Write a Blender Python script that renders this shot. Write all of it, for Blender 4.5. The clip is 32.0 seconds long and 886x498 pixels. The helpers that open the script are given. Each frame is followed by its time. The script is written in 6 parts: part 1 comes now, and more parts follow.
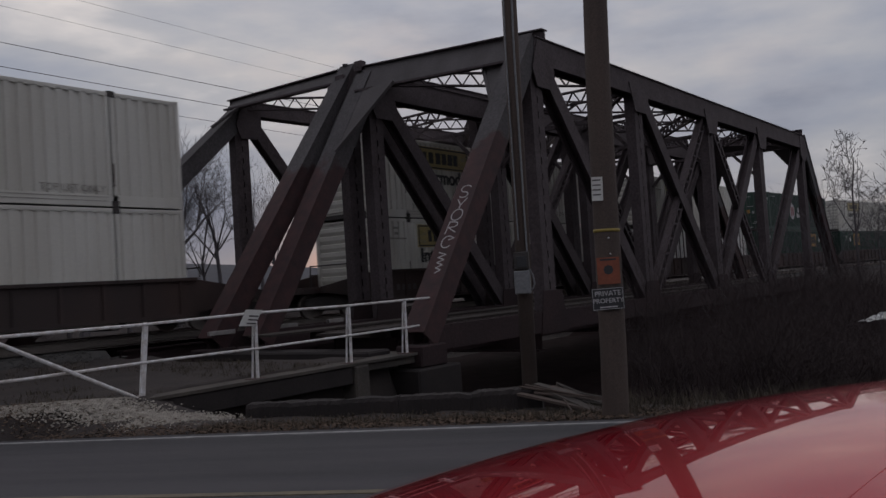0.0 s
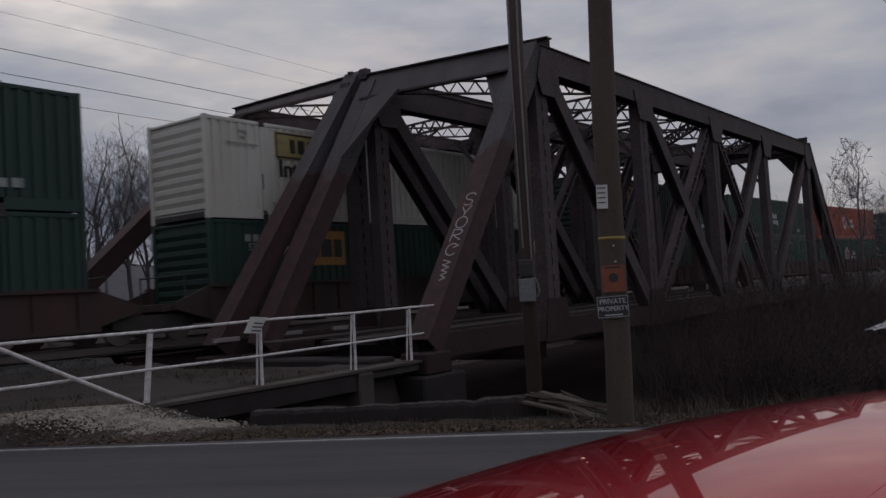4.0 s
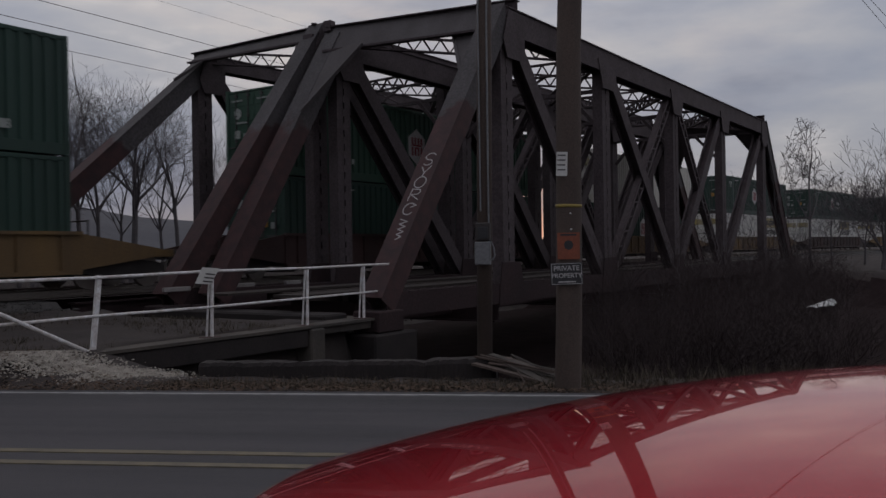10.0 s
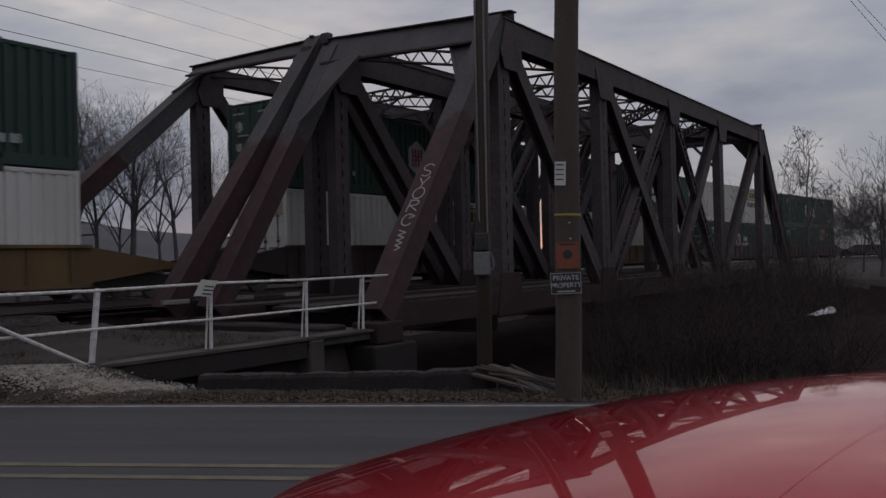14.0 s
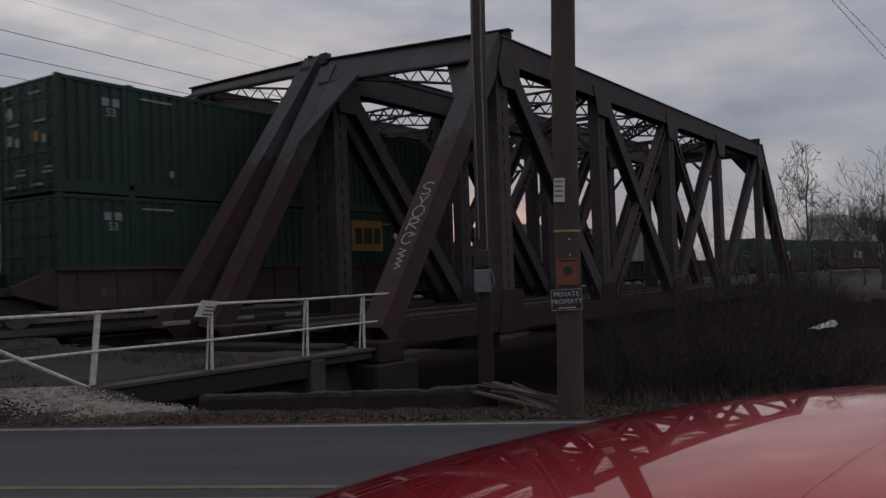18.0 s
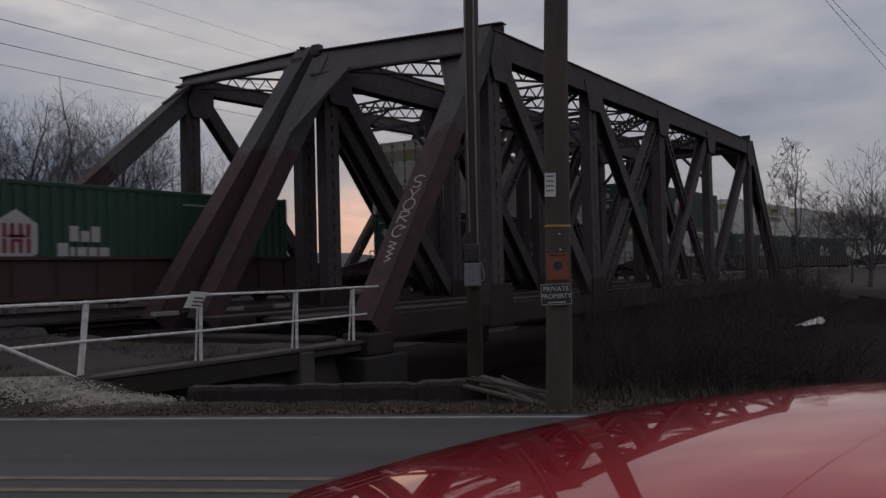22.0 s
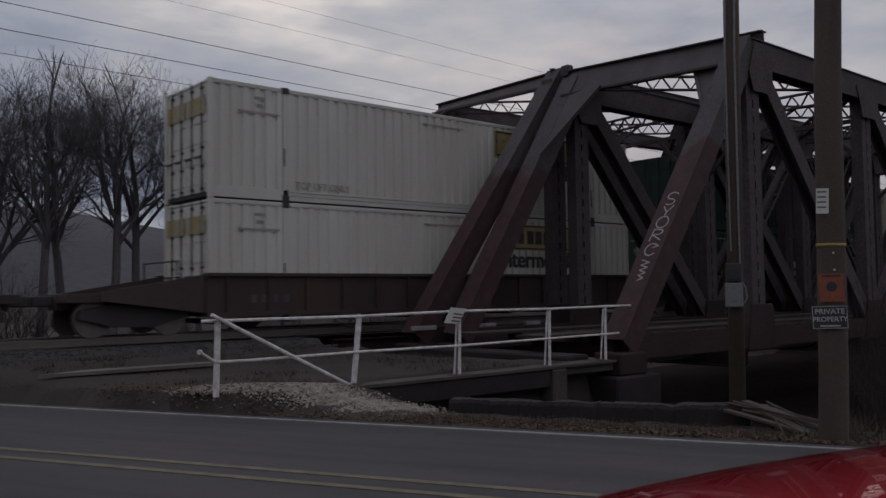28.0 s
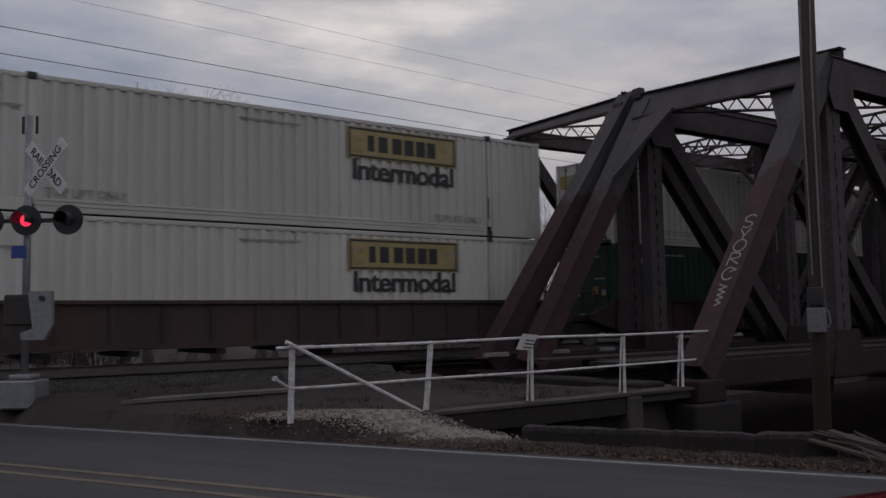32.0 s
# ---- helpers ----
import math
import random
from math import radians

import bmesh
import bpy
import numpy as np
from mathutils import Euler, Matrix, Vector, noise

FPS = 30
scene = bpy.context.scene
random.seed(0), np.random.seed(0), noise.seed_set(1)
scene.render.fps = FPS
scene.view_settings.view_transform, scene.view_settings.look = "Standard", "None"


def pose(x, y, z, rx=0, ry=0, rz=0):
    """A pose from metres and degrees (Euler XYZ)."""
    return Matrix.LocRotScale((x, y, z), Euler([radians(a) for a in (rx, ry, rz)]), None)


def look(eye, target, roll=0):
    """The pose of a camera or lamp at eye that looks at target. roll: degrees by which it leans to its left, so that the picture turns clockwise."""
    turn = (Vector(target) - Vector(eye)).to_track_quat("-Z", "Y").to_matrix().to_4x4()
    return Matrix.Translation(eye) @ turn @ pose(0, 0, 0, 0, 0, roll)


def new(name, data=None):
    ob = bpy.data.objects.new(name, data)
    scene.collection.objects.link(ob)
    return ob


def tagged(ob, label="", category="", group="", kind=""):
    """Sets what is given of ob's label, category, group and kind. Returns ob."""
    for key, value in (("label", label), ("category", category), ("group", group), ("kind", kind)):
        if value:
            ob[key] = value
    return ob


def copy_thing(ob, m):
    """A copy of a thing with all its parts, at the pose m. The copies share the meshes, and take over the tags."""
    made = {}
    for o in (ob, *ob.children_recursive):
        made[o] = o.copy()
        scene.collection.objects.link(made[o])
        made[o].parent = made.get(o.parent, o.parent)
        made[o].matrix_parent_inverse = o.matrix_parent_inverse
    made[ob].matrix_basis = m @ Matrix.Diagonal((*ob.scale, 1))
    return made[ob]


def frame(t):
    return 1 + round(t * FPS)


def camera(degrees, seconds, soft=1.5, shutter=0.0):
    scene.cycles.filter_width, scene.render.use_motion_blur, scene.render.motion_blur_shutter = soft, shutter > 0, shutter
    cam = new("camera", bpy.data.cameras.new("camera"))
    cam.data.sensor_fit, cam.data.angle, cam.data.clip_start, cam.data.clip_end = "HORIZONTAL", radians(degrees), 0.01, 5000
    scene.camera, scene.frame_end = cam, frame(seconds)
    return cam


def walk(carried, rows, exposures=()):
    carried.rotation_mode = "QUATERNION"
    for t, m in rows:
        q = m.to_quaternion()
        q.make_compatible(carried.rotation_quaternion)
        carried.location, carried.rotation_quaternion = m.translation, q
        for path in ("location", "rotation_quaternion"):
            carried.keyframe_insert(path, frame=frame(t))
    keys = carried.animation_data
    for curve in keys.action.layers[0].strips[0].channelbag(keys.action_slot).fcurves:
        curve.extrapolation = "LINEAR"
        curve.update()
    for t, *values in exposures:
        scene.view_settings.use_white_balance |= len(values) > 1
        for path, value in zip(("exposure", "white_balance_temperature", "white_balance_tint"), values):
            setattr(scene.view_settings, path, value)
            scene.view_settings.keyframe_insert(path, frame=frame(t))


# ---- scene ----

# ---------- camera and its way ----------
FOV = 54.45
PATH = [  # seconds, x, y, z, yaw, pitch, roll
    (0, 0.053, -0.011, 1.795, -53.63, 2.24, 3.70),
    (0.5, 0.057, -0.010, 1.798, -53.52, 2.33, 3.71),
    (1, 0.049, -0.010, 1.798, -53.62, 2.45, 3.67),
    (1.5, 0.050, -0.006, 1.799, -53.54, 2.51, 3.67),
    (2, 0.047, -0.012, 1.798, -53.43, 2.60, 3.61),
    (2.5, 0.039, -0.011, 1.797, -53.49, 2.65, 3.62),
    (4.5, 0.052, -0.009, 1.797, -53.31, 2.77, 3.59),
    (5, 0.044, -0.014, 1.796, -53.35, 2.63, 3.52),
    (5.5, 0.054, -0.008, 1.804, -53.76, 1.09, 3.36),
    (6, 0.050, -0.006, 1.797, -55.24, -0.21, 2.82),
    (6.5, 0.041, -0.005, 1.797, -54.96, -0.59, 2.57),
    (7, 0.039, 0.000, 1.802, -54.38, -0.50, 0.82),
    (7.5, 0.050, 0.017, 1.802, -54.89, -1.09, -0.49),
    (8, 0.054, 0.014, 1.798, -55.14, -0.41, 0.26),
    (8.5, 0.057, 0.010, 1.798, -55.38, -0.12, 0.64),
    (9, 0.058, 0.012, 1.798, -55.68, 0.06, 0.71),
    (9.5, 0.054, 0.007, 1.799, -56.11, 0.12, 0.87),
    (10, 0.058, 0.009, 1.803, -56.33, -0.03, 0.94),
    (10.5, 0.064, 0.017, 1.798, -56.36, 0.12, 0.89),
    (11, 0.069, 0.018, 1.797, -56.48, 0.41, 1.06),
    (11.5, 0.061, 0.011, 1.797, -56.78, 0.21, 1.21),
    (12, 0.061, 0.014, 1.794, -56.65, 0.38, 1.37),
    (12.5, 0.062, 0.016, 1.794, -56.54, 0.58, 1.56),
    (13, 0.062, 0.011, 1.797, -56.46, 0.49, 1.42),
    (13.5, 0.055, 0.009, 1.796, -56.40, 0.59, 1.44),
    (14, 0.062, 0.015, 1.796, -56.41, 0.70, 1.36),
    (14.5, 0.050, 0.013, 1.798, -56.40, 0.83, 1.19),
    (16.5, 0.050, 0.003, 1.800, -56.29, 1.46, 1.68),
    (17, 0.057, 0.010, 1.797, -56.23, 1.63, 1.81),
    (17.5, 0.063, 0.016, 1.795, -56.30, 1.79, 1.99),
    (18, 0.062, 0.008, 1.795, -56.36, 1.89, 2.03),
    (18.5, 0.064, 0.011, 1.798, -56.44, 1.82, 2.05),
    (19, 0.059, 0.007, 1.797, -56.53, 1.65, 2.02),
    (19.5, 0.056, 0.004, 1.799, -56.59, 1.74, 2.05),
    (20, 0.065, 0.007, 1.799, -56.41, 1.91, 1.87),
    (20.5, 0.058, 0.013, 1.801, -56.41, 1.99, 1.73),
    (21, 0.054, 0.009, 1.796, -56.51, 2.07, 1.73),
    (21.5, 0.058, 0.011, 1.798, -56.59, 1.98, 1.56),
    (22, 0.055, 0.010, 1.800, -57.04, 1.41, 1.45),
    (22.5, 0.053, 0.009, 1.796, -58.34, 0.82, 1.39),
    (23, 0.052, 0.014, 1.800, -59.15, 1.38, 0.65),
    (23.5, 0.034, 0.009, 1.812, -57.73, 1.37, 0.80),
    (24, -0.020, -0.007, 1.816, -56.01, 2.16, 1.36),
    (24.5, -0.087, -0.018, 1.812, -53.55, 2.69, 0.99),
    (25, -0.142, -0.013, 1.807, -50.53, 3.01, 1.25),
    (25.5, -0.171, 0.006, 1.814, -48.05, 3.53, 1.12),
    (27.5, -0.175, -0.010, 1.809, -42.20, 3.49, 1.14),
    (28, -0.179, -0.005, 1.811, -40.86, 2.92, 0.80),
    (28.5, -0.183, -0.013, 1.810, -39.64, 3.02, 0.97),
    (29, -0.190, -0.016, 1.803, -38.28, 3.40, 1.14),
    (29.5, -0.191, -0.018, 1.801, -37.62, 3.65, 1.14),
    (30, -0.182, -0.017, 1.809, -37.60, 3.85, 1.03),
    (30.5, -0.173, -0.007, 1.808, -37.22, 4.30, 0.81),
    (31, -0.169, -0.007, 1.811, -36.65, 4.55, 0.75),
    (31.5, -0.169, -0.004, 1.812, -36.12, 4.69, 0.98),
    (32, -0.158, -0.018, 1.814, -36.02, 4.73, 1.04)
]
cam = camera(FOV, 32.0, soft=1.5, shutter=0.15)
walk(cam, [(t, pose(x, y, z, 90 + p, r, w)) for t, x, y, z, w, p, r in PATH])

# ---------- plan (metres; x along the tracks, y across them) ----------
RN = Vector((0.897, 0.441, 0)).normalized()    # across the road, away from the camera
RD = Vector((RN.y, -RN.x, 0))                  # along the road
RAIL_Z = 0.92
ROAD_Z = 0.2
SPEED = 17.49
TRACK_FAR, TRACK_NEAR = 20.3, 14.05


CURVE_X, CURVE_R = 45.0, 435.0                 # the line bends towards the road beyond the bridges


def along(s, y, z=0.0):
    """The point s metres along a line beside the tracks that lies at y where they are straight."""
    if s <= CURVE_X:
        return Vector((s, y, z))
    a = min(0.6, (s - CURVE_X) / CURVE_R)
    rest = max(0.0, s - CURVE_X - 0.6 * CURVE_R)
    r = CURVE_R - TRACK_FAR + y
    return Vector((CURVE_X + r * math.sin(a) + rest * math.cos(a), TRACK_FAR - CURVE_R + r * math.cos(a) - rest * math.sin(a), z))


def road(s, n, z=0.0):
    return RD * s + RN * n + Vector((0, 0, z))


# ---------- light ----------
world = bpy.data.worlds.new("overcast_dusk")
scene.world = world
world.use_nodes = True
wn, wl = world.node_tree.nodes, world.node_tree.links
wn.clear()


def wnode(kind, **kw):
    n = wn.new(kind)
    for k, val in kw.items():
        if k == "op":
            n.operation = val
        elif k == "blend":
            n.blend_type = val
        else:
            n.inputs[int(k[1:])].default_value = val
    return n


def world_ramp(stops):
    r = wn.new("ShaderNodeValToRGB")
    el = r.color_ramp.elements
    while len(el) < len(stops):
        el.new(0.5)
    for e, (p, c) in zip(el, stops):
        e.position, e.color = p, (*c, 1)
    return r


sun_dir = Vector((0.82, 0.572, 0.05)).normalized()
sky = wn.new("ShaderNodeTexSky")
sky.sky_type = "NISHITA"
sky.sun_disc = False
sky.sun_elevation = radians(3)
sky.sun_rotation = math.atan2(sun_dir.x, sun_dir.y)
coord = wn.new("ShaderNodeTexCoord")
sep = wn.new("ShaderNodeSeparateXYZ")
wl.new(coord.outputs["Generated"], sep.inputs[0])
# grey cover: darker near the horizon, lighter overhead
cover = world_ramp([(0.0, (0.29, 0.297, 0.325)), (0.12, (0.32, 0.338, 0.39)), (0.3, (0.405, 0.413, 0.455)), (1.0, (0.52, 0.523, 0.568))])
wl.new(sep.outputs[2], cover.inputs[0])
# banks of cloud, drawn out sideways
squash = wnode("ShaderNodeVectorMath", op="MULTIPLY", i1=(1.0, 1.0, 3.2))
wl.new(coord.outputs["Generated"], squash.inputs[0])
bank = wn.new("ShaderNodeTexNoise")
bank.inputs["Scale"].default_value, bank.inputs["Detail"].default_value, bank.inputs["Roughness"].default_value = 3.1, 7, 0.52
wl.new(squash.outputs[0], bank.inputs["Vector"])
bank_ramp = world_ramp([(0.3, (0.55, 0.6, 0.72)), (0.45, (0.86, 0.89, 0.96)), (0.58, (1.14, 1.11, 1.08)), (0.7, (1.8, 1.64, 1.46))])
wl.new(bank.outputs[0], bank_ramp.inputs[0])
clouds = wnode("ShaderNodeMixRGB", blend="MULTIPLY", i0=1.0)
wl.new(cover.outputs[0], clouds.inputs[1])
wl.new(bank_ramp.outputs[0], clouds.inputs[2])
# heavier, bluer cover low down beyond the tracks
heavy_dir = wnode("ShaderNodeVectorMath", op="DOT_PRODUCT", i1=(math.sin(radians(31)), math.cos(radians(31)), 0.0))
wl.new(coord.outputs["Generated"], heavy_dir.inputs[0])
heavy = world_ramp([(0.0, (1, 1, 1)), (0.93, (1, 1, 1)), (0.985, (0.66, 0.72, 0.81))])
wl.new(heavy_dir.outputs["Value"], heavy.inputs[0])
heavy_low = world_ramp([(0.0, (1, 1, 1)), (0.14, (1, 1, 1)), (0.26, (0.0, 0.0, 0.0))])
wl.new(sep.outputs[2], heavy_low.inputs[0])
weighed = wnode("ShaderNodeMixRGB", blend="MULTIPLY")
wl.new(heavy_low.outputs[0], weighed.inputs[0])
wl.new(clouds.outputs[0], weighed.inputs[1])
wl.new(heavy.outputs[0], weighed.inputs[2])
# last daylight behind the cover, where the sun has gone down
toward = wnode("ShaderNodeVectorMath", op="DOT_PRODUCT", i1=tuple(Vector((sun_dir.x, sun_dir.y, 0.0)).normalized()))
wl.new(coord.outputs["Generated"], toward.inputs[0])
glow = world_ramp([(0.0, (0, 0, 0)), (0.965, (0.0, 0.0, 0.0)), (0.985, (0.05, 0.045, 0.03)), (0.9965, (0.2, 0.155, 0.11))])
wl.new(toward.outputs["Value"], glow.inputs[0])
low = world_ramp([(0.0, (2.2, 1.1, 0.5)), (0.06, (2.5, 1.35, 0.7)), (0.095, (0.7, 0.55, 0.45)), (0.13, (0.05, 0.08, 0.12)), (0.4, (0.1, 0.1, 0.1))])
wl.new(sep.outputs[2], low.inputs[0])
streak_ramp = world_ramp([(0.35, (0.45, 0.5, 0.6)), (0.52, (1.0, 1.0, 1.0)), (0.65, (1.7, 1.5, 1.3))])
streaks = wn.new("ShaderNodeTexNoise")
streaks.inputs["Scale"].default_value, streaks.inputs["Detail"].default_value = 9.0, 6
wl.new(squash.outputs[0], streaks.inputs["Vector"])
wl.new(streaks.outputs[0], streak_ramp.inputs[0])
glow_streaks = wnode("ShaderNodeMixRGB", blend="MULTIPLY", i0=1.0)
wl.new(low.outputs[0], glow_streaks.inputs[1])
wl.new(streak_ramp.outputs[0], glow_streaks.inputs[2])
glow_low = wnode("ShaderNodeMixRGB", blend="MULTIPLY", i0=1.0)
wl.new(glow.outputs[0], glow_low.inputs[1])
wl.new(glow_streaks.outputs[0], glow_low.inputs[2])
# thin places in the cover, high over the same quarter of the sky
thin_side = world_ramp([(0.0, (0, 0, 0)), (0.86, (0.0, 0.0, 0.0)), (0.95, (0.05, 0.045, 0.037)), (1.0, (0.12, 0.105, 0.084))])
wl.new(toward.outputs["Value"], thin_side.inputs[0])
thin_high = world_ramp([(0.0, (0, 0, 0)), (0.14, (0.15, 0.15, 0.15)), (0.24, (1.5, 1.42, 1.32)), (0.33, (1.0, 1.0, 1.0)), (0.5, (0.1, 0.1, 0.1))])
wl.new(sep.outputs[2], thin_high.inputs[0])
thin_mix = wnode("ShaderNodeMixRGB", blend="MULTIPLY", i0=1.0)
wl.new(thin_side.outputs[0], thin_mix.inputs[1])
wl.new(thin_high.outputs[0], thin_mix.inputs[2])
thin_cover = wnode("ShaderNodeMixRGB", blend="MULTIPLY", i0=1.0)
wl.new(thin_mix.outputs[0], thin_cover.inputs[1])
wl.new(streak_ramp.outputs[0], thin_cover.inputs[2])
lit_low = wnode("ShaderNodeMixRGB", blend="ADD", i0=1.0)
wl.new(glow_low.outputs[0], lit_low.inputs[1])
wl.new(thin_cover.outputs[0], lit_low.inputs[2])
lit = wnode("ShaderNodeMixRGB", blend="ADD", i0=1.0)
wl.new(weighed.outputs[0], lit.inputs[1])
wl.new(lit_low.outputs[0], lit.inputs[2])
bg_cloud = wn.new("ShaderNodeBackground")
bg_cloud.inputs[1].default_value = 1.0
wl.new(lit.outputs[0], bg_cloud.inputs[0])
bg_sky = wn.new("ShaderNodeBackground")
bg_sky.inputs[1].default_value = 0.06
wl.new(sky.outputs[0], bg_sky.inputs[0])
both = wn.new("ShaderNodeMixShader")
both.inputs[0].default_value = 0.93
wl.new(bg_sky.outputs[0], both.inputs[1])
wl.new(bg_cloud.outputs[0], both.inputs[2])
wout = wn.new("ShaderNodeOutputWorld")
wl.new(both.outputs[0], wout.inputs[0])

sun = new("sun", bpy.data.lights.new("sun", "SUN"))
sun.data.energy, sun.data.angle, sun.data.color = 0.3, radians(120), (1.0, 0.78, 0.56)
sun.matrix_world = look((0, 0, 0), tuple(-sun_dir))

# ---------- materials ----------


def mat(name, base, rough=0.7, metal=0.0, dirt=None, scale=3.0, amount=0.5, fine=40.0, bump=0.3, coat=0.0, hue=0.0, streak=False, spread=0.25, grain=0.5):
    """A surface with stains at one scale and grain at another."""
    m = bpy.data.materials.new(name)
    m.use_nodes = True
    n, l = m.node_tree.nodes, m.node_tree.links
    b = n["Principled BSDF"]
    b.inputs["Roughness"].default_value, b.inputs["Metallic"].default_value = rough, metal
    if coat:
        b.inputs["Coat Weight"].default_value, b.inputs["Coat Roughness"].default_value = coat, 0.02
        b.inputs["Coat IOR"].default_value, b.inputs["Specular IOR Level"].default_value = 1.45, 0.1
    tc = n.new("ShaderNodeTexCoord")
    src = tc.outputs["Object"]
    if streak:
        mp = n.new("ShaderNodeMapping")
        mp.inputs["Scale"].default_value = (1.0, 1.0, 0.18)
        l.new(src, mp.inputs[0])
        src = mp.outputs[0]
    big, small = n.new("ShaderNodeTexNoise"), n.new("ShaderNodeTexNoise")
    big.inputs["Scale"].default_value, big.inputs["Detail"].default_value = scale, 5
    small.inputs["Scale"].default_value, small.inputs["Detail"].default_value = fine, 3
    l.new(src, big.inputs["Vector"])
    l.new(tc.outputs["Object"], small.inputs["Vector"])
    rp = n.new("ShaderNodeValToRGB")
    rp.color_ramp.elements[0].position, rp.color_ramp.elements[1].position = 0.5 - spread, 0.5 + spread
    dirt = dirt or tuple(c * 0.55 for c in base)
    rp.color_ramp.elements[0].color = (*[c * (1 - amount) + d * amount for c, d in zip(base, dirt)], 1)
    rp.color_ramp.elements[1].color = (*base, 1)
    l.new(big.outputs[0], rp.inputs[0])
    mx = n.new("ShaderNodeMixRGB")
    mx.blend_type = "MULTIPLY"
    mx.inputs[0].default_value = grain
    rs = n.new("ShaderNodeValToRGB")
    rs.color_ramp.elements[0].position, rs.color_ramp.elements[1].position = 0.3, 0.7
    rs.color_ramp.elements[0].color, rs.color_ramp.elements[1].color = (0.6, 0.6, 0.6, 1), (1.25, 1.25, 1.25, 1)
    l.new(small.outputs[0], rs.inputs[0])
    l.new(rp.outputs[0], mx.inputs[1])
    l.new(rs.outputs[0], mx.inputs[2])
    if hue:
        oi = n.new("ShaderNodeObjectInfo")
        hs = n.new("ShaderNodeHueSaturation")
        mr = n.new("ShaderNodeMapRange")
        mr.inputs[3].default_value, mr.inputs[4].default_value = 1 - hue, 1 + hue
        l.new(oi.outputs["Random"], mr.inputs[0])
        l.new(mr.outputs[0], hs.inputs["Value"])
        l.new(mx.outputs[0], hs.inputs["Color"])
        l.new(hs.outputs[0], b.inputs["Base Color"])
    else:
        l.new(mx.outputs[0], b.inputs["Base Color"])
    if bump:
        bp = n.new("ShaderNodeBump")
        bp.inputs["Strength"].default_value, bp.inputs["Distance"].default_value = bump, 0.01
        l.new(small.outputs[0], bp.inputs["Height"])
        l.new(bp.outputs[0], b.inputs["Normal"])
    return m


M_STEEL = mat("rusted_bridge_steel", (0.082, 0.064, 0.068), 0.85, 0.0, (0.05, 0.035, 0.038), 1.6, 0.9, 14, 0.6, grain=0.8)
def two_coats(name, level):
    """Weathered grey paint that has come off below an uneven line, with rust under it."""
    m = mat(name, (0.08, 0.072, 0.075), 0.8, 0.0, (0.045, 0.038, 0.04), 1.3, 0.9, 14, 0.5, streak=True, grain=0.8)
    n, l = m.node_tree.nodes, m.node_tree.links
    b = n["Principled BSDF"]
    paint = b.inputs["Base Color"].links[0].from_socket
    tc, sep, nz = n.new("ShaderNodeTexCoord"), n.new("ShaderNodeSeparateXYZ"), n.new("ShaderNodeTexNoise")
    l.new(tc.outputs["Object"], sep.inputs[0])
    nz.inputs["Scale"].default_value, nz.inputs["Detail"].default_value = 1.1, 8
    l.new(tc.outputs["Object"], nz.inputs["Vector"])
    high, add, mix = n.new("ShaderNodeMapRange"), n.new("ShaderNodeMath"), n.new("ShaderNodeMixRGB")
    high.inputs[1].default_value, high.inputs[2].default_value = level - 0.9, level + 0.9
    l.new(sep.outputs[2], high.inputs[0])
    add.operation = "ADD"
    l.new(high.outputs[0], add.inputs[0])
    l.new(nz.outputs[0], add.inputs[1])
    edge = n.new("ShaderNodeMapRange")
    edge.inputs[1].default_value, edge.inputs[2].default_value = 0.95, 1.05
    l.new(add.outputs[0], edge.inputs[0])
    rust, rr = n.new("ShaderNodeTexNoise"), n.new("ShaderNodeValToRGB")
    rust.inputs["Scale"].default_value, rust.inputs["Detail"].default_value = 3.5, 7
    l.new(tc.outputs["Object"], rust.inputs["Vector"])
    rr.color_ramp.elements[0].position, rr.color_ramp.elements[1].position = 0.3, 0.7
    rr.color_ramp.elements[0].color, rr.color_ramp.elements[1].color = (0.034, 0.018, 0.019, 1), (0.062, 0.026, 0.026, 1)
    l.new(rust.outputs[0], rr.inputs[0])
    l.new(edge.outputs[0], mix.inputs[0])
    l.new(rr.outputs[0], mix.inputs[1])
    l.new(paint, mix.inputs[2])
    l.new(mix.outputs[0], b.inputs["Base Color"])
    return m


# maroon rust, with the shade low in the bridges put into its colour
M_RUST_SHADE = mat("rust_with_shade", (0.036, 0.018, 0.019), 0.95, 0.0, (0.02, 0.011, 0.012), 1.2, 0.9, 16, 0.6, grain=0.8)
M_ENDPOST = two_coats("end_post_steel", 5.2)
M_RUST = mat("red_rust_steel", (0.065, 0.024, 0.021), 0.8, 0.0, (0.034, 0.02, 0.019), 1.5, 0.8, 30, 0.4)
M_GREYSTEEL = mat("weathered_grey_paint_steel", (0.085, 0.075, 0.077), 0.75, 0.0, (0.045, 0.036, 0.037), 1.3, 0.9, 25, 0.3, streak=True)
M_ASPHALT = mat("asphalt", (0.057, 0.052, 0.06), 0.8, 0, (0.034, 0.034, 0.038), 0.35, 0.8, 90, 0.6)


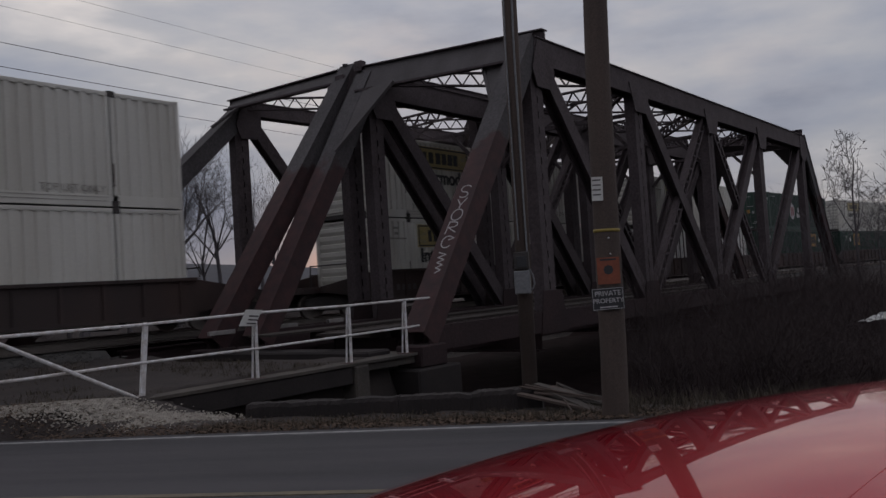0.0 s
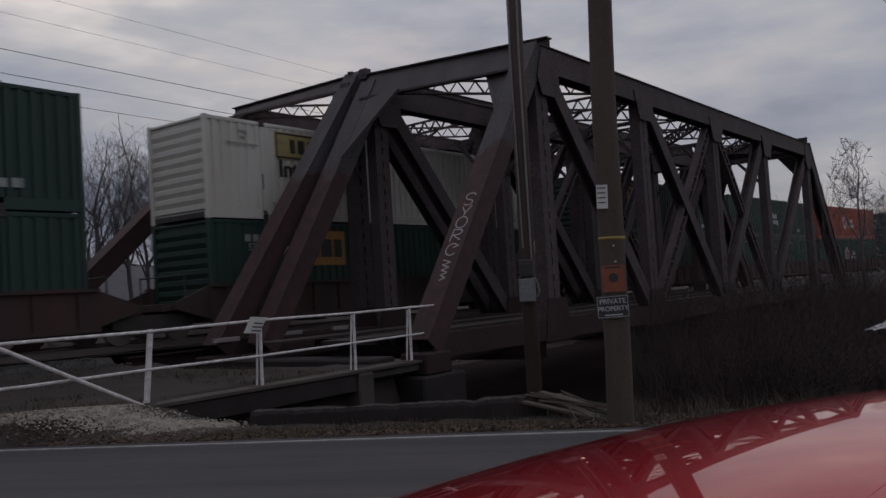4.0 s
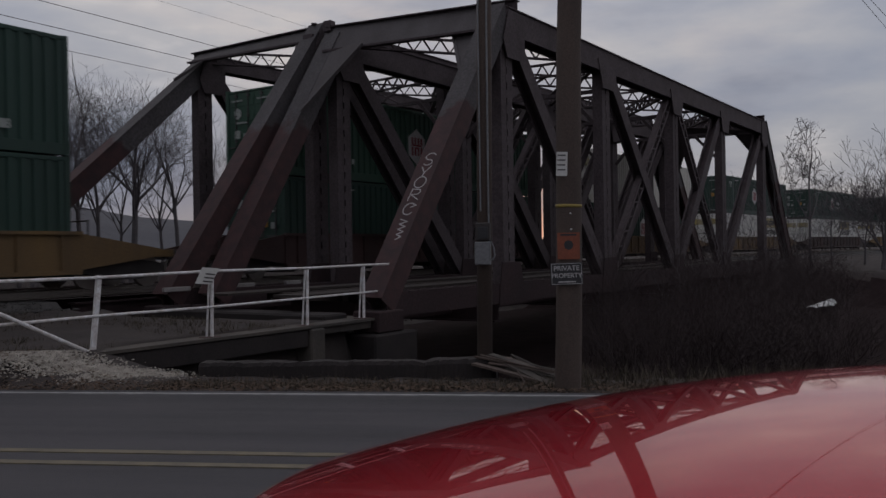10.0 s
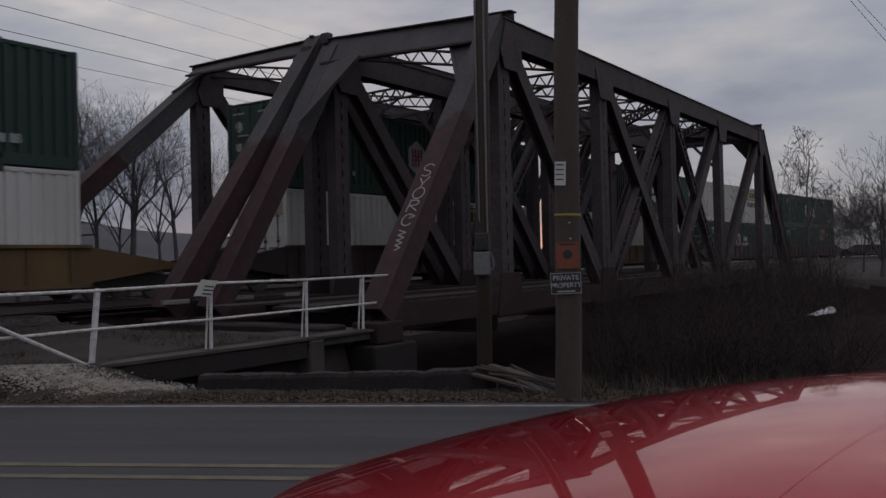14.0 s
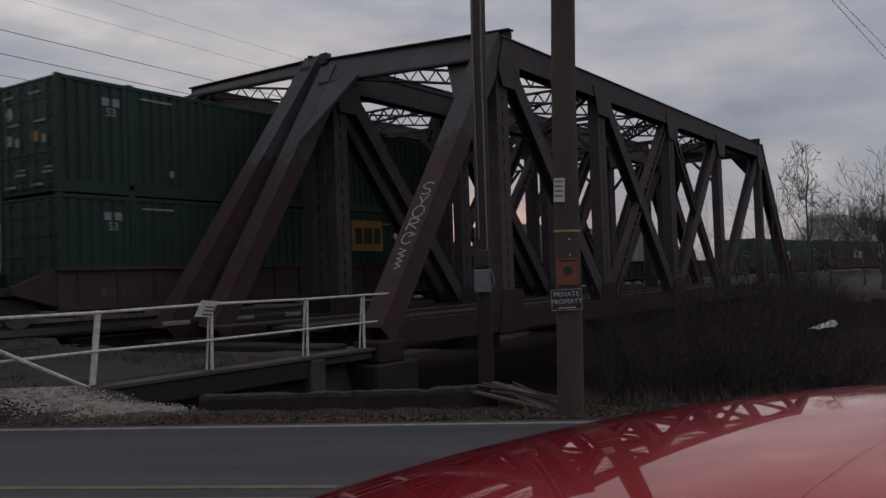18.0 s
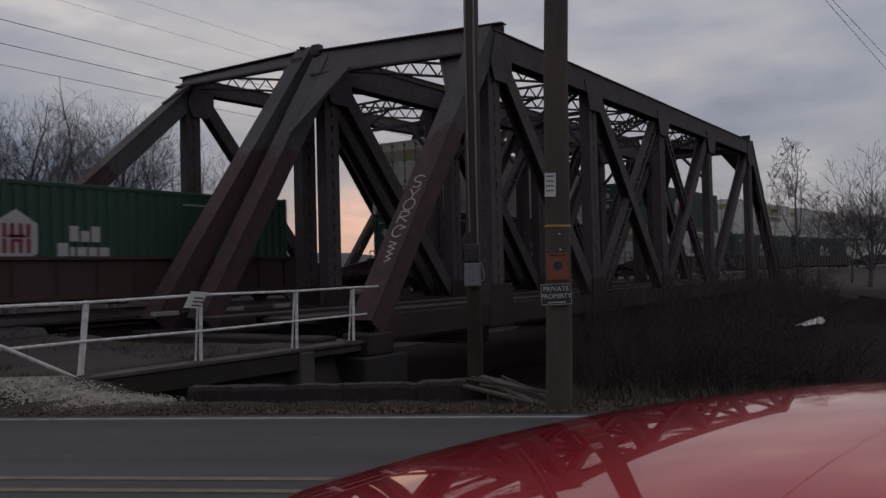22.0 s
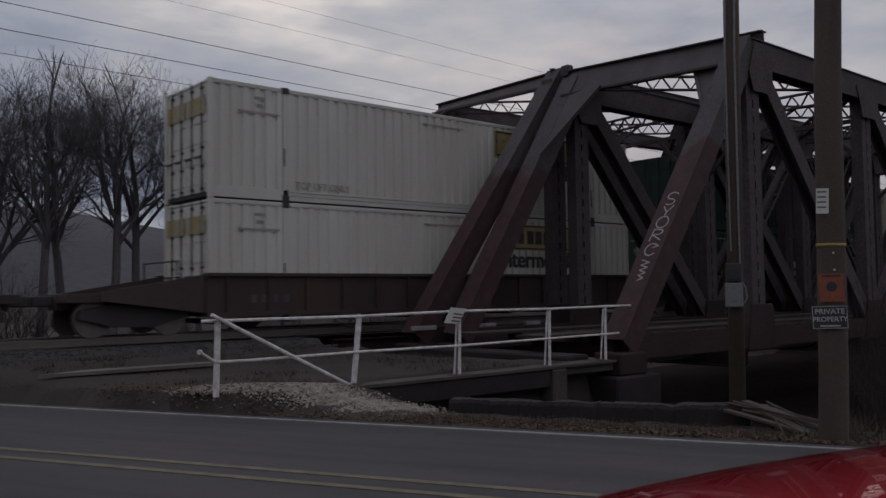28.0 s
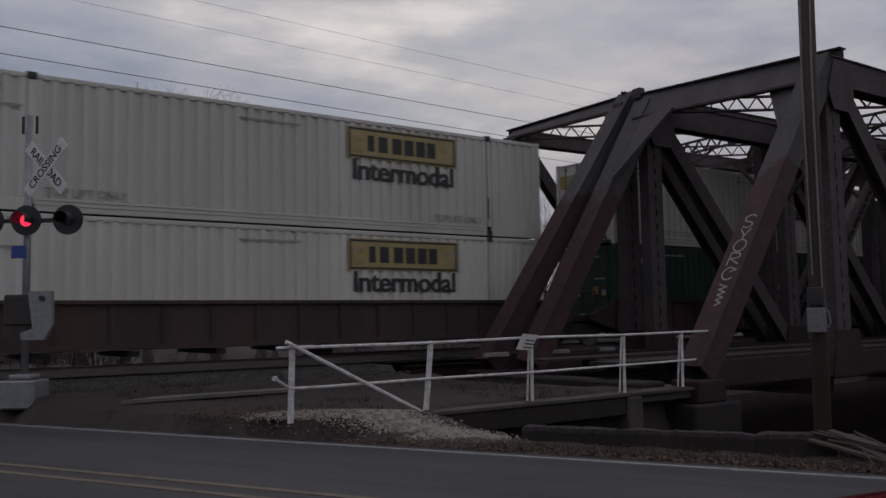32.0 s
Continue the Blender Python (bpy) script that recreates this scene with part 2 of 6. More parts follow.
def along_road(m, strength):
    """Long wear along the lanes: dark wheel tracks, paler strips and scattered patches, drawn out along the road."""
    n, l = m.node_tree.nodes, m.node_tree.links
    b = n["Principled BSDF"]
    old = b.inputs["Base Color"].links[0].from_socket
    tc, mp, nz, rp, mx = n.new("ShaderNodeTexCoord"), n.new("ShaderNodeMapping"), n.new("ShaderNodeTexNoise"), n.new("ShaderNodeValToRGB"), n.new("ShaderNodeMixRGB")
    mp.inputs["Rotation"].default_value = (0, 0, math.atan2(RD.x, RD.y))
    l.new(tc.outputs["Object"], mp.inputs[0])
    mq = n.new("ShaderNodeMapping")
    mq.inputs["Scale"].default_value = (1.0, 0.06, 1.0)
    l.new(mp.outputs[0], mq.inputs[0])
    nz.inputs["Scale"].default_value, nz.inputs["Detail"].default_value, nz.inputs["Roughness"].default_value = 1.7, 6, 0.65
    l.new(mq.outputs[0], nz.inputs["Vector"])
    rp.color_ramp.elements[0].position, rp.color_ramp.elements[1].position = 0.36, 0.64
    rp.color_ramp.elements[0].color, rp.color_ramp.elements[1].color = (0.66, 0.66, 0.68, 1), (1.3, 1.29, 1.27, 1)
    l.new(nz.outputs[0], rp.inputs[0])
    mx.blend_type = "MULTIPLY"
    mx.inputs[0].default_value = strength
    l.new(old, mx.inputs[1])
    l.new(rp.outputs[0], mx.inputs[2])
    l.new(mx.outputs[0], b.inputs["Base Color"])


along_road(M_ASPHALT, 0.9)
M_LINE = mat("worn_white_road_paint", (0.33, 0.32, 0.32), 0.7, 0, (0.12, 0.12, 0.12), 6, 0.8, 60, 0.2)
M_YELLOW = mat("worn_yellow_road_paint", (0.19, 0.155, 0.095), 0.7, 0, (0.065, 0.06, 0.05), 5, 0.8, 60, 0.2)
M_SOIL = mat("winter_soil", (0.048, 0.036, 0.032), 0.95, 0, (0.023, 0.017, 0.016), 1.4, 0.95, 45, 1.0, grain=0.9)
M_GRASS = mat("dead_grass", (0.085, 0.066, 0.046), 0.9, 0, (0.05, 0.04, 0.03), 3, 0.8, 50, 0.2, hue=0.2)
M_CONC = mat("weathered_concrete", (0.098, 0.082, 0.07), 0.9, 0, (0.036, 0.032, 0.029), 1.6, 0.9, 30, 0.5)
# concrete darkened to hold the shade under the walkway and bridges
M_CONC_SHADE = mat("concrete_with_shade", (0.028, 0.021, 0.02), 0.9, 0, (0.012, 0.009, 0.009), 1.6, 0.9, 30, 0.5)
M_WHITE = mat("white_rail_paint", (0.72, 0.71, 0.72), 0.5, 0, (0.42, 0.36, 0.32), 9, 0.7, 40, 0.15, spread=0.14)
M_CONC_PALE = mat("pale_concrete", (0.2, 0.185, 0.16), 0.9, 0, (0.09, 0.08, 0.07), 1.6, 0.9, 30, 0.5)
M_TIMBER = mat("faded_painted_timber", (0.33, 0.31, 0.3), 0.8, 0, (0.16, 0.14, 0.13), 5, 0.8, 40, 0.3)
M_GRAVEL = mat("pale_gravel", (0.45, 0.41, 0.355), 0.9, 0, (0.15, 0.13, 0.11), 9, 0.9, 60, 0.5)
M_BALLAST = mat("track_ballast", (0.075, 0.07, 0.066), 0.95, 0, (0.035, 0.032, 0.03), 4, 0.9, 40, 0.9)
# near-black and matt: shade under the bridges put into the colour
M_STREAM_SHADE = mat("stream_shade", (0.03, 0.02, 0.02), 1.0, 0, (0.018, 0.012, 0.012), 1.5, 0.9, 20, 0.8)
M_STREAM_SHADE.node_tree.nodes["Principled BSDF"].inputs["Specular IOR Level"].default_value = 0.05
M_WOOD = mat("pole_wood", (0.095, 0.068, 0.056), 0.85, 0, (0.05, 0.036, 0.031), 3, 0.8, 50, 0.5, streak=True)
M_TIE = mat("tie_wood", (0.048, 0.036, 0.031), 0.9, 0, None, 3, 0.7, 40, 0.5, hue=0.25)
M_RAIL = mat("rail_steel", (0.22, 0.19, 0.17), 0.45, 0.8, None, 5, 0.4, 40, 0.1)
M_RED = mat("red_car_paint", (0.37, 0.002, 0.018), 0.25, 0.36, (0.34, 0.002, 0.016), 2, 0.4, 200, 0.0, coat=1.0)
red_bsdf = M_RED.node_tree.nodes["Principled BSDF"]
red_bsdf.inputs["Specular Tint"].default_value = (1.0, 0.04, 0.11, 1)
red_bsdf.inputs["Coat IOR"].default_value = 1.3
M_BLACK = mat("black_plastic", (0.02, 0.02, 0.022), 0.5, 0, None, 8, 0.3, 60, 0.1)
M_DARKSTEEL = mat("dark_car_steel", (0.05, 0.042, 0.04), 0.7, 0.1, None, 3, 0.6, 30, 0.3)
M_BARK = mat("winter_bark", (0.125, 0.112, 0.118), 0.9, 0, None, 4, 0.6, 30, 0.4)
M_LEAF = mat("dead_leaves", (0.11, 0.066, 0.04), 0.9, 0, (0.05, 0.034, 0.025), 9, 0.8, 50, 0.0)
M_TWIG = mat("brush_twigs", (0.042, 0.027, 0.027), 0.9, 0, None, 4, 0.6, 30, 0.2, hue=0.2)
M_CHALK = mat("thin_white_spray", (0.42, 0.4, 0.4), 0.8, 0, (0.25, 0.23, 0.23), 6, 0.6, 40, 0.2)
# distant haze put into the hill's colour: paler and bluer
M_HILL = mat("wooded_hill", (0.062, 0.062, 0.076), 1.0, 0, (0.044, 0.044, 0.055), 0.05, 0.8, 0.6, 0.5)
M_CREAM = mat("cream_container_paint", (0.6, 0.58, 0.535), 0.55, 0, (0.44, 0.41, 0.36), 0.9, 0.7, 18, 0.1, hue=0.06, streak=True, grain=0.12)
M_PALE = mat("white_container_paint", (0.6, 0.595, 0.575), 0.55, 0, (0.42, 0.39, 0.35), 0.9, 0.6, 18, 0.1, streak=True, grain=0.12)
M_DKGREEN = mat("dark_green_container_paint", (0.013, 0.042, 0.03), 0.6, 0, (0.01, 0.028, 0.021), 0.9, 0.7, 18, 0.1, hue=0.1, streak=True, grain=0.12)
M_GREEN = mat("green_container_paint", (0.019, 0.06, 0.036), 0.6, 0, (0.016, 0.045, 0.03), 0.9, 0.7, 18, 0.1, streak=True, grain=0.12)
M_ORANGE = mat("orange_red_container_paint", (0.34, 0.062, 0.03), 0.55, 0, (0.22, 0.05, 0.03), 0.9, 0.7, 18, 0.1, streak=True, grain=0.12)
M_LOGOY = mat("yellow_logo_panel", (0.41, 0.32, 0.135), 0.5, 0, (0.3, 0.24, 0.1), 1.5, 0.8, 20, 0.0)
M_LOGOB = mat("dark_lettering", (0.03, 0.03, 0.03), 0.6, 0, None, 5, 0.2, 20, 0.0)
M_LOGOW = mat("white_lettering", (0.68, 0.68, 0.66), 0.6, 0, None, 5, 0.3, 20, 0.0)
M_FADED = mat("faded_yellow_door_panel", (0.3, 0.24, 0.09), 0.6, 0, (0.34, 0.31, 0.24), 2, 0.9, 20, 0.0, spread=0.12)
M_LOGOO = mat("orange_logo_square", (0.36, 0.19, 0.04), 0.6, 0, None, 5, 0.2, 20, 0.0)
M_LOGOR = mat("maroon_logo_bars", (0.2, 0.02, 0.03), 0.6, 0, None, 5, 0.2, 20, 0.0)
M_WELLBROWN = mat("brown_well_car_paint", (0.07, 0.038, 0.031), 0.75, 0, (0.022, 0.02, 0.022), 0.55, 0.9, 25, 0.3, hue=0.25, streak=True)
M_WELLYELLOW = mat("faded_yellow_well_car_paint", (0.17, 0.1, 0.035), 0.75, 0, (0.07, 0.045, 0.025), 1.2, 0.9, 25, 0.3, streak=True)
M_WELLRED = mat("dull_red_well_car_paint", (0.065, 0.027, 0.025), 0.75, 0, (0.03, 0.019, 0.018), 1.2, 0.9, 25, 0.3, streak=True)

# ---------- builders ----------


def link(name, bm, material, smooth=False):
    me = bpy.data.meshes.new(name)
    bm.to_mesh(me)
    bm.free()
    me.materials.append(material)
    if smooth:
        for p in me.polygons:
            p.use_smooth = True
    return new(name, me)


def part(name, bm, material, parent, label="", smooth=False):
    ob = link(name, bm, material, smooth)
    ob.parent = parent
    if label:
        ob["label"] = label
    return ob


def again(ob, name, parent, m=Matrix()):
    """The same mesh once more, as a part of its own."""
    o = new(name, ob.data)
    o.parent = parent
    o.matrix_basis = m
    return o


def thing(name, label, category, group="", at=None, kind=""):
    ob = new(name)
    ob.empty_display_size = 0.2
    if at is not None:
        ob.matrix_basis = at
    return tagged(ob, label, category, group, kind)


def box(bm, x0, x1, y0, y1, z0, z1, bevel=0.0):
    r = bmesh.ops.create_cube(bm, size=1)
    vs = r["verts"]
    bmesh.ops.transform(bm, verts=vs, matrix=Matrix.LocRotScale(((x0 + x1) / 2, (y0 + y1) / 2, (z0 + z1) / 2), None, (abs(x1 - x0), abs(y1 - y0), abs(z1 - z0))))
    if bevel:
        es = list({e for v in vs for e in v.link_edges})
        bmesh.ops.bevel(bm, geom=es, offset=bevel, segments=1, affect="EDGES")
    return vs


def bar(bm, p, q, w, h, up=(0, 0, 1), off=(0, 0)):
    """A straight bar from p to q, w wide across and h high along up; off shifts it sideways and up."""
    p, q = Vector(p), Vector(q)
    d = (q - p)
    ln = d.length
    d.normalize()
    u = Vector(up)
    side = d.cross(u)
    if side.length < 1e-4:
        side = d.cross(Vector((1, 0, 0)))
    side.normalize()
    u = side.cross(d)
    m = Matrix((side, d, u)).transposed().to_4x4()
    m.translation = (p + q) / 2 + side * off[0] + u * off[1]
    vs = bmesh.ops.create_cube(bm, size=1)["verts"]
    bmesh.ops.transform(bm, verts=vs, matrix=m @ Matrix.Diagonal((w, ln, h, 1)))
    return vs


def tube(bm, p, q, r0, r1=None, seg=10):
    p, q = Vector(p), Vector(q)
    d = q - p
    vs = bmesh.ops.create_cone(bm, cap_ends=True, segments=seg, radius1=r0, radius2=r0 if r1 is None else r1, depth=d.length)["verts"]
    bmesh.ops.transform(bm, verts=vs, matrix=Matrix.Translation((p + q) / 2) @ d.to_track_quat("Z", "Y").to_matrix().to_4x4())
    return vs


def channel_pair(bm, p, q, w, h, up, cover=True, lace=0.0):
    """A built-up member: two channels with a cover plate or lacing between them."""
    t = 0.035
    if cover:
        p, q = Vector(p), Vector(q)
        d = (q - p).normalized()
        side = d.cross(Vector(up)).normalized()
        upv = side.cross(d)
        a, c, hh = w / 2, w / 2 + 0.05, h / 2
        prof = [(-c, hh + 0.03), (c, hh + 0.03), (c, hh), (a, hh), (a, -hh), (a - 0.1, -hh), (a - 0.1, -hh + t), (a - t, -hh + t), (a - t, hh), (-a + t, hh), (-a + t, -hh + t), (-a + 0.1, -hh + t), (-a + 0.1, -hh), (-a, -hh), (-a, hh), (-c, hh)]
        ends = [[bm.verts.new(e + side * x + upv * z) for x, z in prof] for e in (p, q)]
        for i in range(len(prof)):
            j = (i + 1) % len(prof)
            bm.faces.new((ends[0][i], ends[0][j], ends[1][j], ends[1][i]))
        bm.faces.new(ends[0])
        bm.faces.new(ends[1][::-1])
        return
    for sgn in (-1, 1):
        bar(bm, p, q, t, h, up, (sgn * w / 2, 0))
        bar(bm, p, q, 0.1, t, up, (sgn * (w / 2 - 0.04), h / 2))
        bar(bm, p, q, 0.1, t, up, (sgn * (w / 2 - 0.04), -h / 2))
    if lace:
        p, q = Vector(p), Vector(q)
        d = q - p
        n = max(2, int(d.length / lace))
        side = d.normalized().cross(Vector(up)).normalized()
        upv = side.cross(d.normalized())
        for face in (1, -1):
            for i in range(n):
                a = p + d * (i / n) + side * (w / 2 * (1 if i % 2 else -1)) + upv * face * h / 2
                b = p + d * ((i + 1) / n) + side * (w / 2 * (-1 if i % 2 else 1)) + upv * face * h / 2
                bar(bm, a, b, 0.06, 0.02, upv)


def lattice_strut(bm, p, q, depth, width=0.3, n=None):
    """An open strut: angle flanges at the top and bottom, zigzag bars between them."""
    p, q = Vector(p), Vector(q)
    d = q - p
    for off in (depth / 2, -depth / 2):
        bar(bm, p, q, width, 0.05, (0, 0, 1), (0, off))
    n = n or max(4, int(d.length / (depth * 0.62)))
    n += n % 2
    for i in range(n):
        z0, z1 = (depth / 2, -depth / 2) if i % 2 else (-depth / 2, depth / 2)
        bar(bm, p + d * (i / n) + Vector((0, 0, z0)), p + d * ((i + 1) / n) + Vector((0, 0, z1)), 0.07, 0.035)


def plate(bm, pts, thick, normal):
    """A flat plate with the outline pts, thick along normal."""
    n = Vector(normal).normalized() * thick / 2
    top = [bm.verts.new(Vector(p) + n) for p in pts]
    bot = [bm.verts.new(Vector(p) - n) for p in pts]
    bm.faces.new(top)
    bm.faces.new(bot[::-1])
    k = len(pts)
    for i in range(k):
        bm.faces.new((top[i], bot[i], bot[(i + 1) % k], top[(i + 1) % k]))


def words(name, text, size, material, parent, m, label=""):
    """Lettering as a thin mesh in Blender's own font."""
    cu = bpy.data.curves.new(name, "FONT")
    cu.offset = size * 0.016
    cu.body, cu.size, cu.extrude, cu.align_x, cu.align_y = text, size, 0.002, "CENTER", "CENTER"
    tmp = new(name + "_curve", cu)
    dg = bpy.context.evaluated_depsgraph_get()
    me = bpy.data.meshes.new_from_object(tmp.evaluated_get(dg))
    bpy.data.objects.remove(tmp)
    me.materials.clear()
    me.materials.append(material)
    if size > 0.3:
        # heavy face: the outline laid twice, a little apart
        bm = bmesh.new()
        bm.from_mesh(me)
        twin = bmesh.ops.duplicate(bm, geom=bm.verts[:] + bm.edges[:] + bm.faces[:])["geom"]
        bmesh.ops.translate(bm, verts=[g for g in twin if isinstance(g, bmesh.types.BMVert)], vec=(size * 0.045, 0, 0.0012))
        bm.to_mesh(me)
        bm.free()
    ob = new(name, me)
    ob.parent = parent
    ob.matrix_basis = m
    if label:
        ob["label"] = label
    return ob


# ---------- ground ----------
def smooth_step(a, b, v):
    k = min(1.0, max(0.0, (v - a) / (b - a)))
    return k * k * (3 - 2 * k)


def heap_line(s):
    """How far across the road the crest of the gravel heap lies."""
    return 10.35 + 0.25 * min(3.3, max(0.0, s + 8.5))


def ground_height(x, y):
    """Road level near the road, a low bank up to the tracks, a stream bed under the bridges."""
    n = x * RN.x + y * RN.y
    s = x * RD.x + y * RD.y
    if n < 9.62:
        return (0.13 if n < 3.4 else -0.05) + road_rise(s)
    h = 0.17 - 0.1 * smooth_step(9.7, 11.3, n) * (1 - smooth_step(9.5, 10.8, y))
    h += 0.24 * smooth_step(10.3, 11.1, y) * smooth_step(9.5, 9.8, n)
    h += 0.2 * smooth_step(14.5, 17.0, y)
    h += 0.08 * math.exp(-((s + 6.9) / 1.7) ** 4 - ((n - heap_line(s)) / 0.6) ** 2) * smooth_step(9.6, 9.9, n)
    # the stream runs under the bridges, between the abutments
    a = 14.0 - 0.38 * (y - 11.3) if y > 11.0 else 8.3 + (11.0 - y) * 0.28
    k = smooth_step(a - 0.5, a + 0.6, x) * (1 - smooth_step(50.0, 55.0, x + 0.35 * (y - 11)))
    k *= smooth_step(11.75, 12.2, n)
    return h * (1 - k) - 1.9 * k


def make_ground():
    bm = bmesh.new()
    xs = [-900, -400, -150, -60, -30] + [-20 + i * 0.5 for i in range(201)] + [90, 110, 150, 300, 600, 1200]
    ys = [-700, -300, -100, -40] + [-25 + i * 0.5 for i in range(151)] + [60, 80, 120, 200, 500, 1200]
    grid = []
    for y in ys:
        row = []
        for x in xs:
            h = ground_height(x, y)
            if x * RN.x + y * RN.y > 9.9:
                h += 0.04 * noise.noise(Vector((x * 0.9, y * 0.9, 3)))
            else:
                h = ground_height(x, y)
            row.append(bm.verts.new((x, y, h)))
        grid.append(row)
    for j in range(len(ys) - 1):
        for i in range(len(xs) - 1):
            bm.faces.new((grid[j][i], grid[j][i + 1], grid[j + 1][i + 1], grid[j + 1][i]))
    tagged(link("ground", bm, M_SOIL, True), "dark winter soil with dead grass and a stream bed", "ground", kind="structure")


def road_rise(s):
    """The road climbs to the level crossing."""
    return 0.7 * smooth_step(-14.3, -18.5, s) if s < -14.3 else 0.0


def road_strip(bm, n0, n1, z0, z1):
    """A strip along the whole road, between n0 and n1 across it, from z0 to z1 about the road's surface."""
    ss = [-160, -60, -30, -20] + [-18.5 + 0.25 * i for i in range(18)] + [-10, 0, 10, 30, 80, 200]
    rings = []
    for s in ss:
        z = ROAD_Z + road_rise(s)
        rings.append([bm.verts.new(road(s, n, z + dz)) for n, dz in ((n0, z0), (n1, z0), (n1, z1), (n0, z1))])
    for a, b in zip(rings[:-1], rings[1:]):
        for i in range(4):
            bm.faces.new((a[i], a[(i + 1) % 4], b[(i + 1) % 4], b[i]))
    bm.faces.new(rings[0])
    bm.faces.new(rings[-1][::-1])


def make_road():
    bm = bmesh.new()
    road_strip(bm, 3.1, 9.58, -0.3, 0.0)
    tagged(link("road", bm, M_ASPHALT), "grey worn two-lane asphalt road", "road", kind="structure")
    for nm, n0, n1, m in (("edge_line", 9.32, 9.4, M_LINE), ("edge_line", 3.4, 3.5, M_LINE), ("centre_line", 6.56, 6.66, M_YELLOW), ("centre_line", 6.19, 6.29, M_YELLOW)):
        bm = bmesh.new()
        road_strip(bm, n0, n1, -0.01, 0.009)
        tagged(link(nm, bm, m), "worn painted line on the asphalt", "road marking", kind="structure")


# ---------- bridges ----------
Z_BOT, Z_TOP = 0.62, 8.0
HIPS = [19.9, 26.5, 33.4, 40.1, 47.7]
# hip and panel points of each truss line, near to far
HIPS_N2 = [19.58, 26.4, 33.3, 40.2, 47.7]
HIPS_F1 = [19.52, 26.6, 33.6, 40.6, 47.7]
HIPS_F2 = [20.1, 27.1, 34.0, 40.9, 47.7]


def make_truss(parent, y, foot0, foot1, hips, zc=Z_TOP, deep=0.68, tip=0.0):
    """One truss in the plane y, with its panel points in hips."""
    up = (0, 1, 0)
    b0, b1 = Vector((foot0, y, Z_BOT)), Vector((foot1, y, Z_BOT))
    k = (zc - Z_BOT) / (Z_TOP - Z_BOT)
    h0, h1 = b0.lerp(Vector((hips[0], y, Z_TOP)), k), b1.lerp(Vector((hips[-1], y, Z_TOP)), k) + Vector((0, 0, tip))
    # top chord
    bm = bmesh.new()
    dn = Vector((0, 0, deep / 2 - 0.1))
    channel_pair(bm, h0 - dn - Vector((0.1, 0, 0)), h1 - dn + Vector((0.1, 0, 0)), 0.5, deep, (0, 0, 1), True, 0.6)
    part("top_chord", bm, M_STEEL, parent)
    # lower members: rust coloured darker for the shade down there
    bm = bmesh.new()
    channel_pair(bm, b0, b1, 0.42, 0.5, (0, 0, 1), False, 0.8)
    part("bottom_chord", bm, M_RUST_SHADE, parent)
    # end posts: grey paint is left on the upper half, rust below
    for b, h in ((b0, h0), (b1, h1)):
        nrm = Vector((-(h - b).z, 0, (h - b).x)) * (1 if h.x > b.x else -1)
        bm = bmesh.new()
        channel_pair(bm, b, h, 0.48, 0.56, nrm, True, 0.6)
        part("end_post", bm, M_ENDPOST, parent)
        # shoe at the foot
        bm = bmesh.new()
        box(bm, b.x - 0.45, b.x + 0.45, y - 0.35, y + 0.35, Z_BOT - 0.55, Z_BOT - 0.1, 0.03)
        part("bearing_shoe", bm, M_RUST_SHADE, parent)
    # hip gussets
    for hx, hz, d in ((hips[0] + 0.08, zc, 1), (hips[-1] - 0.08, zc + tip, -1)):
        for sy in (-0.27, 0.27):
            bm = bmesh.new()
            plate(bm, [(hx - d * 0.4, y + sy, hz - 0.75), (hx - d * 0.1, y + sy, hz + 0.05), (hx + d * 0.75, y + sy, hz + 0.05), (hx + d * 0.75, y + sy, hz - 0.95), (hx + d * 0.5, y + sy, hz - 1.22), (hx - d * 0.2, y + sy, hz - 1.22)], 0.025, (0, 1, 0))
            part("gusset_plate", bm, M_STEEL, parent)
    # posts
    for i, x in enumerate(hips):
        bm = bmesh.new()
        for sx in (-0.165, 0.165):
            box(bm, x + sx - 0.135, x + sx + 0.135, y - 0.17, y - 0.14, Z_BOT, zc - 0.2)
            box(bm, x + sx - 0.135, x + sx + 0.135, y + 0.14, y + 0.17, Z_BOT, zc - 0.2)
            box(bm, x + sx - 0.02 + (0.115 if sx > 0 else -0.115), x + sx + 0.02 + (0.115 if sx > 0 else -0.115), y - 0.14, y + 0.14, Z_BOT, zc - 0.2)
        for k in range(18):
            z = Z_BOT + 0.2 + k * 0.41
            for sy in (-0.165, 0.165):
                box(bm, x - 0.05, x + 0.05, y + sy - 0.012, y + sy + 0.012, z, z + 0.22)
        part("vertical_post", bm, M_STEEL, parent)
    # diagonals fall towards the middle
    n = len(hips)
    for i in range(n - 1):
        a, b = hips[i], hips[i + 1]
        p, q = ((a + 0.2, y, zc - 0.25), (b, y, Z_BOT)) if i < (n - 1) / 2 else ((b - 0.2, y, zc - 0.25), (a, y, Z_BOT))
        # two deep plates with a web between them
        bm = bmesh.new()
        p, q = Vector(p), Vector(q)
        across, along_d = Vector((0, 1, 0)), (q - p).normalized()
        deep_d = across.cross(along_d)
        prof = [(-0.18, -0.23), (-0.13, -0.23), (-0.13, -0.02), (0.13, -0.02), (0.13, -0.23), (0.18, -0.23), (0.18, 0.23), (0.13, 0.23), (0.13, 0.02), (-0.13, 0.02), (-0.13, 0.23), (-0.18, 0.23)]
        rings = [[bm.verts.new(e + across * u + deep_d * v) for u, v in prof] for e in (p, q)]
        for j in range(12):
            bm.faces.new((rings[0][j], rings[0][(j + 1) % 12], rings[1][(j + 1) % 12], rings[1][j]))
        bm.faces.new(rings[0])
        bm.faces.new(rings[1][::-1])
